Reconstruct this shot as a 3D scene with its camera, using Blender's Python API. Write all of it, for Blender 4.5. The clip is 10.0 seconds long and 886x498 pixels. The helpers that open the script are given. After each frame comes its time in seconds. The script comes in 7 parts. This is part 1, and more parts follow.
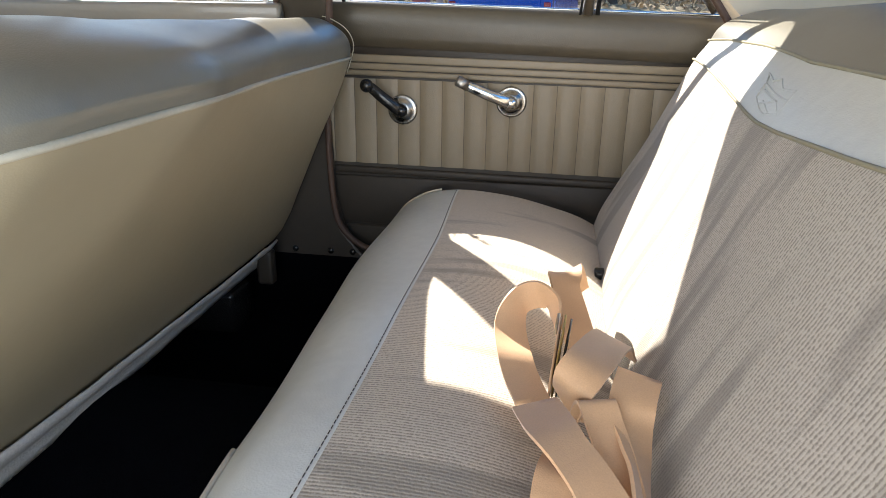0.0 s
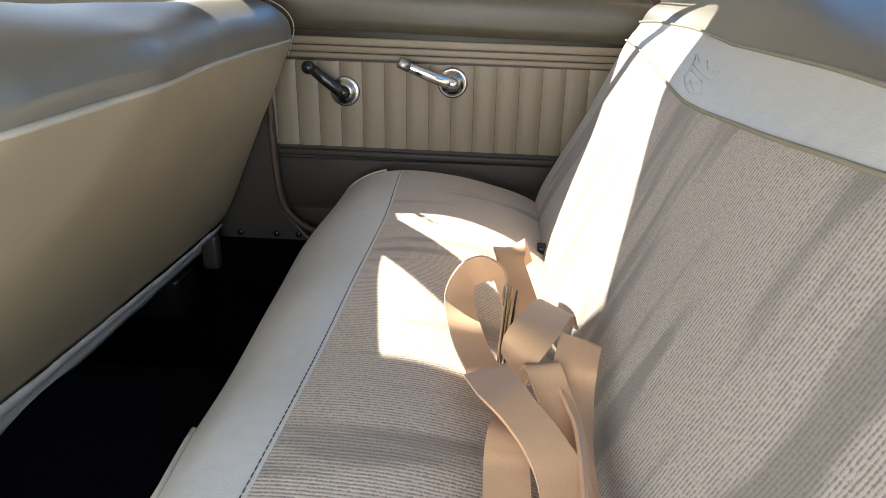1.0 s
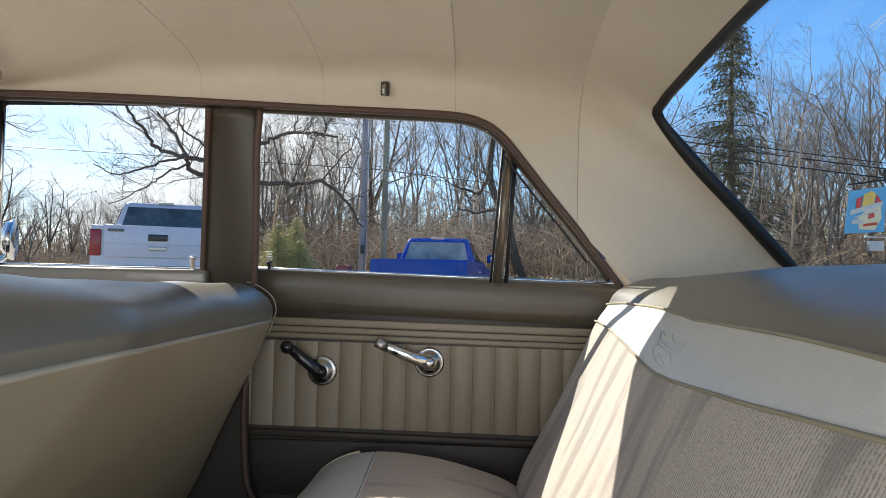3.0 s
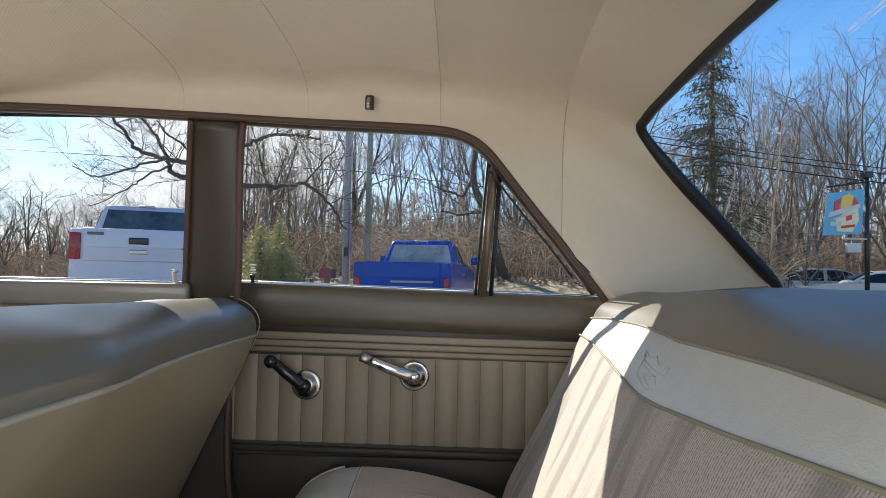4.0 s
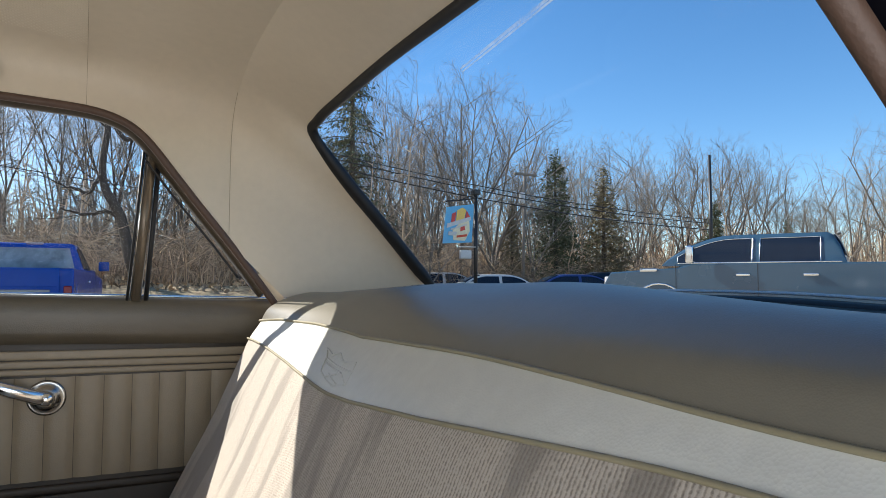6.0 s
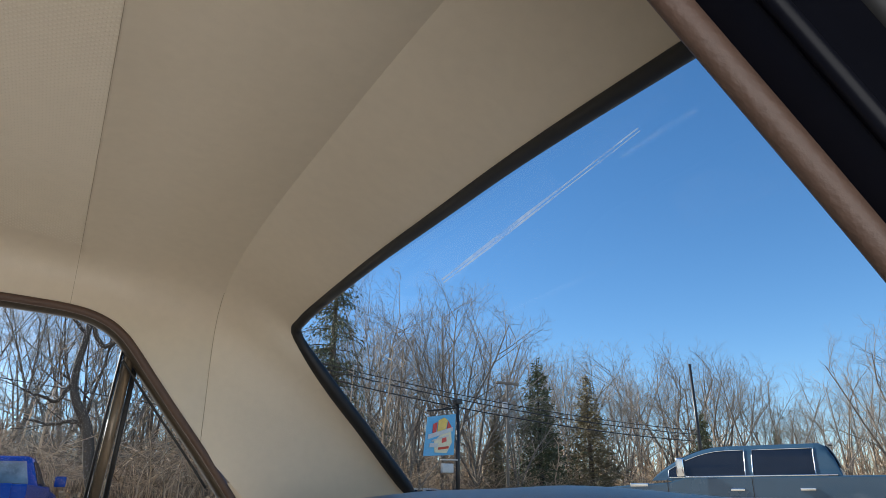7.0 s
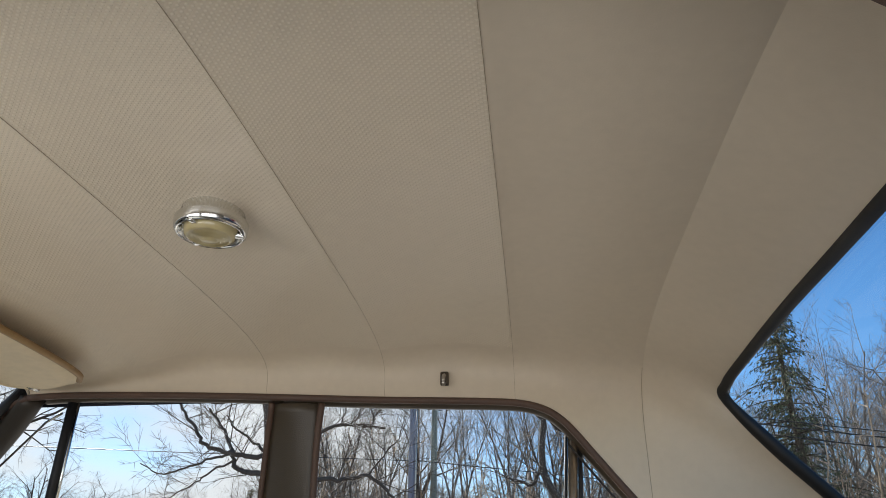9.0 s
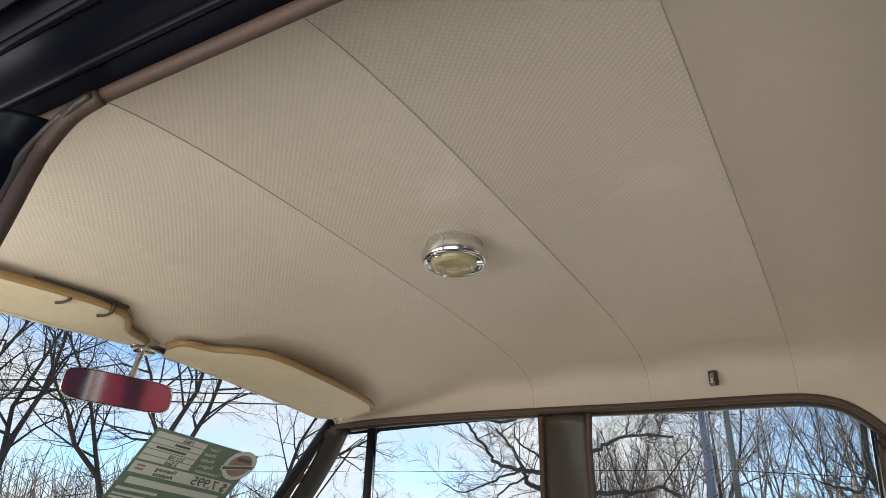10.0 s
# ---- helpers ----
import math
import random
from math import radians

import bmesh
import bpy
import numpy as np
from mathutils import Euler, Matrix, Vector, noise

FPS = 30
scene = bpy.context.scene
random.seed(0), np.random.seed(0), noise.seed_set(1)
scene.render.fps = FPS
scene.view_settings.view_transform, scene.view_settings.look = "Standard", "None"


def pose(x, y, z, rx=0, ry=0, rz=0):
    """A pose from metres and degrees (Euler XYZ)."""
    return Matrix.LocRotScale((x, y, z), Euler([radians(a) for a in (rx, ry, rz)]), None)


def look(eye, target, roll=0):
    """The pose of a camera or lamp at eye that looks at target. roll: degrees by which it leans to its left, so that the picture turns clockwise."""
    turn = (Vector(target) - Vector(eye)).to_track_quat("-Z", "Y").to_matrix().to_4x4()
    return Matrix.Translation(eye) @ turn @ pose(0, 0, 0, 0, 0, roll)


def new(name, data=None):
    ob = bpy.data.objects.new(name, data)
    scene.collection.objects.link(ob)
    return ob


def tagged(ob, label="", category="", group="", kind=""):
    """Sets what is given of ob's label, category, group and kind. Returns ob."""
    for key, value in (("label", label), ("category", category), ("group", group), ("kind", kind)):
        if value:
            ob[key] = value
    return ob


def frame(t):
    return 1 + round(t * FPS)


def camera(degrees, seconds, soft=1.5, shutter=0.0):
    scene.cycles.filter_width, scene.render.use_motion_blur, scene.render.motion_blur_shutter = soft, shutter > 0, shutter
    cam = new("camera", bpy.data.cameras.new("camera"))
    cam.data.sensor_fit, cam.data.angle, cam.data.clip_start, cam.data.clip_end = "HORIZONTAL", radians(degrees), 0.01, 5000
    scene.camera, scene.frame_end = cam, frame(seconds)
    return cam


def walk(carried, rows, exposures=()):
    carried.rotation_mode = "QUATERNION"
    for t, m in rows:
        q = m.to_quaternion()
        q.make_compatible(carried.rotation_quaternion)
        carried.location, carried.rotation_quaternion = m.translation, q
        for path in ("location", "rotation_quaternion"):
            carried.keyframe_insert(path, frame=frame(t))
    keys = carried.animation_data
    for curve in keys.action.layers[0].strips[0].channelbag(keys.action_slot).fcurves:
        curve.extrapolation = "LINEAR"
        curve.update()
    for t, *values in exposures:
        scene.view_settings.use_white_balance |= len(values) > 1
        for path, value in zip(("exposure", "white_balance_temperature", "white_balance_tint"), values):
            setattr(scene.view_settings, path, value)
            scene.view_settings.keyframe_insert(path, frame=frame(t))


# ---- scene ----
cam = camera(65.7, 10.0, soft=0.75)
PATH = [
    (0, (0.068, -0.809, 0.927), (-0.269, 1.270, 0.160), 0.8),
    (0.5, (0.067, -0.818, 0.936), (-0.102, 1.259, 0.113), 1.2),
    (1, (0.064, -0.839, 0.934), (-0.084, 1.239, 0.112), 1.1),
    (1.5, (0.054, -0.855, 0.930), (-0.077, 1.305, 0.352), 1.5),
    (2, (0.038, -0.852, 0.915), (-0.093, 1.372, 0.685), 1.9),
    (2.5, (0.037, -0.834, 0.903), (-0.088, 1.401, 0.920), 1.8),
    (3, (0.075, -0.834, 0.916), (-0.043, 1.401, 0.998), 1.2),
    (4.3, (0.068, -0.831, 0.947), (0.064, 1.407, 1.035), 1.0),
    (4.5, (0.040, -0.818, 0.948), (0.208, 1.415, 1.032), 1.0),
    (5, (0.029, -0.802, 0.946), (0.628, 1.355, 1.025), 0.8),
    (5.2, (0.024, -0.800, 0.943), (0.788, 1.304, 1.018), 0.8),
    (6.3, (0.027, -0.793, 0.932), (1.090, 1.170, 1.119), 0.2),
    (6.5, (0.027, -0.793, 0.932), (1.081, 1.154, 1.274), 0.5),
    (7, (0.027, -0.780, 0.920), (1.046, 1.057, 1.698), 0.1),
    (7.5, (0.034, -0.781, 0.914), (0.893, 1.063, 1.854), -0.7),
    (8, (0.049, -0.804, 0.923), (0.562, 1.155, 1.881), -0.2),
    (8.5, (0.065, -0.832, 0.919), (0.197, 1.183, 1.890), -0.1),
    (9, (0.047, -0.844, 0.915), (-0.206, 1.158, 1.889), 0.3),
    (9.5, (0.048, -0.856, 0.923), (-0.582, 1.058, 1.901), 0.7),
    (10, (0.086, -0.859, 0.903), (-0.939, 0.865, 1.903), 1.6),
]
walk(cam, [(t, look(eye, target, roll)) for t, eye, target, roll in PATH],
     exposures=[(t, stops, kelvin, 10) for t, stops, kelvin in ((0.0, 2.27, 6850), (1.5, 2.18, 6800), (2.5, 1.62, 6740), (4.5, 1.50, 6680), (6.5, 1.40, 6680), (7.5, 1.24, 6680), (8.5, 1.18, 6680), (10.0, 1.28, 6680))])


# ---- sky, sun, added fill lamps at the openings ----
SUN_DIR = Vector((-0.935, 1.2, 1.0)).normalized()
world = bpy.data.worlds.new("world")
scene.world = world
world.use_nodes = True
wn, wl = world.node_tree.nodes, world.node_tree.links
sky = wn.new("ShaderNodeTexSky")
sky.sky_type, sky.sun_disc = "NISHITA", False
sky.sun_elevation = math.asin(SUN_DIR.z)
sky.sun_rotation = math.atan2(SUN_DIR.x, SUN_DIR.y)
sky.dust_density, sky.ozone_density, sky.altitude = 0.0, 3.0, 1200.0
wtc = wn.new("ShaderNodeTexCoord")
wmap = wn.new("ShaderNodeMapping")
wmap.inputs["Scale"].default_value = (1.0, 1.0, 2.6)
wl.new(wtc.outputs["Generated"], wmap.inputs["Vector"])
cloud = wn.new("ShaderNodeTexNoise")
cloud.inputs["Scale"].default_value, cloud.inputs["Detail"].default_value = 2.2, 7.0
wl.new(wmap.outputs[0], cloud.inputs["Vector"])
sep = wn.new("ShaderNodeSeparateXYZ")
wl.new(wtc.outputs["Generated"], sep.inputs[0])
side = wn.new("ShaderNodeMapRange")
side.inputs["From Min"].default_value, side.inputs["From Max"].default_value = 0.42, -0.25
side.inputs["To Min"].default_value, side.inputs["To Max"].default_value = -0.35, 0.12
wl.new(sep.outputs["X"], side.inputs["Value"])
csum = wn.new("ShaderNodeMath")
wl.new(cloud.outputs["Fac"], csum.inputs[0])
wl.new(side.outputs[0], csum.inputs[1])
high = wn.new("ShaderNodeMapRange")
high.inputs["From Min"].default_value, high.inputs["From Max"].default_value = 0.20, 0.42
high.inputs["To Min"].default_value, high.inputs["To Max"].default_value = 0.0, -0.26
wl.new(sep.outputs["Z"], high.inputs["Value"])
clow = wn.new("ShaderNodeMath")
wl.new(csum.outputs[0], clow.inputs[0])
wl.new(high.outputs[0], clow.inputs[1])
cramp = wn.new("ShaderNodeValToRGB")
cramp.color_ramp.elements[0].position, cramp.color_ramp.elements[1].position = 0.40, 0.66
wl.new(clow.outputs[0], cramp.inputs[0])
cmix = wn.new("ShaderNodeMix")
cmix.data_type = "RGBA"
cmix.inputs["B"].default_value = (4.7, 5.0, 5.3, 1)
wl.new(cramp.outputs[0], cmix.inputs["Factor"])
tint = wn.new("ShaderNodeHueSaturation")
tint.inputs["Saturation"].default_value = 1.22
wl.new(sky.outputs[0], tint.inputs["Color"])
wl.new(tint.outputs[0], cmix.inputs["A"])
wl.new(cmix.outputs["Result"], wn["Background"].inputs[0])
wn["Background"].inputs[1].default_value = 0.075

sun = new("sun", bpy.data.lights.new("sun", "SUN"))
sun.data.energy, sun.data.angle, sun.data.color = 3.5, radians(0.5), (1.0, 0.965, 0.905)
sun.matrix_world = look(SUN_DIR * 60, (0, 0, 0))


def fill_lamp(eye, target, w, h, watts, color=(0.93, 0.96, 1.0)):
    lamp = new("fill_light", bpy.data.lights.new("fill_light", "AREA"))
    lamp.data.shape, lamp.data.size, lamp.data.size_y = "RECTANGLE", w, h
    lamp.data.energy, lamp.data.color = watts, color
    lamp.matrix_world = look(eye, target)
    return lamp


fill_lamp((-0.40, -1.30, 0.70), (-0.40, 0.0, 1.15), 1.9, 0.7, 5.5)       # added fill outside the open rear door, brightens the cabin
fill_lamp((-0.95, -0.735, 1.06), (-0.95, 0.0, 1.28), 0.75, 0.25, 0.85)    # added fill in the near front window, lifts the front headlining


# ---- materials ----
def nodes_of(name):
    m = bpy.data.materials.new(name)
    m.use_nodes = True
    return m, m.node_tree.nodes, m.node_tree.links, m.node_tree.nodes["Principled BSDF"]


def surface(name, col, rough=0.6, vary=0.15, scale=6.0, fine=90.0, bump=0.15, metal=0.0, coat=0.0, stretch=(1, 1, 1), spec=0.5, depth=0.002, sheen=0.0):
    """Base colour with broad and fine variation and fine relief."""
    m, n, l, b = nodes_of(name)
    tc = n.new("ShaderNodeTexCoord")
    mp = n.new("ShaderNodeMapping")
    mp.inputs["Scale"].default_value = stretch
    l.new(tc.outputs["Object"], mp.inputs["Vector"])
    n1, n2 = n.new("ShaderNodeTexNoise"), n.new("ShaderNodeTexNoise")
    for nd, sc, dt in ((n1, scale, 4.0), (n2, fine, 3.0)):
        nd.inputs["Scale"].default_value, nd.inputs["Detail"].default_value = sc, dt
        l.new(mp.outputs[0], nd.inputs["Vector"])
    add = n.new("ShaderNodeMath")
    add.operation = "MULTIPLY_ADD"
    add.inputs[1].default_value = 0.6
    l.new(n1.outputs["Fac"], add.inputs[0])
    mul = n.new("ShaderNodeMath")
    mul.operation, mul.inputs[1].default_value = "MULTIPLY", 0.4
    l.new(n2.outputs["Fac"], mul.inputs[0])
    l.new(mul.outputs[0], add.inputs[2])
    ramp = n.new("ShaderNodeValToRGB")
    ramp.color_ramp.elements[0].position, ramp.color_ramp.elements[1].position = 0.3, 0.7
    ramp.color_ramp.elements[0].color = (*[c * (1 - vary) for c in col], 1)
    ramp.color_ramp.elements[1].color = (*[min(1, c * (1 + vary)) for c in col], 1)
    l.new(add.outputs[0], ramp.inputs[0])
    l.new(ramp.outputs[0], b.inputs["Base Color"])
    rr = n.new("ShaderNodeMapRange")
    rr.inputs["To Min"].default_value, rr.inputs["To Max"].default_value = max(0, rough - 0.08), min(1, rough + 0.08)
    l.new(n1.outputs["Fac"], rr.inputs["Value"])
    l.new(rr.outputs[0], b.inputs["Roughness"])
    b.inputs["Metallic"].default_value = metal
    b.inputs["Coat Weight"].default_value = coat
    b.inputs["Coat Roughness"].default_value = 0.08
    b.inputs["Specular IOR Level"].default_value = spec
    b.inputs["Sheen Weight"].default_value = sheen
    if bump:
        bp = n.new("ShaderNodeBump")
        bp.inputs["Strength"].default_value, bp.inputs["Distance"].default_value = bump, depth
        l.new(n2.outputs["Fac"], bp.inputs["Height"])
        l.new(bp.outputs[0], b.inputs["Normal"])
    return m


def leather(name, col, rough=0.42, vary=0.08, grain=420.0, bump=0.25, coat=0.0):
    """Vinyl with a pebbled grain and soft creases."""
    m = surface(name, col, rough, vary, 5.0, 60.0, 0.0, coat=coat)
    n, l, b = m.node_tree.nodes, m.node_tree.links, m.node_tree.nodes["Principled BSDF"]
    tc = n.new("ShaderNodeTexCoord")
    vo = n.new("ShaderNodeTexVoronoi")
    vo.inputs["Scale"].default_value = grain
    l.new(tc.outputs["Object"], vo.inputs["Vector"])
    cr = n.new("ShaderNodeTexNoise")
    cr.inputs["Scale"].default_value, cr.inputs["Detail"].default_value = 22.0, 5.0
    l.new(tc.outputs["Object"], cr.inputs["Vector"])
    b1, b2 = n.new("ShaderNodeBump"), n.new("ShaderNodeBump")
    b1.inputs["Strength"].default_value, b1.inputs["Distance"].default_value = bump, 0.0008
    b2.inputs["Strength"].default_value, b2.inputs["Distance"].default_value = bump, 0.003
    l.new(vo.outputs["Distance"], b1.inputs["Height"])
    l.new(cr.outputs["Fac"], b2.inputs["Height"])
    l.new(b1.outputs[0], b2.inputs["Normal"])
    l.new(b2.outputs[0], b.inputs["Normal"])
    return m


def ribbed_cloth(name, col, dark, soil):
    """Brocade with fine broken ribs running fore and aft, and stains along the ribs."""
    m, n, l, b = nodes_of(name)
    tc = n.new("ShaderNodeTexCoord")
    sepn = n.new("ShaderNodeSeparateXYZ")
    l.new(tc.outputs["Object"], sepn.inputs[0])
    warp = n.new("ShaderNodeTexNoise")
    warp.inputs["Scale"].default_value, warp.inputs["Detail"].default_value = 26.0, 2.0
    l.new(tc.outputs["Object"], warp.inputs["Vector"])
    off = n.new("ShaderNodeMath")
    off.operation, off.inputs[1].default_value = "MULTIPLY_ADD", 0.0022
    l.new(warp.outputs["Fac"], off.inputs[0])
    l.new(sepn.outputs["Y"], off.inputs[2])
    k = n.new("ShaderNodeMath")
    k.operation, k.inputs[1].default_value = "MULTIPLY", 2 * math.pi / 0.0042
    l.new(off.outputs[0], k.inputs[0])
    wv = n.new("ShaderNodeMath")
    wv.operation = "SINE"
    l.new(k.outputs[0], wv.inputs[0])
    broken = n.new("ShaderNodeTexNoise")
    broken.inputs["Scale"].default_value, broken.inputs["Detail"].default_value = 1.0, 3.0
    mpb = n.new("ShaderNodeMapping")
    mpb.inputs["Scale"].default_value = (420.0, 330.0, 420.0)
    l.new(tc.outputs["Object"], mpb.inputs["Vector"])
    l.new(mpb.outputs[0], broken.inputs["Vector"])
    rib = n.new("ShaderNodeMath")
    rib.operation, rib.inputs[1].default_value = "MULTIPLY_ADD", 0.20
    l.new(wv.outputs[0], rib.inputs[0])
    l.new(broken.outputs["Fac"], rib.inputs[2])
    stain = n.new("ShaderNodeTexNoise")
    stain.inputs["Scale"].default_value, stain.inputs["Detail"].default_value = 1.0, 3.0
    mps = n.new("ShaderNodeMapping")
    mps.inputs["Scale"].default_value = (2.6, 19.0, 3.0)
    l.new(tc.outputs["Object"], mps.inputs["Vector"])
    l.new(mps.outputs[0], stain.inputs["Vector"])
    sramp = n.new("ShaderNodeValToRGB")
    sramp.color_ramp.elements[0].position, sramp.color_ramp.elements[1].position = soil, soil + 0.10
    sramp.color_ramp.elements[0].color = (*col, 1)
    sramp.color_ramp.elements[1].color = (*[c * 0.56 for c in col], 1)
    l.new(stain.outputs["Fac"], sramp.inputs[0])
    rramp = n.new("ShaderNodeValToRGB")
    rramp.color_ramp.elements[0].position, rramp.color_ramp.elements[1].position = 0.46, 0.74
    rramp.color_ramp.elements[0].color, rramp.color_ramp.elements[1].color = (0, 0, 0, 1), (1, 1, 1, 1)
    l.new(rib.outputs[0], rramp.inputs[0])
    mixc = n.new("ShaderNodeMix")
    mixc.data_type = "RGBA"
    fac = n.new("ShaderNodeMath")
    fac.operation, fac.inputs[1].default_value = "MULTIPLY", 0.85
    l.new(rramp.outputs[0], fac.inputs[0])
    l.new(fac.outputs[0], mixc.inputs["Factor"])
    l.new(sramp.outputs[0], mixc.inputs["A"])
    mixc.inputs["B"].default_value = (*dark, 1)
    l.new(mixc.outputs["Result"], b.inputs["Base Color"])
    b.inputs["Roughness"].default_value, b.inputs["Sheen Weight"].default_value = 0.85, 0.25
    bp = n.new("ShaderNodeBump")
    bp.inputs["Strength"].default_value, bp.inputs["Distance"].default_value = 0.35, 0.0012
    bp.invert = True
    l.new(rib.outputs[0], bp.inputs["Height"])
    l.new(bp.outputs[0], b.inputs["Normal"])
    return m


def perforated(name, col, dot):
    """Headlining vinyl with rows of embossed dots, their glossy glints lightened into the colour."""
    m = surface(name, col, 0.46, 0.05, 2.5, 40.0, 0.0)
    n, l, b = m.node_tree.nodes, m.node_tree.links, m.node_tree.nodes["Principled BSDF"]
    base = b.inputs["Base Color"].links[0].from_socket
    tc = n.new("ShaderNodeTexCoord")
    mp = n.new("ShaderNodeMapping")
    mp.inputs["Scale"].default_value = (1, 1, 0)
    mp.inputs["Rotation"].default_value = (0, 0, radians(45))
    l.new(tc.outputs["Object"], mp.inputs["Vector"])
    vo = n.new("ShaderNodeTexVoronoi")
    vo.inputs["Scale"].default_value, vo.inputs["Randomness"].default_value = 170.0, 0.0
    l.new(mp.outputs[0], vo.inputs["Vector"])
    rp = n.new("ShaderNodeValToRGB")
    rp.color_ramp.elements[0].position, rp.color_ramp.elements[1].position = 0.20, 0.34
    rp.color_ramp.elements[0].color, rp.color_ramp.elements[1].color = (1, 1, 1, 1), (0, 0, 0, 1)
    l.new(vo.outputs["Distance"], rp.inputs[0])
    mx = n.new("ShaderNodeMix")
    mx.data_type = "RGBA"
    l.new(rp.outputs[0], mx.inputs["Factor"])
    l.new(base, mx.inputs["A"])
    mx.inputs["B"].default_value = (*dot, 1)
    l.new(mx.outputs["Result"], b.inputs["Base Color"])
    gloss = n.new("ShaderNodeMapRange")
    gloss.inputs["To Min"].default_value, gloss.inputs["To Max"].default_value = 0.48, 0.10
    l.new(rp.outputs[0], gloss.inputs["Value"])
    l.new(gloss.outputs[0], b.inputs["Roughness"])
    bp = n.new("ShaderNodeBump")
    bp.inputs["Strength"].default_value, bp.inputs["Distance"].default_value = 0.4, 0.0010
    l.new(rp.outputs[0], bp.inputs["Height"])
    l.new(bp.outputs[0], b.inputs["Normal"])
    return m


def clear_glass(name, tint=(0.97, 0.985, 0.98)):
    m, n, l, b = nodes_of(name)
    n.remove(b)
    tr, gl, fr, mx = n.new("ShaderNodeBsdfTransparent"), n.new("ShaderNodeBsdfGlossy"), n.new("ShaderNodeFresnel"), n.new("ShaderNodeMixShader")
    tr.inputs[0].default_value = (*tint, 1)
    gl.inputs["Roughness"].default_value = 0.02
    fr.inputs[0].default_value = 1.19
    l.new(fr.outputs[0], mx.inputs[0])
    l.new(tr.outputs[0], mx.inputs[1])
    l.new(gl.outputs[0], mx.inputs[2])
    l.new(mx.outputs[0], n["Material Output"].inputs[0])
    return m


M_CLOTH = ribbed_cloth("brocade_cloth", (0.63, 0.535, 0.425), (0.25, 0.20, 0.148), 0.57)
# backrest brocade: more stains, and a base colour darkened for its shade
M_CLOTHS = ribbed_cloth("soiled_shaded_brocade_cloth", (0.44, 0.385, 0.32), (0.17, 0.142, 0.112), 0.50)
M_PEARL = leather("pearl_beige_vinyl", (0.365, 0.303, 0.197), 0.36, 0.05, 600, 0.1)
M_WHITE = leather("pale_grey_vinyl", (0.60, 0.60, 0.55), 0.38)
M_BAND = leather("grey_beige_vinyl", (0.72, 0.72, 0.67), 0.32)
M_TOP = leather("taupe_vinyl", (0.168, 0.155, 0.122), 0.32, 0.08, 700, 0.14)
M_PIPE = surface("gold_piping", (0.26, 0.228, 0.145), 0.45, 0.12)
M_PIPEF = surface("beige_welt", (0.44, 0.40, 0.31), 0.5, 0.1, 20, 260, 0.3)
M_PIPEW = surface("cream_piping", (0.68, 0.62, 0.50), 0.5, 0.1)
M_DOOR = leather("tan_vinyl", (0.275, 0.222, 0.152), 0.45, 0.06)
M_PAD = leather("brown_grained_vinyl", (0.092, 0.074, 0.050), 0.36, 0.1)
M_TANPIPE = surface("tan_edge_piping", (0.30, 0.185, 0.075), 0.5, 0.15)
M_LOWER = leather("dark_brown_panel", (0.046, 0.036, 0.027), 0.5, 0.12)
M_LACE = surface("brown_windlace", (0.086, 0.049, 0.034), 0.6, 0.15, 10, 300, 0.3)
M_SEAM = surface("seam_thread", (0.30, 0.24, 0.165), 0.7, 0.1)
M_PILLAR = leather("pillar_brown_vinyl", (0.052, 0.039, 0.025), 0.42, 0.1)
M_APILLAR = leather("dark_pillar_vinyl", (0.030, 0.024, 0.018), 0.45, 0.1)
M_LINER = perforated("perforated_headlining", (0.60, 0.51, 0.388), (0.73, 0.645, 0.52))
M_SAIL = leather("cream_headlining", (0.60, 0.51, 0.39), 0.5, 0.05, 500, 0.1)
M_CHROME = surface("chrome", (0.75, 0.75, 0.73), 0.16, 0.04, 20, 200, 0.02, metal=1.0)
M_SATIN = surface("worn_chrome", (0.34, 0.33, 0.31), 0.26, 0.1, 20, 200, 0.03, metal=1.0)
M_STEEL = surface("dull_metal", (0.45, 0.42, 0.38), 0.35, 0.15, 20, 200, 0.05, metal=1.0)
M_BRONZE = surface("dull_bronze_trim", (0.16, 0.125, 0.09), 0.35, 0.15, 20, 200, 0.05, metal=0.5)
M_RUBBER = surface("black_rubber", (0.008, 0.008, 0.009), 0.6, 0.2, 8, 120, 0.1)
M_BLACK = surface("black_plastic", (0.012, 0.012, 0.012), 0.25, 0.2)
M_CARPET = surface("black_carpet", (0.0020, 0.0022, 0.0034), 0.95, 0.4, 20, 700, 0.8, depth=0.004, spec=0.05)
M_PAINT = surface("dark_blue_black_paint", (0.004, 0.0045, 0.008), 0.35, 0.15, 4, 80, 0.02, spec=0.14)
M_CREAMP = surface("grey_tan_paint", (0.22, 0.19, 0.155), 0.35, 0.05, coat=0.3)
M_PALE = surface("pale_bright_moulding", (0.70, 0.70, 0.68), 0.4, 0.08)
M_SHELF = surface("grey_shelf_board", (0.075, 0.07, 0.055), 0.7, 0.25, 12, 200, 0.3)
M_GLASS = clear_glass("clear_glass")
M_MIRROR = surface("mirror_glass", (0.72, 0.72, 0.74), 0.02, 0.0, bump=0.0, metal=1.0)
M_BRASS = surface("dull_brass", (0.45, 0.33, 0.12), 0.35, 0.15, 20, 200, 0.05, metal=1.0)
M_BELT = surface("peach_webbing", (0.60, 0.36, 0.195), 0.55, 0.12, 12, 700, 0.1, sheen=0.3)
M_VISOR = leather("cream_visor_vinyl", (0.66, 0.55, 0.37), 0.5, 0.10)
M_LENS = surface("yellowed_lamp_lens", (0.46, 0.38, 0.20), 0.25, 0.08, coat=0.4)
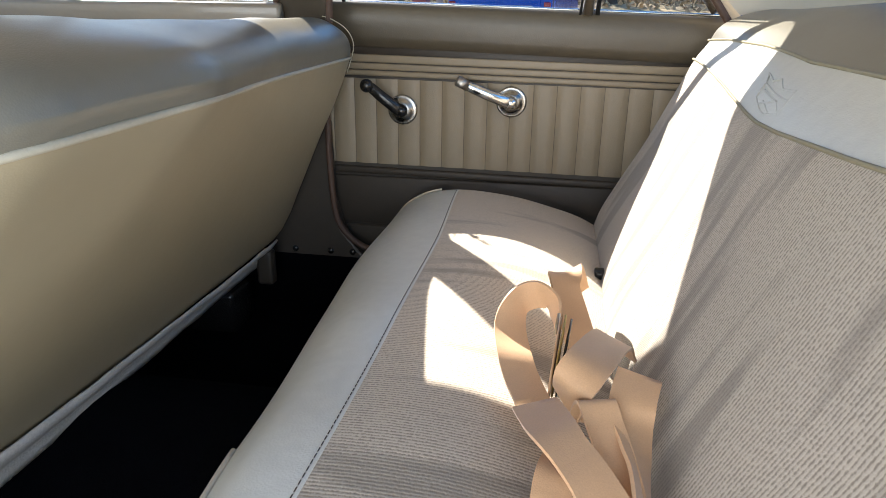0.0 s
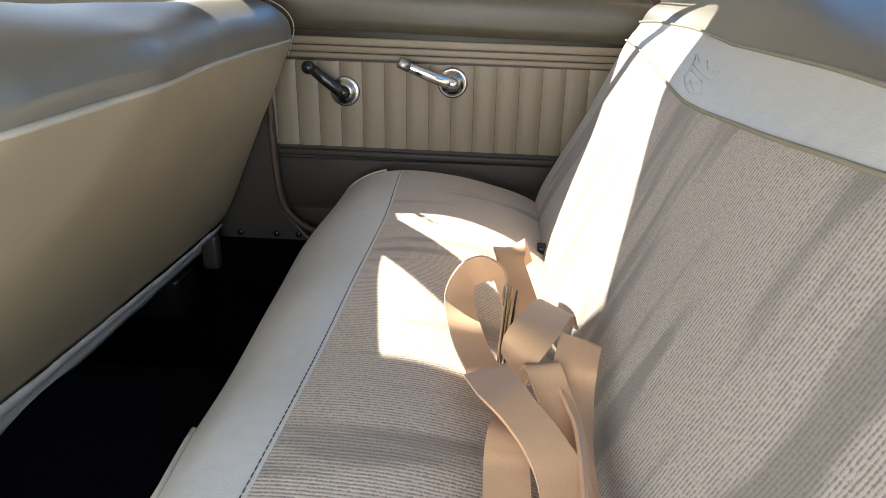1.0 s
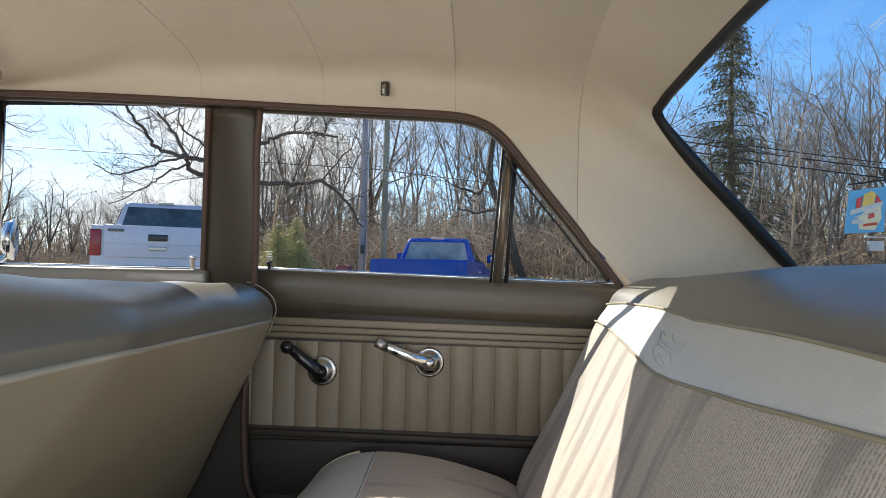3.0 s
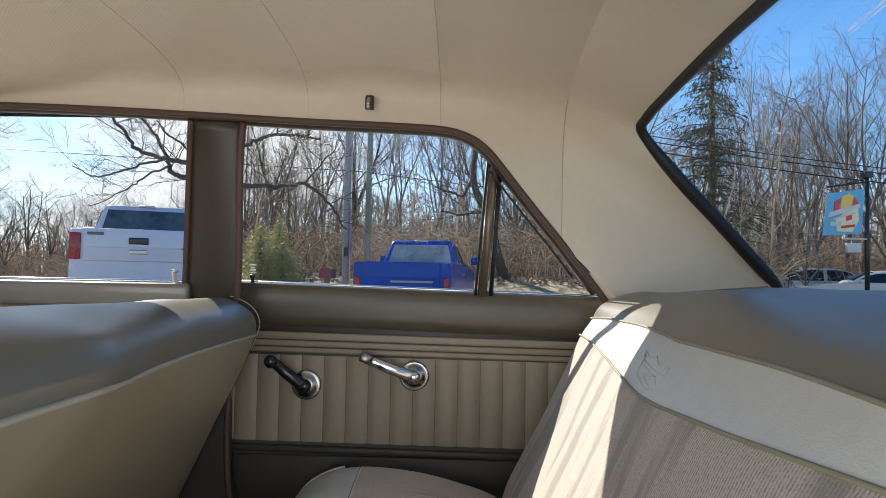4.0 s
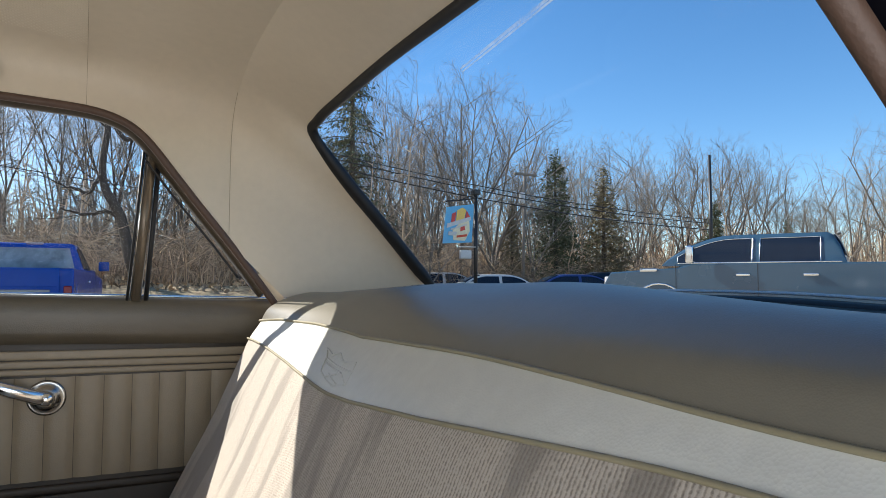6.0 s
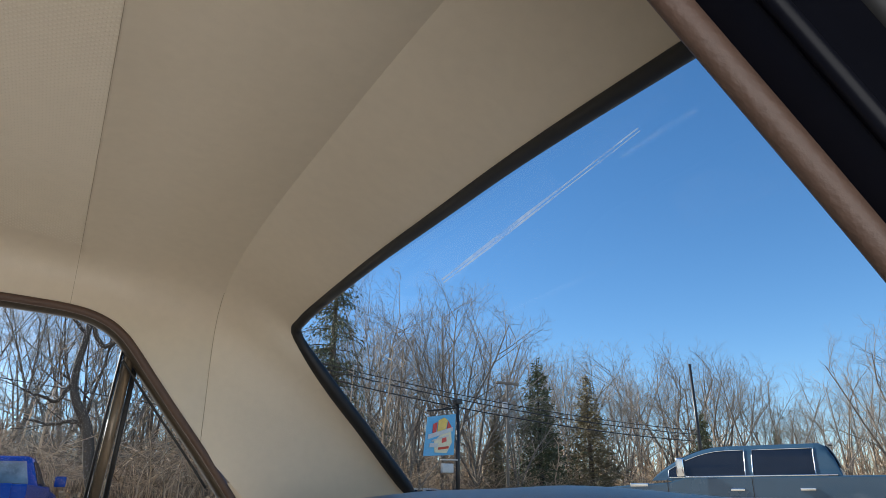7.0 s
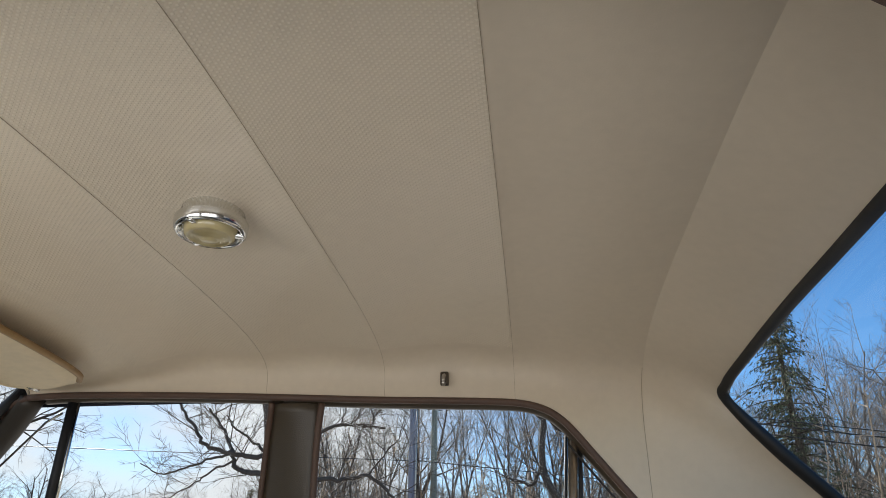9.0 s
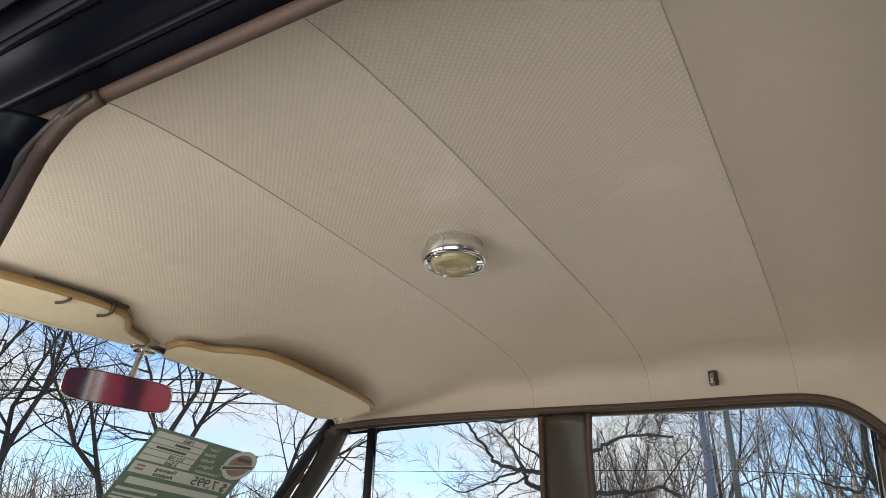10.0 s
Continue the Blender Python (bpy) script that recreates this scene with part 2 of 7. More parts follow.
M_HEM = surface("grey_woven_hem", (0.55, 0.52, 0.48), 0.85, 0.15, 20, 260, 0.5)


# ---- mesh helpers ----
def smooth_all(me):
    me.polygons.foreach_set("use_smooth", [True] * len(me.polygons))
    return me


def mesh_of(name, verts, faces, mat, smooth=True):
    me = bpy.data.meshes.new(name)
    me.from_pydata([tuple(v) for v in verts], [], faces)
    me.update()
    if smooth:
        smooth_all(me)
    for m in (mat if isinstance(mat, (list, tuple)) else [mat]):
        me.materials.append(m)
    return me


def thing(name, base, label, category, group="", kind=""):
    ob = new(name)
    ob.location = base
    return tagged(ob, label, category, group, kind)


def part(name, me, parent=None, label=""):
    """A mesh in world coordinates as one part of its thing."""
    ob = new(name, me)
    if parent is not None:
        ob.parent = parent
        base, p = Vector((0, 0, 0)), parent
        while p is not None:
            base += p.location
            p = p.parent
        ob.location = -base
    return tagged(ob, label) if label else ob


def solo(name, me, label, category, group="", kind=""):
    return tagged(new(name, me), label, category, group, kind)


def spline(points, n):
    """Catmull-Rom through the points, n steps per span."""
    p = [Vector(q) for q in points]
    p = [p[0] * 2 - p[1]] + p + [p[-1] * 2 - p[-2]]
    out = []
    for i in range(1, len(p) - 2):
        for k in range(n):
            t = k / n
            a, b, c, d = p[i - 1], p[i], p[i + 1], p[i + 2]
            out.append(0.5 * ((2 * b) + (c - a) * t + (2 * a - 5 * b + 4 * c - d) * t * t + (3 * b - a - 3 * c + d) * t ** 3))
    out.append(p[-2].copy())
    return out


def tube_data(path, radius, sides=8, closed=False, flat=1.0, up=Vector((0, 0, 1))):
    """Vertices and faces of a tube along a path; radius is a number or one per point."""
    verts, faces, n = [], [], len(path)
    for i, p in enumerate(path):
        a = path[i - 1] if (i or closed) else path[0]
        b = path[(i + 1) % n] if (i < n - 1 or closed) else path[-1]
        d = (Vector(b) - Vector(a)).normalized()
        s = d.cross(up)
        s = s.normalized() if s.length > 1e-4 else Vector((1, 0, 0))
        u = s.cross(d)
        r = radius[i] if isinstance(radius, (list, tuple)) else radius
        for k in range(sides):
            w = 2 * math.pi * (k + 0.5) / sides
            verts.append(Vector(p) + s * (r * math.cos(w)) + u * (r * flat * math.sin(w)))
    for i in range(n if closed else n - 1):
        for k in range(sides):
            a, b = i * sides + k, i * sides + (k + 1) % sides
            c, d = ((i + 1) % n) * sides + (k + 1) % sides, ((i + 1) % n) * sides + k
            faces.append((a, b, c, d))
    if not closed:
        faces.append(tuple(range(sides))[::-1])
        faces.append(tuple((n - 1) * sides + k for k in range(sides)))
    return verts, faces


def tube(name, path, radius, mat, sides=8, closed=False, flat=1.0):
    return mesh_of(name, *tube_data(path, radius, sides, closed, flat), mat)


def grid_mesh(name, rows, mats, pick=None, smooth=True):
    """A sheet from rows of points; pick(i, j) gives a face's material."""
    h, w = len(rows), len(rows[0])
    faces = [(i * w + j, i * w + j + 1, (i + 1) * w + j + 1, (i + 1) * w + j) for i in range(h - 1) for j in range(w - 1)]
    me = mesh_of(name, [p for r in rows for p in r], faces, mats, smooth)
    if pick:
        me.polygons.foreach_set("material_index", [pick(i, j) for i in range(h - 1) for j in range(w - 1)])
    return me


def facing(me, spot):
    """Turns a pane's faces towards a spot in the cabin."""
    a = me.polygons[len(me.polygons) // 2]
    if (Vector(spot) - a.center).dot(a.normal) < 0:
        me.flip_normals()
    return me


def thick(me, amount):
    """Gives a sheet its thickness, along its normals."""
    bm = bmesh.new()
    bm.from_mesh(me)
    bmesh.ops.recalc_face_normals(bm, faces=bm.faces[:])
    bmesh.ops.solidify(bm, geom=bm.faces[:], thickness=amount)
    bm.to_mesh(me)
    bm.free()
    return me


def box(name, x0, x1, y0, y1, z0, z1, mat, bevel=0.004, seg=2, m=None):
    bm = bmesh.new()
    bmesh.ops.create_cube(bm, size=1)
    for v in bm.verts:
        v.co = Vector(((x0, x1)[v.co.x > 0], (y0, y1)[v.co.y > 0], (z0, z1)[v.co.z > 0]))
    if bevel:
        bmesh.ops.bevel(bm, geom=bm.edges[:], offset=bevel, segments=seg, affect="EDGES", profile=0.6)
    if m is not None:
        bm.transform(m)
    me = bpy.data.meshes.new(name)
    bm.to_mesh(me)
    bm.free()
    if bevel:
        smooth_all(me)
    me.materials.append(mat)
    return me


def lathe(name, profile, mat, seg=28, m=None):
    """A turned shape about z from (radius, height) pairs."""
    verts, faces, n = [], [], len(profile)
    for k in range(seg):
        w = 2 * math.pi * k / seg
        verts += [Vector((r * math.cos(w), r * math.sin(w), z)) for r, z in profile]
    for k in range(seg):
        for i in range(n - 1):
            a, b = k * n + i, ((k + 1) % seg) * n + i
            faces.append((a, b, b + 1, a + 1))
    if m is not None:
        verts = [m @ v for v in verts]
    me = mesh_of(name, verts, faces, mat)
    bm = bmesh.new()
    bm.from_mesh(me)
    bmesh.ops.remove_doubles(bm, verts=bm.verts[:], dist=1e-6)
    bmesh.ops.recalc_face_normals(bm, faces=bm.faces[:])
    bm.to_mesh(me)
    bm.free()
    return me


def prism(name, outline, y0, y1, mat, bevel=0.0, m=None, seg=2):
    """An outline in x, z pulled along y."""
    bm = bmesh.new()
    f = bm.faces.new([bm.verts.new((x, y0, z)) for x, z in outline])
    r = bmesh.ops.extrude_face_region(bm, geom=[f])
    for v in [g for g in r["geom"] if isinstance(g, bmesh.types.BMVert)]:
        v.co.y = y1
    bmesh.ops.recalc_face_normals(bm, faces=bm.faces[:])
    if bevel:
        bmesh.ops.bevel(bm, geom=bm.edges[:], offset=bevel, segments=seg, affect="EDGES", profile=0.6)
    if m is not None:
        bm.transform(m)
    me = bpy.data.meshes.new(name)
    bm.to_mesh(me)
    bm.free()
    me.materials.append(mat)
    return me


def lerp(a, b, t):
    return a + (b - a) * t


def step(a, b, x):
    t = max(0.0, min(1.0, (x - a) / (b - a)))
    return t * t * (3 - 2 * t)


def mirror_y(pts):
    return [Vector((p[0], -p[1], p[2])) for p in pts]


# ---- the car's shell: floor, headlining, pillars, far doors ----
LACE_TOP = [(-1.10, 0.604, 1.290), (-0.98, 0.604, 1.293), (-0.743, 0.605, 1.287), (-0.506, 0.606, 1.277), (-0.277, 0.608, 1.266), (-0.059, 0.609, 1.258),
            (0.032, 0.612, 1.252), (0.083, 0.614, 1.237), (0.116, 0.618, 1.215), (0.142, 0.623, 1.188), (0.173, 0.628, 1.150), (0.223, 0.638, 1.090),
            (0.287, 0.650, 1.015), (0.350, 0.662, 0.937), (0.402, 0.672, 0.87)]
LACE = spline(LACE_TOP, 4)


# on the near side the rear of the opening sits a little further in
LACE_NEAR = [p - Vector((0.005, 0, 0.003)) * step(-0.08, 0.10, p.x) for p in LACE]


def edge_at(x, lace=LACE):
    """The side edge of the headlining at x: y and z."""
    for a, b in zip(lace, lace[1:]):
        if a.x <= x <= b.x:
            t = (x - a.x) / (b.x - a.x)
            return lerp(a.y, b.y, t), lerp(a.z, b.z, t)
    return (lace[0].y, lace[0].z) if x < lace[0].x else (lace[-1].y, lace[-1].z)


BOWS = (-0.79, -0.53, -0.263, 0.019, 0.285)


def liner_z(x):
    return 1.386 - 0.060 * step(-0.62, -0.98, x) - 0.012 * step(0.0, 0.3, x)


def section(x, n=25):
    """The cross-section of the headlining at x, from the near to the far side."""
    zc = liner_z(x)
    gap = min(abs(x - b) for b in BOWS)
    lift = 0.015 * min(1.0, gap / 0.12) ** 0.75
    lift *= step(0.16, 0.02, x) * step(-1.0, -0.76, x)
    pts = []
    for k in range(2 * n + 1):
        w = (k / n - 1) * math.pi / 2
        s, c = math.sin(w), math.cos(w)
        ye, ze = edge_at(x, LACE if k >= n else LACE_NEAR)
        drop = zc - ze
        y = ye * math.copysign(abs(s) ** 0.62, s)
        z = ze + drop * abs(c) ** (0.42 if drop < 0.2 else 0.30)
        pts.append(Vector((x, y, z + lift * abs(c) ** 0.35)))
    return pts


xs = sorted(set([round(-1.10 + 0.0325 * i, 4) for i in range(43)] + [b + d for b in BOWS for d in (-0.012, 0, 0.012)]))
xs = [x for x in xs if x <= 0.2851]
lin = [section(x) for x in xs]
solo("ceiling", grid_mesh("ceiling", lin, [M_LINER, M_SAIL], lambda i, j: 0 if 9 <= j <= 40 and xs[i] < 0.018 else 1), "cream perforated vinyl headlining stretched over bows", "ceiling", kind="structure")
for b in BOWS[1:4]:
    seam = [p + Vector((0, 0, -0.0004)) for p in section(b)][2:]
    solo("trim", tube("headlining_seam", seam, 0.00032, M_SEAM, 5), "fine stitched seam across the cream headlining", "seam", "headlining seams", "structure")

# rear window outline, far half then near half
GLASS_FAR = [(0.452, 0.0, 1.300), (0.447, 0.2, 1.295), (0.437, 0.4, 1.278), (0.430, 0.52, 1.262), (0.437, 0.572, 1.240), (0.516, 0.580, 1.146),
             (0.600, 0.590, 1.061), (0.710, 0.605, 0.948), (0.755, 0.600, 0.908), (0.80, 0.4, 0.905), (0.83, 0.2, 0.912), (0.84, 0.0, 0.914)]
half = spline(GLASS_FAR, 6)
LOOP = half + mirror_y(half[1:-1])[::-1]

# sail panels between the last bow and the rear window
crease = section(0.285)
n_c = len(crease)
top_side = [p for p in half if p.z > 0.93]


def along(path, t):
    f = t * (len(path) - 1)
    i = min(int(f), len(path) - 2)
    return path[i].lerp(path[i + 1], f - i)


rows = [crease]
for r in range(1, 10):
    row = []
    for k in range(n_c):
        u = k / (n_c - 1) * 2 - 1
        t = lerp(r / 9, (r - 1) / 8, step(0.80, 0.90, abs(u)))
        g = along(top_side, abs(u) ** 1.05)
        g = Vector((g.x, g.y if u > 0 else -g.y, g.z))
        a = crease[k]
        if abs(u) > 0.86:
            a = a + Vector((0.115 * (abs(u) - 0.86) / 0.14, 0, -0.112 * (abs(u) - 0.86) / 0.14))
        p = a.lerp(g, t)
        bulge = math.sin(math.pi * t) * 0.004
        row.append(p + Vector((0, math.copysign(bulge * abs(u) ** 2, u), bulge * (1 - abs(u)))))
    rows.append(row)
solo("sail_panel", grid_mesh("sail_panel", rows, M_SAIL), "smooth cream headlining panel wrapping the rear roof pillars", "ceiling panel", kind="structure")

for sgn in (1, -1):
    seam = [Vector((p.x - 0.0012, p.y - sgn * 0.0008, p.z - 0.0006)) for p in (crease[41:] if sgn > 0 else crease[:10])]
    solo("trim", tube("headlining_seam", seam, 0.0004, M_SEAM, 5), "fine stitched seam down the cream roof pillar", "seam", "headlining seams", "structure")

# lower corners, where the headlining tucks in behind the door opening
for sgn in (1, -1):
    low = [p for p in LACE if p.x > 0.335]
    tuck = [[Vector((p.x + dx, sgn * (p.y - dy), p.z)) for p in low] for dx, dy in ((-0.002, -0.002), (0.014, -0.003), (0.030, -0.004))]
    solo("sail_panel", thick(grid_mesh("sail_panel", tuck, M_SAIL), 0.002), "narrow cream headlining edge tucked behind the windlace", "ceiling panel", kind="structure")

# rear window: gasket and pane
gasket = tube("gasket", LOOP, [lerp(lerp(0.008, 0.0165, step(0.92, 0.96, p.z)), 0.0110, step(1.17, 1.25, p.z)) for p in LOOP], M_RUBBER, 10, True, 0.8)
rear_window = thing("window_1", (0.8, 0, 0.88), "curved rear window in a thick black rubber gasket", "window", kind="structure")
part("gasket", gasket, rear_window, "black rubber gasket")
pane_rows = []
for i in range(13):
    t = i / 12
    a = along(half, 0.02 + 0.96 * t)
    pane_rows.append([Vector((a.x + 0.012 * math.cos(math.pi * (j / 8 - 0.5)), a.y * (1 - j / 4), a.z + 0.006 * math.cos(math.pi * (j / 8 - 0.5)))) for j in range(9)])
pane = part("pane", facing(grid_mesh("pane", pane_rows, M_GLASS), (0.2, 0, 1.0)), rear_window, "clear curved glass")
pane.visible_shadow = False
part("moulding", tube("moulding", [p + Vector((0.02, 0, 0.012)) for p in half[-17:]] + [p + Vector((0.02, 0, 0.012)) for p in mirror_y(half[-17:-1])[::-1]], 0.0022, M_PALE, 6), rear_window, "bright lower moulding")
foot_line = half[-15:] + mirror_y(half[-15:-1])[::-1]
part("sill_trim", thick(grid_mesh("sill_trim", [[p + Vector((0.014, 0, 0.007)) for p in foot_line], [p + Vector((-0.016, 0, -0.002)) for p in foot_line], [p + Vector((-0.06, 0, -0.010)) for p in foot_line], [p + Vector((-0.10, 0, -0.012)) for p in foot_line]], M_SHELF), 0.003), rear_window, "dark dusty lower trim")

# windlace round the door openings, both sides
PILLAR_REAR = [(-0.402, 0.610, 1.262), (-0.410, 0.622, 1.17), (-0.419, 0.660, 0.93), (-0.440, 0.690, 0.78), (-0.448, 0.700, 0.66), (-0.443, 0.700, 0.49), (-0.425, 0.70, 0.41), (-0.370, 0.70, 0.362), (-0.30, 0.70, 0.350)]
PILLAR_FRONT = [(-0.515, 0.609, 1.266), (-0.536, 0.660, 1.176), (-0.563, 0.725, 0.93), (-0.568, 0.732, 0.78), (-0.575, 0.735, 0.6), (-0.58, 0.735, 0.42)]
NEAR_LEG = [(-0.400, 0.611, 1.266), (-0.432, 0.612, 1.259), (-0.450, 0.615, 1.236), (-0.456, 0.618, 1.213), (-0.453, 0.628, 1.15), (-0.456, 0.660, 0.93), (-0.458, 0.690, 0.78), (-0.458, 0.700, 0.66), (-0.450, 0.70, 0.49), (-0.425, 0.70, 0.41), (-0.370, 0.70, 0.362), (-0.30, 0.70, 0.350)]
for sgn in (1, -1):
    rear_line = PILLAR_REAR if sgn > 0 else NEAR_LEG
    f = (lambda q: [Vector(p) for p in q]) if sgn > 0 else mirror_y
    solo("trim", tube("windlace", f(LACE if sgn > 0 else LACE_NEAR), 0.0075 if sgn > 0 else 0.0066, M_LACE, 8), "brown cloth windlace along the roof edge of the doors", "windlace", "windlace", "structure")
    solo("trim", tube("windlace", f(spline(rear_line, 6)), 0.0075, M_LACE, 8), "brown cloth windlace down the centre pillar", "windlace", "windlace", "structure")
    solo("trim", tube("windlace", f(spline(PILLAR_FRONT, 6)), 0.0075, M_LACE, 8), "brown cloth windlace down the centre pillar", "windlace", "windlace", "structure")
    pr, pf = spline(rear_line, 6)[:40], spline(PILLAR_FRONT, 6)
    prow = []
    for i in range(25):
        a, b = along(pf, i / 24), along(pr, i / 24)
        prow.append(f([a.lerp(b, j / 6) + Vector((0, 0.012 * (1 - math.sin(math.pi * j / 6)) - 0.002, 0)) for j in range(7)]))
    solo("pillar", thick(grid_mesh("pillar", prow, M_PILLAR), 0.006), "brown vinyl covered centre door pillar", "pillar", kind="structure")
    # low pillar foot and sill
    foot = [(-0.62, 0.325), (-0.35, 0.325), (-0.38, 0.345), (-0.425, 0.40), (-0.445, 0.48), (-0.45, 0.66), (-0.57, 0.66), (-0.60, 0.45)]
    solo("pillar", prism("pillar_foot", foot, sgn * 0.702, sgn * 0.74, M_LOWER, 0.006), "dark brown lower pillar trim with screws", "pillar", kind="structure")
    for sx in (-0.545, -0.455, -0.40):
        solo("screw", lathe("screw", [(0, 0.004), (0.006, 0.003), (0.008, 0)], M_BLACK, 10, pose(sx, sgn * 0.702, 0.345, 90 * sgn)), "small dark screw in the sill trim", "screw", "sill screws")

# jamb outside the near opening: black painted channel and drip rail
near = mirror_y(LACE_NEAR)
jamb = []
for p in near[6:]:
    out = Vector((0.0, -1.0, 0.25)).normalized()
    jamb.append([p + Vector((0, -0.004, 0.006)), p + out * 0.02 + Vector((0, 0, 0.014)), p + out * 0.04 + Vector((0, 0, 0.004)), p + out * 0.07 + Vector((0, 0, 0.012)), p + out * 0.10 + Vector((0.0, 0, 0.03))])
solo("door_jamb", thick(grid_mesh("door_jamb", jamb, M_PAINT), 0.003), "black painted door jamb with a rubber seal", "door jamb", kind="structure")
solo("trim", tube("seal", [p + Vector((0, -0.045, 0.02)) for p in near[6:]], 0.006, M_RUBBER, 6), "black rubber door seal", "seal", kind="structure")
solo("trim", tube("windlace", spline([LACE[0], (-1.155, 0.618, 1.272), (-1.21, 0.640, 1.225), (-1.30, 0.668, 1.135), (-1.45, 0.705, 0.985)], 5), 0.0075, M_LACE, 8), "brown cloth windlace down the windscreen pillar", "windlace", "windlace", "structure")
for dy, dz in ((-0.024, 0.012), (-0.068, 0.014)):
    solo("trim", tube("jamb_ridge", [p + Vector((0, dy, dz)) for p in near[6:]], 0.0045, M_PAINT, 6), "glossy black ridge along the door jamb", "door jamb", kind="structure")
leg = mirror_y(spline(NEAR_LEG, 6)[8:48])
solo("door_jamb", thick(grid_mesh("door_jamb", [[p + Vector((-0.004, -0.003, 0)), p + Vector((-0.02, -0.03, 0)), p + Vector((-0.035, -0.04, 0)), p + Vector((-0.05, -0.10, 0))] for p in leg], M_PAINT), 0.003), "black painted pillar jamb beside the open door", "door jamb", kind="structure")

# roof skin, deck, body sides
roof = []
for i in range(21):
    x = -1.16 + i * 0.081
    ye, _ = edge_at(x)
    roof.append([Vector((x, 0.70 * math.sin(w), 1.295 + (0.155 - 0.06 * abs((i - 9) / 11) ** 2.5) * math.cos(w) ** 0.6 if abs(w) < 1.5 else 1.29)) for w in [math.pi / 2 * (k / 8 - 1) for k in range(17)]])
solo("roof", thick(grid_mesh("roof", roof, M_PAINT), 0.003), "dark glossy painted steel roof of the car", "roof", kind="structure")
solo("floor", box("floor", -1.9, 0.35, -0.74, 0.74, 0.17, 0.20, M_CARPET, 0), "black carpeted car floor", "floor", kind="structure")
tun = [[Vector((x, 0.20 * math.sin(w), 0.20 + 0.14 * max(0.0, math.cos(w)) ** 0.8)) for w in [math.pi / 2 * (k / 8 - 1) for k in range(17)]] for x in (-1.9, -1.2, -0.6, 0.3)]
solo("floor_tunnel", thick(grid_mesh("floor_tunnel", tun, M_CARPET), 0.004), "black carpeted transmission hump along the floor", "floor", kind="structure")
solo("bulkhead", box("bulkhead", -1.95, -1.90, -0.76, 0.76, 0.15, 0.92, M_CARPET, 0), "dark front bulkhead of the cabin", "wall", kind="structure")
solo("bulkhead", box("bulkhead", 0.70, 0.73, -0.66, 0.66, 0.17, 0.87, M_SHELF, 0), "dark board behind the rear seat", "wall", kind="structure")
solo("parcel_shelf", box("parcel_shelf", 0.56, 0.86, -0.62, 0.62, 0.884, 0.898, M_SHELF, 0.004), "dark parcel shelf below the rear window", "shelf", kind="structure")
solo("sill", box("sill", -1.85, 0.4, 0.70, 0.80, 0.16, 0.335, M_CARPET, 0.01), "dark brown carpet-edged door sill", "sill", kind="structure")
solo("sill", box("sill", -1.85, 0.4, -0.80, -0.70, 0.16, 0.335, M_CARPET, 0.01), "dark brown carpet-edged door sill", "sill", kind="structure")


def body_panel(name, x0, x1, z0, z1, sgn, label):
    rows_ = []
    for i in range(7):
        z = lerp(z0, z1, i / 6)
        y = 0.80 + 0.045 * math.sin(math.pi * (0.15 + 0.7 * i / 6))
        rows_.append([Vector((lerp(x0, x1, k / 10), sgn * y, z)) for k in range(11)])
    return solo(name, thick(grid_mesh(name, rows_, M_PAINT), 0.004), label, "car body", kind="structure")


body_panel("body_side", -0.5, 0.42, 0.25, 0.90, 1, "dark painted outer skin of the rear door")
body_panel("body_side", -1.5, -0.505, 0.25, 0.90, 1, "dark painted outer skin of the front door")
body_panel("body_side", 0.425, 1.75, 0.25, 0.90, 1, "dark painted rear wing of the car")
body_panel("body_side", 0.36, 1.75, 0.25, 0.90, -1, "dark painted rear wing of the car")
body_panel("body_side", -1.5, -0.47, 0.25, 0.90, -1, "dark painted outer skin of the front door")
body_panel("body_side", -2.75, -1.505, 0.25, 0.88, 1, "dark painted front wing of the car")
body_panel("body_side", -2.75, -1.505, 0.25, 0.88, -1, "dark painted front wing of the car")
deck = [[Vector((lerp(0.86, 1.75, i / 8), 0.80 * (k / 8 - 1), 0.875 + 0.02 * math.cos(math.pi / 2 * (k / 8 - 1)) - 0.03 * (i / 8) ** 2)) for k in range(17)] for i in range(9)]
solo("boot_lid", thick(grid_mesh("boot_lid", deck, M_PAINT), 0.004), "dark painted boot lid", "boot lid", kind="structure")
hood = [[Vector((lerp(-2.75, -1.62, i / 8), 0.80 * (k / 8 - 1), 0.80 + 0.09 * (i / 8) ** 0.6 + 0.03 * math.cos(math.pi / 2 * (k / 8 - 1)))) for k in range(17)] for i in range(9)]
solo("bonnet", thick(grid_mesh("bonnet", hood, M_PAINT), 0.004), "dark painted bonnet", "bonnet", kind="structure")
solo("dashboard", prism("dashboard", [(-1.9, 0.5), (-1.62, 0.55), (-1.5, 0.62), (-1.47, 0.78), (-1.55, 0.865), (-1.75, 0.885), (-1.9, 0.88)], -0.72, 0.72, M_DOOR, 0.01), "tan padded dashboard below the windscreen", "dashboard", kind="structure")


# ---- windscreen ----
def screen_pt(u, v):
    """Windscreen surface: u across, v from the header down."""
    y = u * lerp(0.60, 0.72, v)
    x = lerp(-1.13, -1.62, v) - 0.05 * (1 - u * u) + 0.02
    return Vector((x, y, lerp(1.318 + 0.036 * (1 - u * u), 0.88, v) + 0.012 * (1 - u * u)))


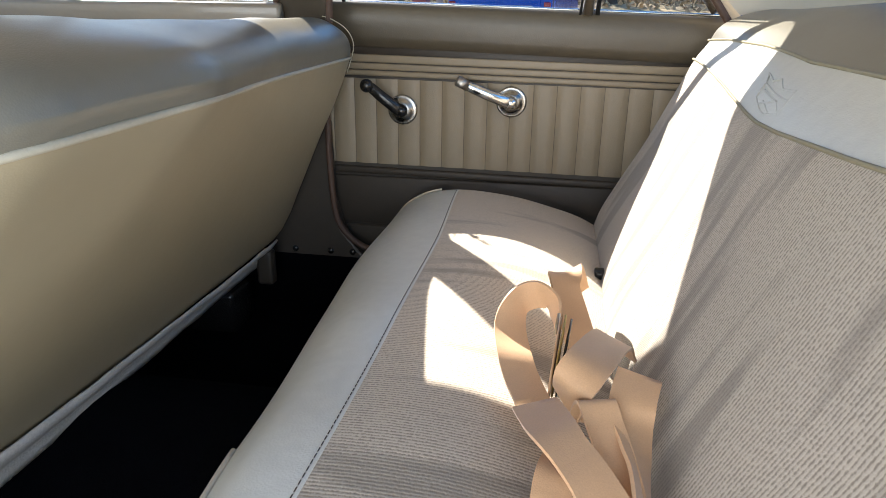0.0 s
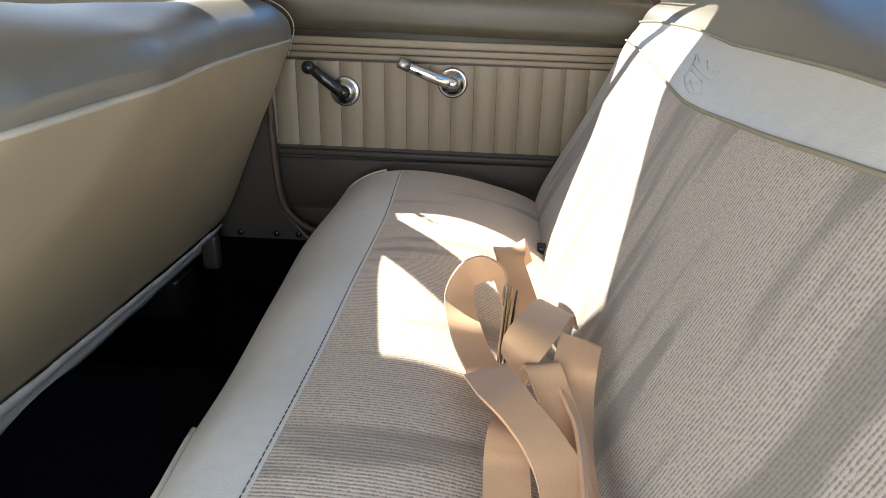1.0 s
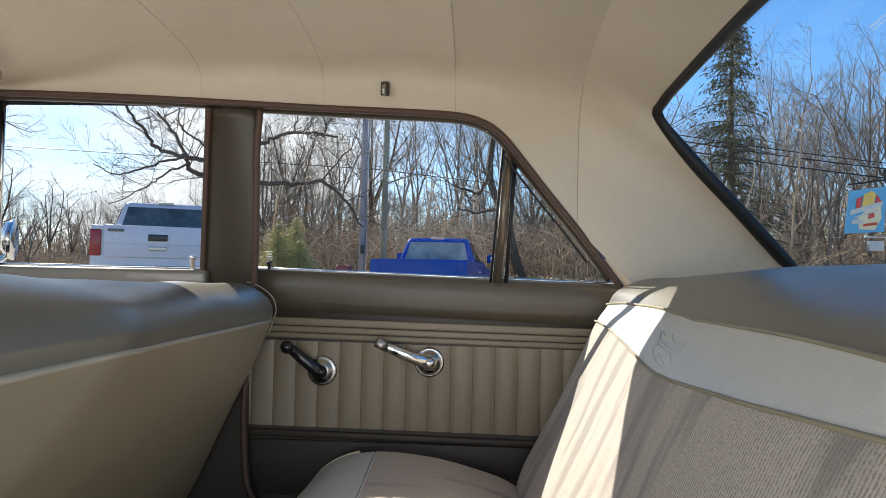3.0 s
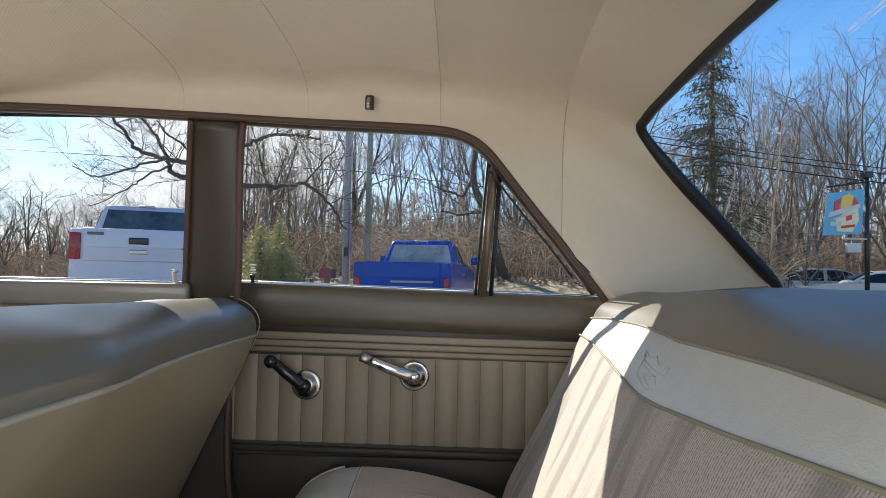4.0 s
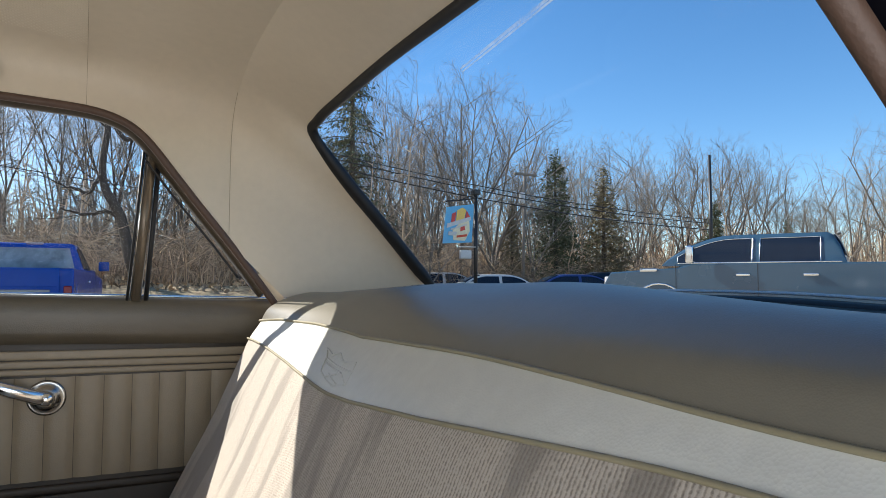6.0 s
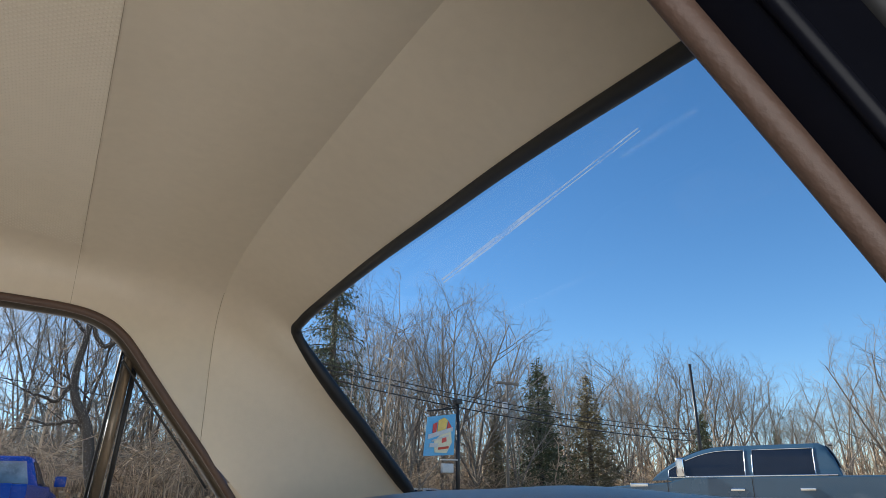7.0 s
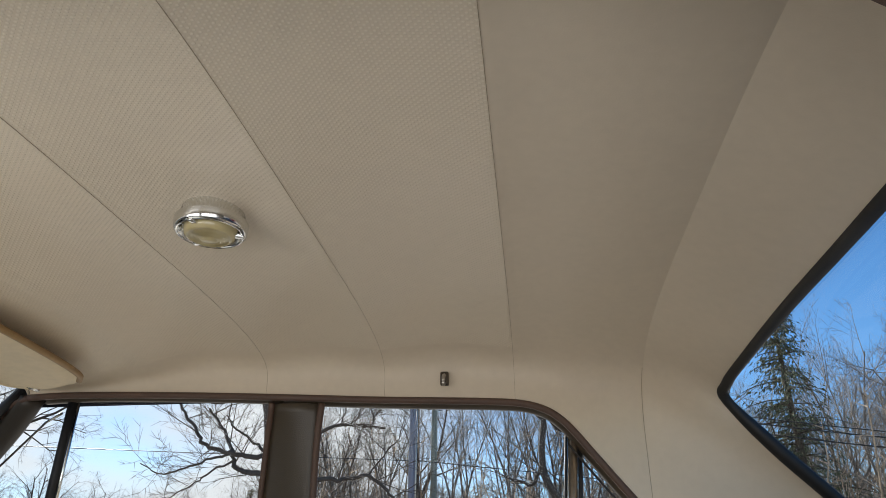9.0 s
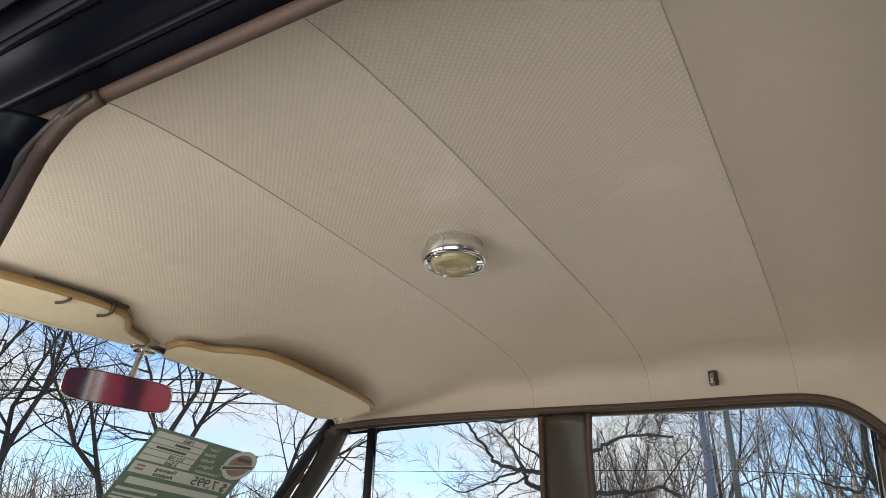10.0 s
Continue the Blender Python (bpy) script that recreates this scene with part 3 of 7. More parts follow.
windscreen = thing("window_2", (-1.6, 0, 0.88), "curved windscreen seen past the sun visors", "window", kind="structure")
scr = part("pane", grid_mesh("pane", [[screen_pt(k / 10 - 1, i / 10) for k in range(21)] for i in range(11)], M_GLASS), windscreen, "clear curved windscreen glass")
facing(scr.data, (-0.6, 0, 1.0))
scr.visible_shadow = False
frame_path = [screen_pt(k / 10 - 1, 0) for k in range(21)] + [screen_pt(1, i / 10) for i in range(1, 11)]
part("gasket", tube("gasket", frame_path, 0.012, M_RUBBER, 8), windscreen, "black rubber gasket")
part("gasket", tube("gasket", [screen_pt(-1, i / 10) for i in range(11)], 0.014, M_RUBBER, 8), windscreen, "black rubber gasket")
hd = [[section(-1.10)[int(k * 50 / 20)].lerp(screen_pt(k / 10 - 1, 0), j / 3) for j in range(4)] for k in range(21)]
solo("header", thick(grid_mesh("header", hd, M_SAIL), 0.003), "cream windscreen header panel", "header", kind="structure")
for sgn in (1, -1):
    ap = [Vector((-1.105, sgn * 0.625, 1.297)), Vector((-1.19, sgn * 0.668, 1.21)), Vector((-1.30, sgn * 0.70, 1.10)), Vector((-1.45, sgn * 0.73, 0.97)), Vector((-1.56, sgn * 0.745, 0.87))]
    solo("pillar", tube("windscreen_pillar", spline(ap, 6), 0.03, M_APILLAR, 10, flat=0.8), "dark brown windscreen pillar trim", "pillar", kind="structure")


# ---- far doors ----
def door_y(z):
    return 0.755 - (z - 0.91) * 0.2 if z > 0.91 else 0.745


rear_door = thing("door_1", (0.0, 0.76, 0.34), "closed rear door with pleated tan vinyl trim", "door", kind="structure")
X0, X1 = -0.475, 0.42
# upper pad with a rolled top edge
pad_prof = [(0.752, 0.815), (0.742, 0.818), (0.738, 0.84), (0.735, 0.87), (0.736, 0.895), (0.742, 0.908), (0.752, 0.912), (0.775, 0.912)]
pad = [[Vector((x, y, z - 0.024 * (x - X0) / (X1 - X0) + 0.011)) for x in [lerp(X0, X1, k / 12) for k in range(13)]] for y, z in pad_prof]
part("upper_pad", grid_mesh("upper_pad", pad, M_PAD), rear_door, "dark brown grained vinyl top pad")
part("groove", box("groove", X0, X1, 0.747, 0.76, 0.792, 0.822, M_LOWER, 0.001, 1, pose(0, 0, 0, 0, 1.0)), rear_door)
for z0, z1, dep in ((0.786, 0.803, 0.741), (0.770, 0.784, 0.743), (0.756, 0.768, 0.743)):
    part("trim_strip", box("trim_strip", X0, X1, dep, 0.76, z0, z1, M_DOOR, 0.003, 2, pose(0, 0, 0, 0, 0.8)), rear_door)
PL = 0.0513
for k in range(17):
    xa = -0.4985 + k * PL
    xb = xa + PL - 0.0008
    pts = [[Vector((lerp(xa, xb, j / 6), 0.7478 - 0.0042 * math.sin(math.pi * j / 6) ** 0.4, lerp(0.556, 0.7525, i / 5) - 0.0138 * (lerp(xa, xb, j / 6) + 0.05) * 0.6)) for j in range(7)] for i in range(6)]
    part("pleat", grid_mesh("pleat", pts, M_DOOR), rear_door)
part("backing", box("backing", X0, X1, 0.7485, 0.765, 0.35, 0.815, M_LOWER, 0), rear_door)
part("lower_moulding", box("lower_moulding", X0, X1, 0.738, 0.76, 0.529, 0.546, M_LOWER, 0.005, 2, pose(0, 0, 0, 0, 0.7)), rear_door, "dark ribbed moulding")
part("lower_panel", box("lower_panel", X0, X1, 0.742, 0.76, 0.408, 0.528, M_LOWER, 0.004), rear_door, "dark brown lower panel")
part("kick_panel", box("kick_panel", X0, X1, 0.742, 0.76, 0.340, 0.404, M_LOWER, 0.004), rear_door, "dark brown kick panel")
part("sill_top", box("sill_top", X0, X1, 0.752, 0.80, 0.902, 0.908, M_CHROME, 0.002, 1, pose(0, 0, 0.006, 0, 1.3)), rear_door, "bright window sill strip")


def pane_in(door, outline, label="clear side glass"):
    vs = [Vector((x, door_y(z), z)) for x, z in outline]
    ob = part("pane", facing(mesh_of("pane", vs, [tuple(range(len(vs)))], M_GLASS, False), (0, 0, 1.05)), door, label)
    ob.visible_shadow = False
    return ob


def bar(door, name, pts, r, mat, label="", sides=8, flat=1.0):
    return part(name, tube(name, [Vector((x, door_y(z) - 0.004, z)) for x, z in pts], r, mat, sides, False, flat), door, label)


pane_in(rear_door, [(-0.48, 0.90), (0.106, 0.89), (0.132, 1.19), (0.09, 1.235), (0.02, 1.26), (-0.47, 1.28)])
pane_in(rear_door, [(0.139, 0.90), (0.357, 0.895), (0.15, 1.18)])
bar(rear_door, "division_bar", [(0.118, 0.90), (0.139, 1.20)], 0.010, M_BRONZE, "dull bronze glass channel bar")
bar(rear_door, "glass_bead", [(0.108, 0.90), (0.129, 1.20)], 0.0022, M_CHROME, "thin bright bead", 6)
bar(rear_door, "glass_seal", [(0.137, 0.90), (0.152, 1.175)], 0.005, M_RUBBER, "black glass seal", 6)
bar(rear_door, "glass_seal", [(0.102, 0.90), (0.124, 1.20)], 0.003, M_RUBBER, "black glass seal", 6)
bar(rear_door, "glass_channel", [(-0.468, 0.91), (-0.444, 1.27)], 0.006, M_RUBBER, "black glass channel", 6)
fr = [Vector((p.x, door_y(p.z) - 0.01, p.z + 0.012)) for p in LACE if p.x > -0.51 and p.z > 0.9]
part("window_frame", tube("window_frame", fr, 0.016, M_PILLAR, 8), rear_door, "brown painted window frame")
part("window_frame", tube("window_frame", [p + Vector((-0.016, -0.006, -0.020)) for p in fr if p.x > 0.14 and p.z > 0.955], 0.0026, M_RUBBER, 6), rear_door, "thin black inner seal")
bar(rear_door, "window_frame", [(-0.488, 0.9), (-0.464, 1.28)], 0.014, M_PILLAR, "brown painted window frame")
for k, (wd, hh) in enumerate(((0.016, 0.003), (0.010, 0.004), (0.014, 0.003), (0.018, 0.002))):
    part("glass_mark", box("glass_mark", -0.414 - wd / 2, -0.414 + wd / 2, door_y(0.95) - 0.0015, door_y(0.95) - 0.0008, 0.962 - k * 0.006 - hh, 0.962 - k * 0.006, M_WHITE, 0), rear_door, "white etched mark on the glass")
part("lock_knob", lathe("lock_knob", [(0, 0.022), (0.006, 0.021), (0.007, 0.016), (0.004, 0.013), (0.004, 0)], M_BLACK, 12, pose(-0.415, 0.748, 0.916)), rear_door, "black lock button")


def crank(hub, tip, mat, knob_mat, knob):
    """A door handle: escutcheon, hub, curved arm and grip."""
    hub, tip = Vector(hub), Vector(tip)
    e = part("escutcheon", lathe("escutcheon", [(0.034, 0), (0.0335, 0.003), (0.030, 0.0042), (0.026, 0.003), (0.022, 0.009), (0.014, 0.012), (0, 0.012)], M_SATIN, 32, pose(*hub, 90)), rear_door, "round chrome escutcheon")
    d = tip - hub
    path = spline([hub + Vector((0, -0.010, 0)), hub + Vector((d.x * 0.10, -0.026, d.z * 0.10)), hub + Vector((d.x * 0.55, -0.036, d.z * 0.55)), hub + Vector((d.x * 0.85, -0.036, d.z * 0.85)), tip + Vector((0, -0.002, 0))], 6)
    rad = [lerp(0.0085, 0.0062, (i / (len(path) - 1))) for i in range(len(path))]
    arm = part("handle_arm", tube("handle_arm", path, rad, mat, 12, False, 1.75), rear_door, "curved handle arm")
    part("hub_cap", lathe("hub_cap", [(0, 0.020), (0.010, 0.019), (0.014, 0.014), (0.015, 0.006)], mat, 20, pose(hub.x, hub.y - 0.012, hub.z, 90)), rear_door)
    if knob:
        part("knob", lathe("knob", [(0, 0.030), (0.011, 0.028), (0.015, 0.020), (0.013, 0.008), (0.007, 0.0)], knob_mat, 18, pose(tip.x, tip.y + 0.006, tip.z, 90)), rear_door, "round black knob")
    else:
        part("grip", tube("grip", [tip + (hub - tip) * 0.02 + Vector((0, -0.002, 0)), tip - d.normalized() * -0.024 + Vector((0, -0.006, 0.004))], [0.0068, 0.0072], knob_mat, 12, False, 1.7), rear_door, "dark grooved handle end")


crank((-0.281, 0.741, 0.688), (-0.352, 0.704, 0.745), M_BLACK, M_BLACK, True)
crank((-0.034, 0.741, 0.714), (-0.128, 0.706, 0.750), M_CHROME, M_STEEL, False)

front_door = thing("door_2", (-1.0, 0.76, 0.34), "closed front door with a cream painted sill", "door", kind="structure")
part("sill_panel", box("sill_panel", -1.52, -0.545, 0.70, 0.78, 0.86, 0.915, M_CREAMP, 0.012, 3), front_door, "grey tan painted window sill panel")
part("trim_panel", box("trim_panel", -1.52, -0.545, 0.735, 0.765, 0.335, 0.862, M_DOOR, 0.006), front_door, "tan vinyl trim panel")
part("sill_top", box("sill_top", -1.5, -0.55, 0.752, 0.80, 0.915, 0.922, M_CHROME, 0.002, 1), front_door, "bright window sill strip")
pane_in(front_door, [(-1.07, 0.91), (-0.545, 0.91), (-0.535, 1.29), (-1.03, 1.30)])
pane_in(front_door, [(-1.47, 0.91), (-1.09, 0.91), (-1.05, 1.28)])
bar(front_door, "division_bar", [(-1.085, 0.91), (-1.035, 1.295)], 0.012, M_RUBBER, "black vent window bar")
bar(front_door, "division_bar", [(-1.068, 0.91), (-1.020, 1.295)], 0.004, M_CHROME, "bright edge of the vent window bar")
bar(front_door, "vent_frame", [(-1.10, 0.92), (-1.45, 0.925), (-1.10, 1.25), (-1.06, 1.27)], 0.003, M_SATIN, "bright vent window frame")
fr2 = [Vector((p.x, door_y(p.z) - 0.01, p.z + 0.012)) for p in LACE if p.x < -0.45]
part("window_frame", tube("window_frame", fr2, 0.013, M_PILLAR, 8), front_door, "brown painted window frame")
bar(front_door, "window_frame", [(-0.535, 0.9), (-0.515, 1.28)], 0.012, M_PILLAR, "brown painted window frame")
part("lock_knob", lathe("lock_knob", [(0, 0.034), (0.010, 0.033), (0.011, 0.029), (0.006, 0.026), (0.0055, 0)], M_CHROME, 14, pose(-0.592, 0.735, 0.912)), front_door, "chrome lock button")


wing = thing("door_mirror", (-1.22, 0.98, 0.93), "chrome door mirror outside the front door", "mirror")
part("head", lathe("head", [(0, 0.03), (0.03, 0.027), (0.05, 0.015), (0.056, 0.0), (0.052, -0.004), (0, -0.004)], M_CHROME, 24, pose(-1.20, 0.98, 0.985, 0, -90, 25)), wing, "round chrome head")
part("stalk", tube("stalk", spline([(-1.20, 0.98, 0.97), (-1.21, 0.95, 0.93), (-1.23, 0.88, 0.90), (-1.24, 0.84, 0.885)], 4), 0.008, M_CHROME, 8), wing, "chrome stalk")

# ---- seats ----
def keyed(keys_c, keys_e, e, s):
    """A seat profile at blend e (0 centre, 1 end) and station s."""
    keys = [Vector((lerp(a[0], b[0], e), lerp(a[1], b[1], e))) for a, b in zip(keys_c, keys_e)]
    keys = [keys[0] * 2 - keys[1]] + keys + [keys[-1] * 2 - keys[-2]]
    s = max(0.0, min(len(keys_c) - 1.0001, s))
    i = int(s)
    t = s - i
    a, b, c, d = keys[i:i + 4]
    return 0.5 * ((2 * b) + (c - a) * t + (2 * a - 5 * b + 4 * c - d) * t * t + (3 * b - a - 3 * c + d) * t ** 3)


def table(pairs, y):
    for (a, va), (b, vb) in zip(pairs, pairs[1:]):
        if a <= y <= b:
            return lerp(va, vb, (y - a) / (b - a))
    return pairs[0][1] if y < pairs[0][0] else pairs[-1][1]


LOW_WELT = [(-0.5, 0.13), (-0.3, 0.07), (-0.17, 0.0), (-0.05, -0.13), (0.02, -0.16), (0.08, -0.12), (0.16, -0.06), (0.27, -0.02), (0.66, 0.0)]
HIGH_WELT = [(-0.45, 0.06), (-0.2, 0.0), (0.06, -0.06), (0.16, 0.05), (0.28, 0.2), (0.49, 0.32), (0.58, 0.22), (0.66, 0.08)]


def welted(s, y):
    """Stations of the backrest, shifted so that rows 5 and 6 follow the two welts."""
    return s + table(LOW_WELT, y) * max(0.0, 1 - abs(s - 5)) + table(HIGH_WELT, y) * max(0.0, 1 - abs(s - 6))


def seat_sheet(name, keys_c, keys_e, ymax, blend, mats, breaks, sub=6, cols=56, wave=0.0, warp=None, slide=None):
    """An upholstered roll: rows along the profile, columns across the car, ends rounded over. breaks: material per key span."""
    n = (len(keys_c) - 1) * sub
    rows_ = []
    cx = sum(k[0] for k in keys_c) / len(keys_c)
    cz = sum(k[1] for k in keys_c) / len(keys_c)
    ys = [ymax * math.sin(math.pi / 2 * (2 * j / cols - 1)) * 0.35 + 0.65 * ymax * (2 * j / cols - 1) for j in range(cols + 1)]
    for i in range(n + 1):
        row = []
        for y in ys:
            e = blend(y)
            p = keyed(keys_c, keys_e, e, warp(i / sub, y) if warp else i / sub)
            p = p + Vector((slide(y, i / sub), 0)) if slide else p
            a = max(0.0, (abs(y) - (ymax - 0.05)) / 0.05)
            shrink = 1 - math.sqrt(max(0.0, 1 - a * a * 0.98))
            q = Vector((p.x + (cx - p.x) * shrink * 0.35, y, p.y + (cz - p.y) * shrink * 0.35))
            if wave:
                q += Vector((0, 0, 1)) * wave * noise.noise(Vector((q.x * 5, y * 5, q.z * 5)))
            row.append(q)
        rows_.append(row)
    return grid_mesh(name, rows_, mats, lambda i, j: breaks[i // sub])


# rear bench
B_C = [(0.150, 0.44), (0.160, 0.51), (0.198, 0.60), (0.240, 0.69), (0.272, 0.76), (0.298, 0.808), (0.355, 0.867), (0.400, 0.903), (0.455, 0.931), (0.52, 0.935), (0.60, 0.91), (0.645, 0.86), (0.66, 0.6)]
B_E = [(0.158, 0.44), (0.166, 0.498), (0.202, 0.572), (0.248, 0.658), (0.292, 0.756), (0.323, 0.824), (0.344, 0.855), (0.366, 0.890), (0.42, 0.912), (0.48, 0.915), (0.55, 0.89), (0.60, 0.83), (0.62, 0.6)]


def back_blend(y):
    return step(0.02, 0.62, y) if y > 0 else step(-0.15, -0.62, y)


rear_seat = thing("rear_bench_seat", (0.1, 0, 0.2), "rear bench seat in beige brocade cloth and pale vinyl", "car seat")
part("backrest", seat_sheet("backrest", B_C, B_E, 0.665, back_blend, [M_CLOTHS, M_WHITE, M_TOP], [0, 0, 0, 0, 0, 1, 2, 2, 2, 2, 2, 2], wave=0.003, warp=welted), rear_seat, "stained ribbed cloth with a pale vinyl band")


def back_pt(y, s, lift=0.0):
    e, s = back_blend(y), welted(s, y)
    p, q = keyed(B_C, B_E, e, s), keyed(B_C, B_E, e, s + 0.01)
    t = (q - p).normalized()
    return Vector((p.x - t.y * lift, y, p.y + t.x * lift))


for s_, nm in ((5.0, "lower"), (6.0, "upper")):
    part("piping", tube("piping", [back_pt(-0.645 + 1.277 * k / 60, s_, 0.001) for k in range(61)], 0.0023, M_PIPE, 8), rear_seat, "gold welt piping")

C_C = [(-0.235, 0.22), (-0.262, 0.34), (-0.278, 0.42), (-0.268, 0.485), (-0.205, 0.531), (-0.114, 0.548), (-0.02, 0.548), (0.07, 0.53), (0.14, 0.505), (0.20, 0.47)]
C_E = [(-0.235, 0.22), (-0.265, 0.34), (-0.284, 0.41), (-0.268, 0.476), (-0.21, 0.520), (-0.132, 0.536), (-0.026, 0.527), (0.07, 0.508), (0.14, 0.488), (0.20, 0.455)]
def cush_slide(y, s):
    return 0.035 * step(0.40, -0.30, y) * step(4.8, 3.2, s)


part("cushion", seat_sheet("cushion", C_C, C_E, 0.675, lambda y: step(0.25, 0.65, abs(y)), [M_CLOTH, M_BAND], [1, 1, 1, 1, 1, 0, 0, 0, 0], wave=0.005, slide=cush_slide), rear_seat, "ribbed beige cloth with a grey vinyl front roll")


def cush_pt(y, s, lift=0.0):
    e = step(0.25, 0.65, abs(y))
    p, q = keyed(C_C, C_E, e, s), keyed(C_C, C_E, e, s + 0.01)
    t = (q - p).normalized()
    v = Vector((p.x + cush_slide(y, s), y, p.y))
    return v + Vector((-t.y * lift, 0, t.x * lift + 0.005 * noise.noise(v * 5)))


sv, sf = [], []
for k in range(150):  # a row of short stitches along the edge of the vinyl
    a = -0.64 + 1.28 * k / 150
    limb_v, limb_f = tube_data([cush_pt(a, 4.95, 0.0006), cush_pt(a + 0.0056, 4.95, 0.0006)], 0.0006, 4)
    sf += [tuple(i + len(sv) for i in f) for f in limb_f]
    sv += limb_v
part("stitching", mesh_of("stitching", sv, sf, M_LOWER), rear_seat, "row of dark stitches")
part("piping", tube("piping", [cush_pt(0.655, 1.5 + 3.0 * k / 20, -0.002) for k in range(21)], 0.0026, M_PIPEW, 8), rear_seat, "cream end piping")
part("piping", tube("piping", [cush_pt(-0.27 - 0.38 * k / 20, 3.1 + 0.25 * min(1, k / 5), 0.002) for k in range(21)], 0.0030, M_PIPEW, 8), rear_seat, "cream front piping")

# front bench backrest
F_C = [(-0.615, 0.355), (-0.578, 0.405), (-0.51, 0.49), (-0.40, 0.63), (-0.30, 0.75), (-0.220, 0.845), (-0.212, 0.870), (-0.235, 0.893), (-0.30, 0.906), (-0.38, 0.908), (-0.46, 0.895), (-0.54, 0.85), (-0.60, 0.76), (-0.68, 0.58), (-0.74, 0.42)]
F_E = [(-0.615, 0.355), (-0.560, 0.400), (-0.519, 0.485), (-0.459, 0.614), (-0.411, 0.716), (-0.376, 0.806), (-0.372, 0.840), (-0.39, 0.868), (-0.43, 0.888), (-0.47, 0.888), (-0.52, 0.875), (-0.57, 0.83), (-0.62, 0.75), (-0.69, 0.58), (-0.74, 0.42)]


def front_blend(y):
    t = max(0.0, min(1.0, (y + 0.28) / 0.78))
    return 1 - (1 - min(1.0, t * t / (t + 0.05) * 1.05)) ** 1.7 if y > -0.28 else step(-0.45, -0.68, y)


front_seat = thing("front_bench_seat", (-0.8, 0, 0.2), "front bench seat with pearl beige vinyl back", "car seat")
part("backrest", seat_sheet("backrest", F_C, F_E, 0.68, front_blend, [M_PEARL, M_TOP], [0, 0, 0, 0, 0, 1, 1, 1, 1, 1, 1, 0, 0, 0], wave=0.006), front_seat, "pearl beige vinyl backrest with a padded top roll")


def front_pt(y, s, lift=0.0):
    e = front_blend(y)
    p, q = keyed(F_C, F_E, e, s), keyed(F_C, F_E, e, s + 0.01)
    t = (q - p).normalized()
    return Vector((p.x + t.y * lift, y, p.y - t.x * lift))


part("piping", tube("piping", [front_pt(-0.655 + 1.31 * k / 60, 5.0, 0.0005) for k in range(61)], 0.0034, M_PIPEF, 8), front_seat, "pale welt piping")
part("piping", tube("piping", [front_pt(0.664, 4.6 + 3.6 * k / 24, 0.0002) for k in range(25)], 0.0011, M_PIPEF, 6), front_seat, "fine cream end piping")
hem = []
for st, dx, dz in ((0.95, 0.004, 0.0), (0.6, 0.010, 0.0), (0.3, 0.010, 0.0), (0.05, 0.008, 0.0), (0.05, 0.006, -0.014), (0.05, 0.002, -0.028)):
    hem.append([front_pt(-0.64 + 1.26 * k / 50, st, 0.002) + Vector((dx, 0, dz + 0.003 * noise.noise(Vector((k * 0.4, st, dz * 9))))) for k in range(51)])
part("hem", thick(grid_mesh("hem", hem, M_HEM), 0.004), front_seat, "grey woven bottom hem")
part("cushion", box("cushion", -1.22, -0.66, -0.66, 0.66, 0.30, 0.52, M_BAND, 0.06, 4), front_seat, "pale vinyl cushion")
part("hinge_bracket", box("hinge_bracket", -0.605, -0.565, 0.60, 0.63, 0.285, 0.37, M_LOWER, 0.01, 3, None), front_seat, "brown hinge cover")
part("leg", box("leg", -0.75, -0.62, 0.50, 0.60, 0.20, 0.30, M_BLACK, 0.01), front_seat)
part("leg", box("leg", -0.75, -0.62, -0.60, -0.50, 0.20, 0.30, M_BLACK, 0.01), front_seat)
# ---- things in the car ----
# embossed crest on the band of the rear backrest
def on_back(y, s):
    return back_pt(y, s, 0.0006)


def on_crest(y, s):
    s = 5.16 + (s - 5.06) * 0.56
    return on_back(0.016 - y * 2.15 + 0.11 * (s - 5.12), s)


crest = [[(-0.028, 5.62), (-0.030, 5.25), (-0.012, 5.10), (0.0, 5.06), (0.020, 5.18), (0.026, 5.55), (-0.028, 5.62)],
         [(-0.028, 5.62), (-0.034, 5.84), (-0.018, 5.76), (-0.004, 5.90), (0.008, 5.74), (0.028, 5.80), (0.026, 5.55)],
         [(-0.022, 5.50), (0.010, 5.46), (-0.018, 5.18)], [(0.010, 5.46), (0.018, 5.22)], [(-0.012, 5.30), (0.006, 5.13)]]
for line in crest:
    pts = []
    for a, b in zip(line, line[1:]):
        pts += [on_crest(lerp(a[0], b[0], k / 6), lerp(a[1], b[1], k / 6)) for k in range(6)]
    pts.append(on_crest(*line[-1]))
    part("embossed_line", tube("embossed_line", pts, 0.0013, M_WHITE, 6), rear_seat, "embossed outline of a crest")


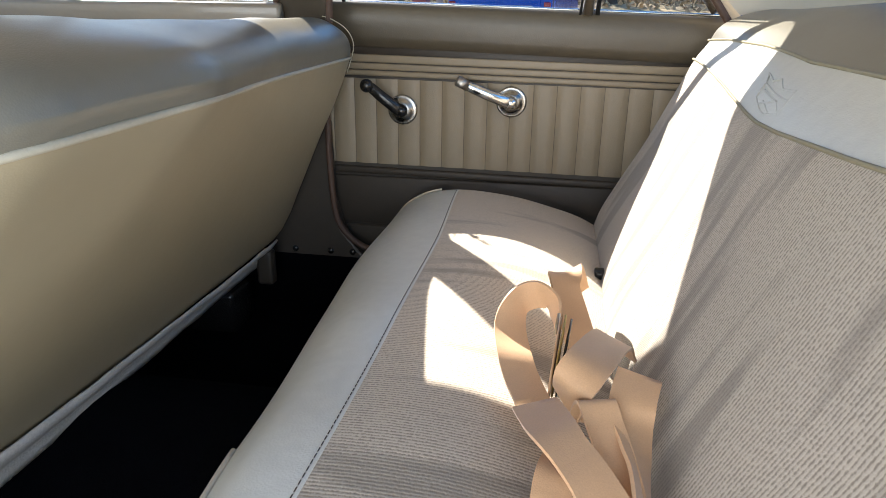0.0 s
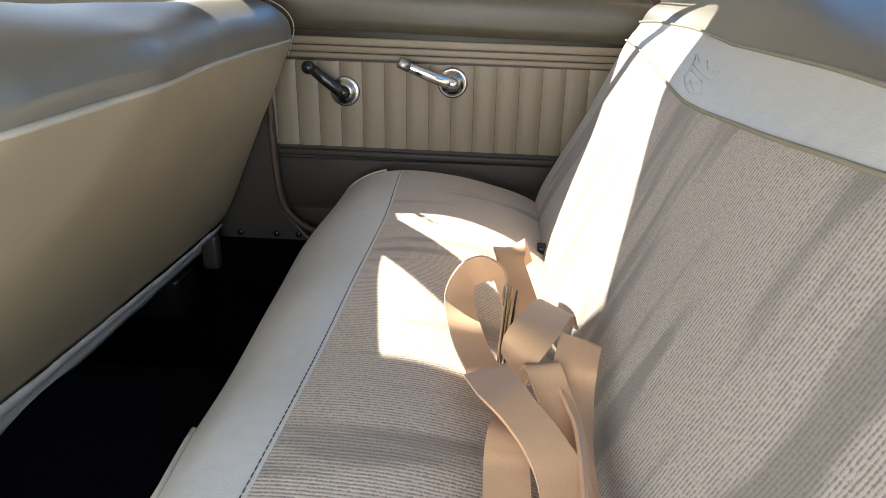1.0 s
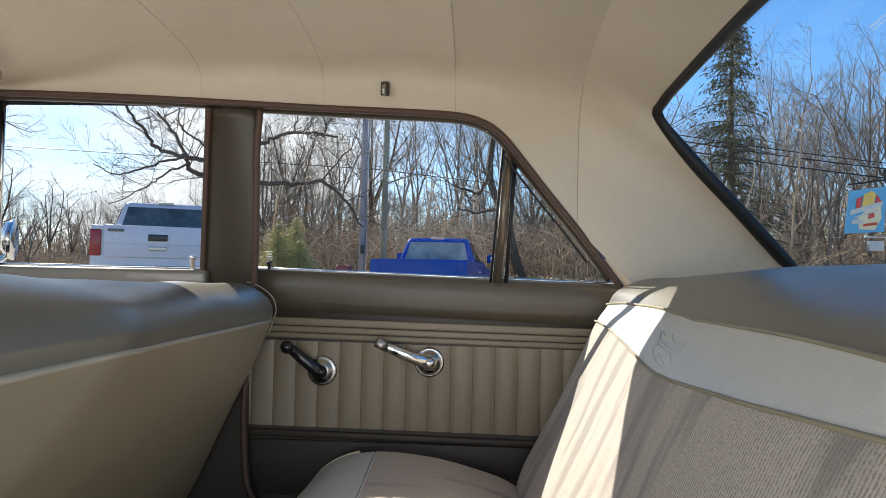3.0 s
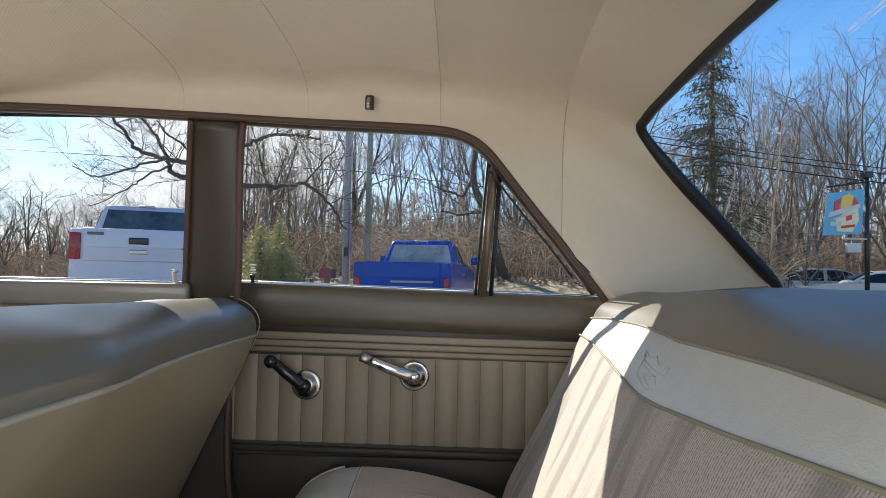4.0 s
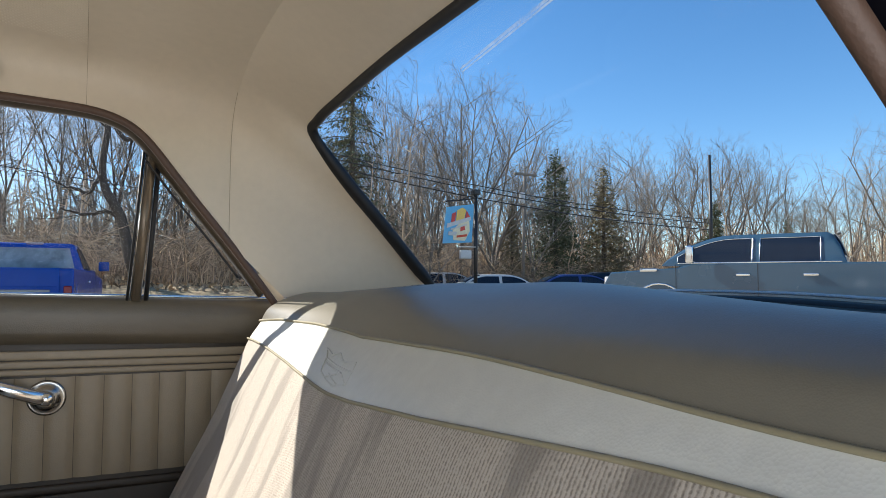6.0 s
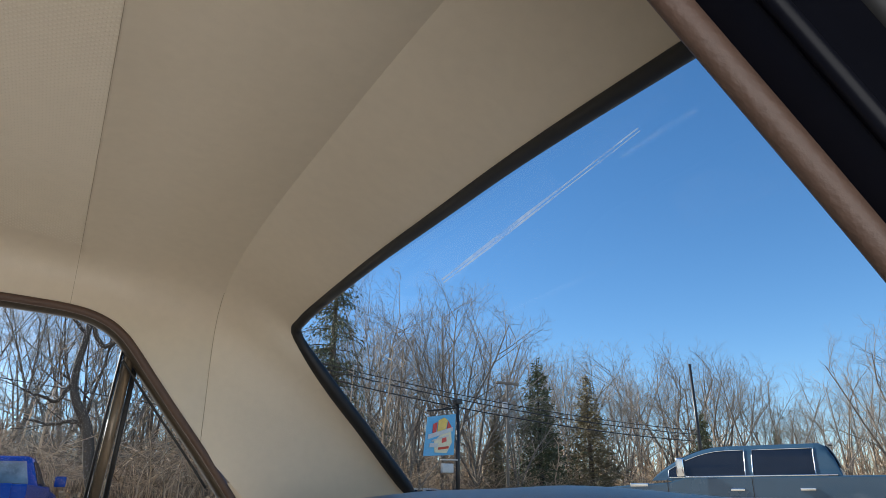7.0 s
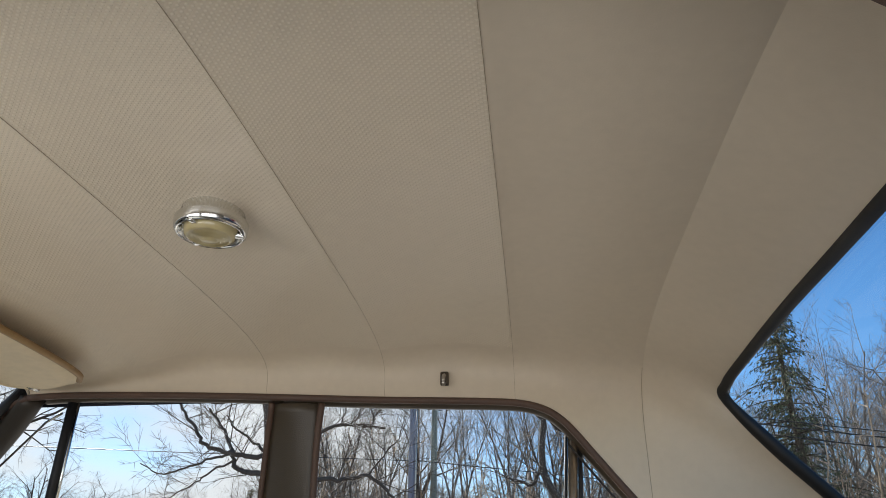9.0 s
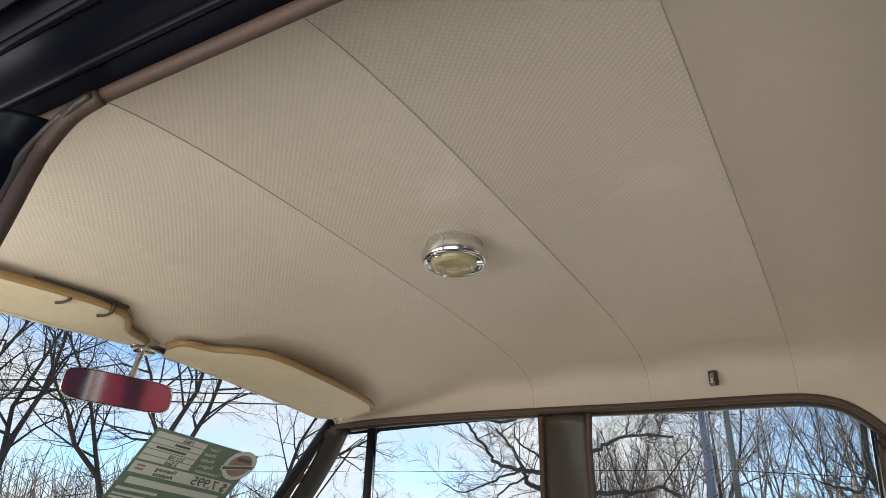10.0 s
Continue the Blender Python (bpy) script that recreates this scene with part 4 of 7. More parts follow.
def ribbon(name, pts, sides, width, mat, th=0.0016, n=8):
    """A webbing strap along points, with its width's direction at each."""
    path, across = spline(pts, n), spline(sides, n)
    verts, faces = [], []
    for i, p in enumerate(path):
        d = (path[min(i + 1, len(path) - 1)] - path[max(i - 1, 0)]).normalized()
        a = across[i] - d * across[i].dot(d)
        a.normalize()
        nn = d.cross(a) * th
        q = [p + a * (u * width / 2) + nn * v for u, v in ((-1, -1), (1, -1), (1, 1), (-1, 1))]
        for c in range(4):
            verts.extend((q[c], q[c].lerp(q[(c + 1) % 4], 0.5), q[(c + 1) % 4]))
    for i in range(len(path) - 1):
        for c in range(4):
            for e in range(2):
                k = c * 3 + e
                faces.append((i * 12 + k, i * 12 + k + 1, (i + 1) * 12 + k + 1, (i + 1) * 12 + k))
    end = (len(path) - 1) * 12
    faces.append((9, 6, 3, 0))
    faces.append((end, end + 3, end + 6, end + 9))
    return mesh_of(name, verts, faces, mat)


def strap(tag, pts, sides, width):
    return part("strap", ribbon("strap", pts, sides, width, M_BELT), lap_belt, "peach webbing strap, " + tag)


lap_belt = thing("lap_belt", (0.11, -0.25, 0.545), "peach webbing lap belts heaped in loops on the rear cushion", "seat belt")
strap("standing loop", [(0.065, -0.234, 0.563), (0.047, -0.179, 0.568), (0.033, -0.119, 0.585), (0.039, -0.095, 0.605), (0.058, -0.088, 0.614), (0.076, -0.095, 0.611), (0.083, -0.101, 0.593), (0.085, -0.105, 0.573)],
      [(0.57, 0.82, 0.0), (0.99, 0.13, 0.0), (0.96, 0.22, -0.19), (0.46, 0.2, -0.86), (0.21, 0.17, -0.96), (-0.08, 0.48, -0.88), (-0.08, 0.49, -0.87), (0.04, 0.2, -0.98)], 0.036)
strap("upright end", [(0.110, 0.063, 0.552), (0.102, 0.047, 0.578), (0.095, 0.018, 0.602), (0.091, -0.010, 0.604), (0.100, -0.036, 0.580), (0.111, -0.070, 0.560), (0.116, -0.092, 0.548)],
      [(0.79, 0.61, 0.0), (0.83, 0.55, 0.0), (0.68, 0.72, 0.05), (0.63, 0.78, 0.05), (0.76, 0.65, 0.0), (0.67, 0.74, 0.0), (0.69, 0.72, 0.0)], 0.042)
strap("folded", [(0.154, -0.115, 0.566), (0.141, -0.150, 0.597), (0.116, -0.233, 0.617), (0.099, -0.262, 0.605), (0.094, -0.248, 0.575)],
      [(0.65, -0.75, 0.0), (0.77, -0.63, -0.1), (0.90, -0.30, -0.26), (0.73, -0.61, -0.29), (0.53, -0.83, -0.15)], 0.043)
strap("flat run", [(0.066, -0.269, 0.586), (0.084, -0.330, 0.600), (0.103, -0.355, 0.592), (0.118, -0.372, 0.580), (0.130, -0.395, 0.568), (0.136, -0.440, 0.558), (0.140, -0.520, 0.553)],
      [(0.59, 0.81, 0.0), (0.59, 0.81, 0.0), (0.64, 0.77, 0.0), (0.76, 0.65, 0.0), (0.93, 0.35, 0.0), (1.0, 0.1, 0.0), (0.99, 0.11, 0.0)], 0.042)
strap("side fold", [(0.159, -0.236, 0.606), (0.151, -0.267, 0.597), (0.150, -0.284, 0.584), (0.152, -0.309, 0.572), (0.154, -0.340, 0.562), (0.154, -0.400, 0.554), (0.150, -0.500, 0.550)],
      [(0.8, -0.53, -0.27), (0.88, -0.38, -0.28), (0.85, 0.03, -0.45), (0.66, 0.1, -0.7), (0.45, 0.1, -0.85), (0.45, 0.1, -0.85), (0.5, 0.1, -0.8)], 0.041)
strap("under fold", [(0.113, -0.262, 0.568), (0.118, -0.278, 0.600), (0.126, -0.298, 0.590), (0.135, -0.322, 0.575), (0.142, -0.360, 0.560), (0.144, -0.420, 0.550)],
      [(1.0, 0.05, 0.0), (0.97, 0.24, 0.0), (0.9, 0.45, 0.0), (0.85, 0.53, 0.0), (0.82, 0.57, 0.0), (0.9, 0.4, 0.0)], 0.034)
strap("low end", [(0.098, -0.312, 0.566), (0.090, -0.345, 0.573), (0.087, -0.366, 0.567), (0.087, -0.385, 0.560), (0.088, -0.430, 0.552), (0.091, -0.520, 0.548)],
      [(0.62, -0.78, 0.0), (0.80, -0.58, -0.1), (0.96, -0.23, -0.1), (0.99, -0.11, 0.0), (0.98, 0.2, 0.0), (0.98, 0.18, 0.0)], 0.038)
for dx, dz, mt, lb in ((0.0, 0.0, M_BRASS, "dull brass tongue plate"), (0.005, -0.004, M_BLACK, "dark backing plate"), (-0.004, -0.003, M_BELT, "folded webbing end")):
    part("buckle_tongue", box("buckle_tongue", -0.0012, 0.0012, -0.017, 0.017, -0.042, 0.042, mt, 0.001, 1, pose(0.087 + dx, -0.172, 0.585 + dz, -66, 4 + 500 * dx, -5)), lap_belt, lb)
part("buckle_tip", box("buckle_tip", -0.002, 0.002, -0.008, 0.008, -0.010, 0.010, M_STEEL, 0.0015, 1, pose(0.084, -0.134, 0.602, -66, 4, -5)), lap_belt, "worn metal tip")
anchor = thing("belt_anchor", (0.158, 0.285, 0.49), "small dark belt anchor between cushion and backrest", "seat belt")
part("clip", box("clip", 0.148, 0.168, 0.272, 0.298, 0.490, 0.506, M_BLACK, 0.004, 2), anchor)

# interior lamp
DX, DY, DZ = -0.398, -0.009, 1.393
dome = thing("dome_light", (DX, DY, DZ), "round chrome dome light with a yellowed ribbed lens", "ceiling light")
DOME = pose(DX, DY, DZ) @ Matrix.Diagonal((0.94, 0.94, 1, 1))
part("base", lathe("base", [(0.048, 0.016), (0.049, -0.008), (0.052, -0.0115)], M_CHROME, 32, DOME), dome, "chrome mounting ring")
part("bezel", lathe("bezel", [(0.056, -0.011), (0.056, -0.016), (0.0545, -0.026), (0.050, -0.030), (0.047, -0.028), (0.045, -0.016), (0.036, -0.014)], M_CHROME, 40, DOME), dome, "polished chrome bezel")
part("lens", lathe("lens", [(0.040, -0.012), (0.040, -0.026), (0.037, -0.033), (0.031, -0.036), (0.029, -0.033), (0.025, -0.038), (0.023, -0.035), (0.018, -0.040), (0.016, -0.037), (0.010, -0.041), (0.0, -0.041)], M_LENS, 40, DOME), dome, "yellowed plastic lens with rings")
for a in (20, 140, 260):
    part("clip", box("clip", 0.036, 0.052, -0.005, 0.005, -0.031, -0.024, M_CHROME, 0.002, 2, DOME @ pose(0, 0, 0, 0, 0, a)), dome)

hook = thing("coat_hook", (-0.13, 0.60, 1.305), "small brown coat hook above the rear door", "coat hook")
part("plate", box("plate", -0.139, -0.121, 0.588, 0.602, 1.290, 1.320, M_PILLAR, 0.004, 2), hook)
part("prong", tube("prong", spline([(-0.13, 0.592, 1.312), (-0.13, 0.578, 1.306), (-0.13, 0.574, 1.293), (-0.13, 0.580, 1.288)], 4), 0.004, M_STEEL, 8), hook, "dull metal prong")


VISOR_FAR = ([(-1.020, -0.030, 1.314), (-0.975, -0.030, 1.314), (-0.945, 0.018, 1.312), (-0.895, 0.055, 1.311), (-0.864, 0.120, 1.310), (-0.872, 0.320, 1.306), (-0.888, 0.455, 1.302), (-0.915, 0.505, 1.300)],
             [(-1.064, -0.004, 1.309), (-1.063, 0.045, 1.308), (-1.062, 0.100, 1.305), (-1.061, 0.170, 1.302), (-1.060, 0.260, 1.297), (-1.058, 0.380, 1.290), (-1.050, 0.460, 1.283), (-1.010, 0.500, 1.284)])
VISOR_NEAR = ([(-1.035, -0.068, 1.315), (-1.006, -0.130, 1.315), (-0.955, -0.175, 1.316), (-0.940, -0.240, 1.315), (-0.950, -0.340, 1.311), (-0.960, -0.420, 1.306), (-0.978, -0.490, 1.300)],
              [(-1.070, -0.070, 1.312), (-1.070, -0.115, 1.308), (-1.070, -0.170, 1.304), (-1.070, -0.230, 1.299), (-1.070, -0.320, 1.294), (-1.066, -0.420, 1.286), (-1.045, -0.490, 1.284)])


def visor(rear, front, far):
    """A padded sun visor with a rolled, piped edge, folded up below the header."""
    rear, front = spline(rear, 6), spline(front, 6)
    rows_ = []
    for a, b in zip(rear, front):
        up, down = [], []
        for j in range(11):
            t = j / 10
            p = a.lerp(b, t)
            h = 0.0075 * math.sin(math.pi * t) ** 0.5 + (0.003 * math.exp(-((t - 0.08) / 0.07) ** 2))
            up.append(p + Vector((0, 0, h)))
            down.append(p - Vector((0, 0, h)))
        rows_.append(up + down[::-1])
    y0 = (rear[0].y + rear[-1].y) / 2
    v = thing("sun_visor", (-1.0, y0, 1.29), "cream vinyl sun visor with tan piping, folded up beneath the header" if far else "cream vinyl sun visor with dark spring clips, folded up", "sun visor", "sun visors")
    part("pad", grid_mesh("pad", rows_, M_VISOR), v, "padded cream vinyl panel")
    part("edge_piping", tube("edge_piping", [p + Vector((0.002, 0, -0.001)) for p in rear], 0.0068, M_TANPIPE, 8), v, "tan rolled edge")
    part("edge_piping", tube("edge_piping", front, 0.0035, M_VISOR, 8), v, "cream rolled edge")
    end = front[-1]
    sg = 1 if far else -1
    part("pivot", tube("pivot", [end + Vector((0, -0.02 * sg, 0.0)), end + Vector((-0.008, 0.02 * sg, 0.002)), end + Vector((-0.02, 0.04 * sg, 0.014))], 0.005, M_CHROME, 8), v, "chrome pivot arm")
    if not far:
        part("clip_rail", tube("clip_rail", [Vector((-0.949, -0.345, 1.317)), Vector((-0.937, -0.27, 1.319)), Vector((-0.928, -0.192, 1.320))], 0.0036, M_LOWER, 6), v, "dark clip rail")
        for y, x in ((-0.286, -0.938), (-0.216, -0.930)):
            hook_line = [(x, y, 1.318), (x - 0.006, y + 0.001, 1.304), (x - 0.020, y + 0.001, 1.3015), (x - 0.034, y - 0.001, 1.3025)]
            part("clip", tube("clip", spline(hook_line, 4), [0.0034] * 5 + [0.0024] * 8, M_LOWER, 8), v, "dark spring clip")
            part("clip_tip", lathe("clip_tip", [(0, 0.0032), (0.0030, 0.0018), (0.0040, 0), (0.0030, -0.0018), (0, -0.0032)], M_LOWER, 10, pose(x - 0.035, y - 0.001, 1.3025)), v)
    return v


visor(*VISOR_FAR, True)
visor(*VISOR_NEAR, False)

mirror = thing("rear_view_mirror", (-1.02, -0.12, 1.2), "chrome framed rear view mirror on a slim arm", "mirror")
mm = pose(-1.005, -0.120, 1.203, 0, 6.2, -16.7)
mo = []
for k in range(32):
    w = 2 * math.pi * k / 32
    c, s2 = math.cos(w), math.sin(w)
    mo.append((0.0, math.copysign(abs(c) ** 0.35, c) * 0.094, math.copysign(abs(s2) ** 0.45, s2) * 0.0275))
part("glass", mesh_of("glass", [mm @ Vector((0.0005, y * 0.97, z * 0.94)) for _, y, z in mo], [tuple(range(32))], M_MIRROR, False), mirror, "mirror glass")
shell_rows = [[mm @ Vector((dx, y * sc, z * sc)) for _, y, z in mo + mo[:1]] for dx, sc in ((0.001, 0.98), (0.002, 1.0), (-0.006, 1.0), (-0.014, 0.85), (-0.018, 0.3), (-0.018, 0.02))]
part("housing", grid_mesh("housing", shell_rows, M_CHROME), mirror, "thin chrome housing")
part("arm", tube("arm", spline([(-1.020, -0.095, 1.212), (-1.04, -0.075, 1.26), (-1.055, -0.058, 1.300), (-1.06, -0.048, 1.322)], 4), 0.0055, M_CHROME, 10), mirror, "chrome arm")
part("bracket", box("bracket", -1.080, -1.045, -0.066, -0.028, 1.300, 1.332, M_CHROME, 0.008, 3), mirror, "chrome cast bracket")
part("bracket_arm", tube("bracket_arm", [Vector((-1.05, -0.085, 1.305)), Vector((-1.052, -0.050, 1.312)), Vector((-1.05, -0.015, 1.312))], 0.007, M_SATIN, 8), mirror, "dark metal visor arm")

# sale sheet stuck inside the windscreen, read from outside
M_SHEETG = surface("green_printed_sheet", (0.16, 0.225, 0.165), 0.5, 0.08)
M_SHEETW = surface("pale_printed_sheet", (0.60, 0.62, 0.56), 0.5, 0.05)
M_INK = surface("grey_ink", (0.10, 0.115, 0.105), 0.5, 0.05)
M_RED = surface("red_print", (0.34, 0.22, 0.18), 0.5, 0.08)
def screen_at(y, v):
    return screen_pt(y / lerp(0.60, 0.72, v), v)


SO, SU, SV = screen_at(0.192, 0.279), screen_at(0.504, 0.279), screen_at(0.146, 0.70)
eu = (SU - SO).normalized()
ev = (SV - SO) - eu * (SV - SO).dot(eu)
ev.normalize()
en = eu.cross(ev)
if en.x < 0:
    en = -en
SHEET = Matrix((( eu.x, ev.x, en.x, SO.x), (eu.y, ev.y, en.y, SO.y), (eu.z, ev.z, en.z, SO.z), (0, 0, 0, 1)))
SW, SH = 0.305, 0.225
sale = thing("sale_sheet", SO + ev * SH, "green and white printed sale sheet stuck inside the windscreen", "sign")


def on_sheet(name, u0, u1, v0, v1, h, mat, label=""):
    return part(name, box(name, u0, u1, v0, v1, 0.006 + h, 0.007 + h, mat, 0, 1, SHEET), sale, label)


on_sheet("sheet", 0, SW, 0, SH, 0, M_SHEETG, "green printed sheet")
for r in range(5):
    on_sheet("panel", 0.008, 0.148, 0.008 + r * 0.0168, 0.0225 + r * 0.0168, 0.001, M_SHEETW, "pale text field")
on_sheet("panel", 0.008, 0.290, 0.096, 0.128, 0.001, M_SHEETW, "pale price field")
for r, (u0, u1) in ((1, (0.070, 0.112)), (2, (0.030, 0.112))):
    on_sheet("printed_bar", u0, u1, 0.0125 + r * 0.0168, 0.018 + r * 0.0168, 0.002, M_INK, "dark handwriting")
for dv in (0.103, 0.113):
    on_sheet("printed_bar", 0.018, 0.040, dv, dv + 0.005, 0.002, M_RED, "faded red print")
on_sheet("printed_bar", 0.020, 0.280, 0.139, 0.158, 0.002, M_SHEETW, "pale bar of print")
on_sheet("printed_bar", 0.010, 0.120, 0.170, 0.178, 0.002, M_SHEETW, "pale bar of print")
for r in range(3):
    on_sheet("printed_bar", 0.010, 0.270 - 0.04 * r, 0.188 + r * 0.011, 0.194 + r * 0.011, 0.002, M_SHEETW, "pale bar of print")
BADGE = SHEET @ pose(0.272, 0.040, 0.008)
part("badge", lathe("badge", [(0, 0.0012), (0.033, 0.001), (0.035, 0)], M_RED, 28, BADGE), sale, "round faded red badge")
part("badge_ring", lathe("badge_ring", [(0.034, 0.0), (0.035, 0.0016), (0.044, 0.0014), (0.046, 0)], M_SHEETW, 28, BADGE), sale, "pale ring of the badge")
part("badge_bar", box("badge_bar", -0.050, 0.042, -0.007, 0.007, 0.002, 0.003, M_SHEETW, 0.0, 1, BADGE @ pose(0, 0.004, 0, 0, 0, -14)), sale, "pale script band")
part("badge_bar", box("badge_bar", -0.046, 0.038, -0.004, 0.004, 0.003, 0.004, M_INK, 0.0, 1, BADGE @ pose(0, 0.004, 0, 0, 0, -14)), sale, "dark script bar")
part("badge_bar", box("badge_bar", -0.020, 0.020, -0.024, -0.014, 0.002, 0.003, M_INK, 0.0, 1, BADGE), sale, "dark print")


def lettering(text, size, m, mat, parent, label=""):
    cu = bpy.data.curves.new("lettering", "FONT")
    cu.body, cu.size, cu.extrude = text, size, 0.0004
    tmp = new("lettering", cu)
    dg = bpy.context.evaluated_depsgraph_get()
    me = bpy.data.meshes.new_from_object(tmp.evaluated_get(dg))
    bpy.data.objects.remove(tmp)
    me.transform(m)
    me.materials.clear()
    me.materials.append(mat)
    return part("lettering", me, parent, label)


FLIP = Matrix.Diagonal((-1, -1, 1, 1))
for r, word in enumerate(("Year:", "Make:", "Model:", "Engine:", "Transmission")):
    lettering(word, 0.0145, SHEET @ pose(0.153 + 0.0074 * len(word), 0.0205 + r * 0.0168, 0.009) @ FLIP, M_SHEETW, sale)
lettering("$ 7,995", 0.036, SHEET @ pose(0.284, 0.1235, 0.0095) @ FLIP, M_INK, sale, "dark price figures")
lettering("1963", 0.0155, SHEET @ pose(0.112, 0.0205, 0.0095) @ FLIP, M_INK, sale, "dark handwritten year")
lettering("221 V8", 0.0155, SHEET @ pose(0.120, 0.0709, 0.0095) @ FLIP, M_INK, sale, "dark handwriting")
lettering("3 Spd", 0.0155, SHEET @ pose(0.112, 0.0877, 0.0095) @ FLIP, M_INK, sale, "dark handwriting")
lettering("Financing", 0.0155, SHEET @ pose(0.125, 0.1095, 0.0095) @ FLIP, M_INK, sale)
lettering("Available", 0.0155, SHEET @ pose(0.125, 0.1245, 0.0095) @ FLIP, M_INK, sale)


# ---- outside: ground ----
def ground_material():
    m = surface("gravel_and_leaves", (0.42, 0.375, 0.31), 0.95, 0.35, 0.6, 14.0, 0.6, depth=0.04)
    n, l, b = m.node_tree.nodes, m.node_tree.links, m.node_tree.nodes["Principled BSDF"]
    base = b.inputs["Base Color"].links[0].from_socket
    tc = n.new("ShaderNodeTexCoord")
    sp = n.new("ShaderNodeSeparateXYZ")
    l.new(tc.outputs["Object"], sp.inputs[0])
    ns = n.new("ShaderNodeTexNoise")
    ns.inputs["Scale"].default_value = 0.5
    l.new(tc.outputs["Object"], ns.inputs["Vector"])
    mr = n.new("ShaderNodeMath")
    mr.operation, mr.inputs[1].default_value = "MULTIPLY_ADD", 5.0
    l.new(ns.outputs["Fac"], mr.inputs[0])
    l.new(sp.outputs["Y"], mr.inputs[2])
    edge = n.new("ShaderNodeMapRange")
    edge.inputs["From Min"].default_value, edge.inputs["From Max"].default_value = 15.5, 17.0
    l.new(mr.outputs[0], edge.inputs["Value"])
    lv = n.new("ShaderNodeTexNoise")
    lv.inputs["Scale"].default_value, lv.inputs["Detail"].default_value = 4.0, 6.0
    l.new(tc.outputs["Object"], lv.inputs["Vector"])
    rp = n.new("ShaderNodeValToRGB")
    els = rp.color_ramp.elements
    els[0].position, els[0].color = 0.35, (0.16, 0.105, 0.06, 1)
    els[1].position, els[1].color = 0.62, (0.46, 0.34, 0.21, 1)
    e3 = els.new(0.5)
    e3.color = (0.27, 0.21, 0.11, 1)
    l.new(lv.outputs["Fac"], rp.inputs[0])
    mx = n.new("ShaderNodeMix")
    mx.data_type = "RGBA"
    l.new(edge.outputs[0], mx.inputs["Factor"])
    l.new(base, mx.inputs["A"])
    l.new(rp.outputs[0], mx.inputs["B"])
    l.new(mx.outputs["Result"], b.inputs["Base Color"])
    return m


def gz(x, y):
    """Height of the ground: a flat lot, and a low bank up to the woods."""
    return -0.02 + 0.92 * step(16.8, 22.5, y) * step(9.0, 5.0, x) * step(-17.0, -11.0, x)


gx = [-1500, -300, -80, -30] + [-18 + 1.5 * k for k in range(20)] + [20, 40, 80, 300, 1500]
gy = [-1500, -300, -80, -30, 0, 10] + [16 + 0.6 * k for k in range(14)] + [30, 50, 80, 300, 1500]
nx = len(gx)
solo("ground", mesh_of("ground", [Vector((x, y, gz(x, y))) for y in gy for x in gx], [(i * nx + j, i * nx + j + 1, (i + 1) * nx + j + 1, (i + 1) * nx + j) for i in range(len(gy) - 1) for j in range(nx - 1)], ground_material()),
     "pale gravel lot running into brown leaf litter", "ground", kind="structure")

# car wheels, so that the body stands on the lot
M_TYRE = surface("tyre_rubber", (0.015, 0.015, 0.016), 0.8, 0.2, 12, 90, 0.3)
M_RIM = surface("steel_wheel", (0.5, 0.5, 0.5), 0.3, 0.1, metal=0.8)


def add_wheel(parent, c, r, w, axis_deg=0):
    m = pose(c[0], c[1], c[2], 90, 0, axis_deg)
    ty = part("wheel", lathe("wheel", [(r * 0.6, -w / 2), (r * 0.92, -w / 2), (r, -w / 2 * 0.75), (r, w / 2 * 0.75), (r * 0.92, w / 2), (r * 0.6, w / 2), (r * 0.6, -w / 2)], M_TYRE, 28, m), parent, "black tyre on a steel rim")
    rim = part("rim", lathe("rim", [(0, 0.35 * w), (r * 0.2, 0.40 * w), (r * 0.3, 0.25 * w), (r * 0.52, 0.30 * w), (r * 0.6, 0.46 * w), (r * 0.6, -0.46 * w), (r * 0.5, -0.40 * w), (0, -0.38 * w)], M_RIM, 24, m), ty, "grey steel rim")
    return ty


running = thing("running_gear", (0, 0, -0.02), "black tyres carrying the parked car", "wheels")
for wx in (-2.15, 0.98):
    for wy in (-0.72, 0.72):
        add_wheel(running, (wx, wy, 0.30), 0.315, 0.17)

# ---- parked vehicles ----
M_AUTOGLASS = surface("tinted_car_glass", (0.010, 0.017, 0.032), 0.05, 0.1, bump=0.0, spec=0.35)
M_LIGHTR = surface("red_lamp_lens", (0.24, 0.006, 0.008), 0.25, 0.1, coat=0.2)
M_LIGHTW = surface("clear_lamp_lens", (0.6, 0.6, 0.62), 0.15, 0.05, coat=0.6)
M_PLATE = surface("plate_white", (0.6, 0.6, 0.58), 0.5, 0.05)


M_MIDGLASS = surface("grey_rear_glass", (0.055, 0.065, 0.072), 0.08, 0.6, 2.5, 8.0, 0.0, coat=0.5)
M_PALEGLASS = surface("pale_rear_glass", (0.22, 0.27, 0.28), 0.08, 0.5, 3.0, 9.0, 0.0, coat=0.5)


def car_paint(name, col, rough=0.3, coat=0.12, spec=0.5):
    return surface(name, col, rough, 0.06, 3.0, 60.0, 0.02, coat=coat, spec=spec)


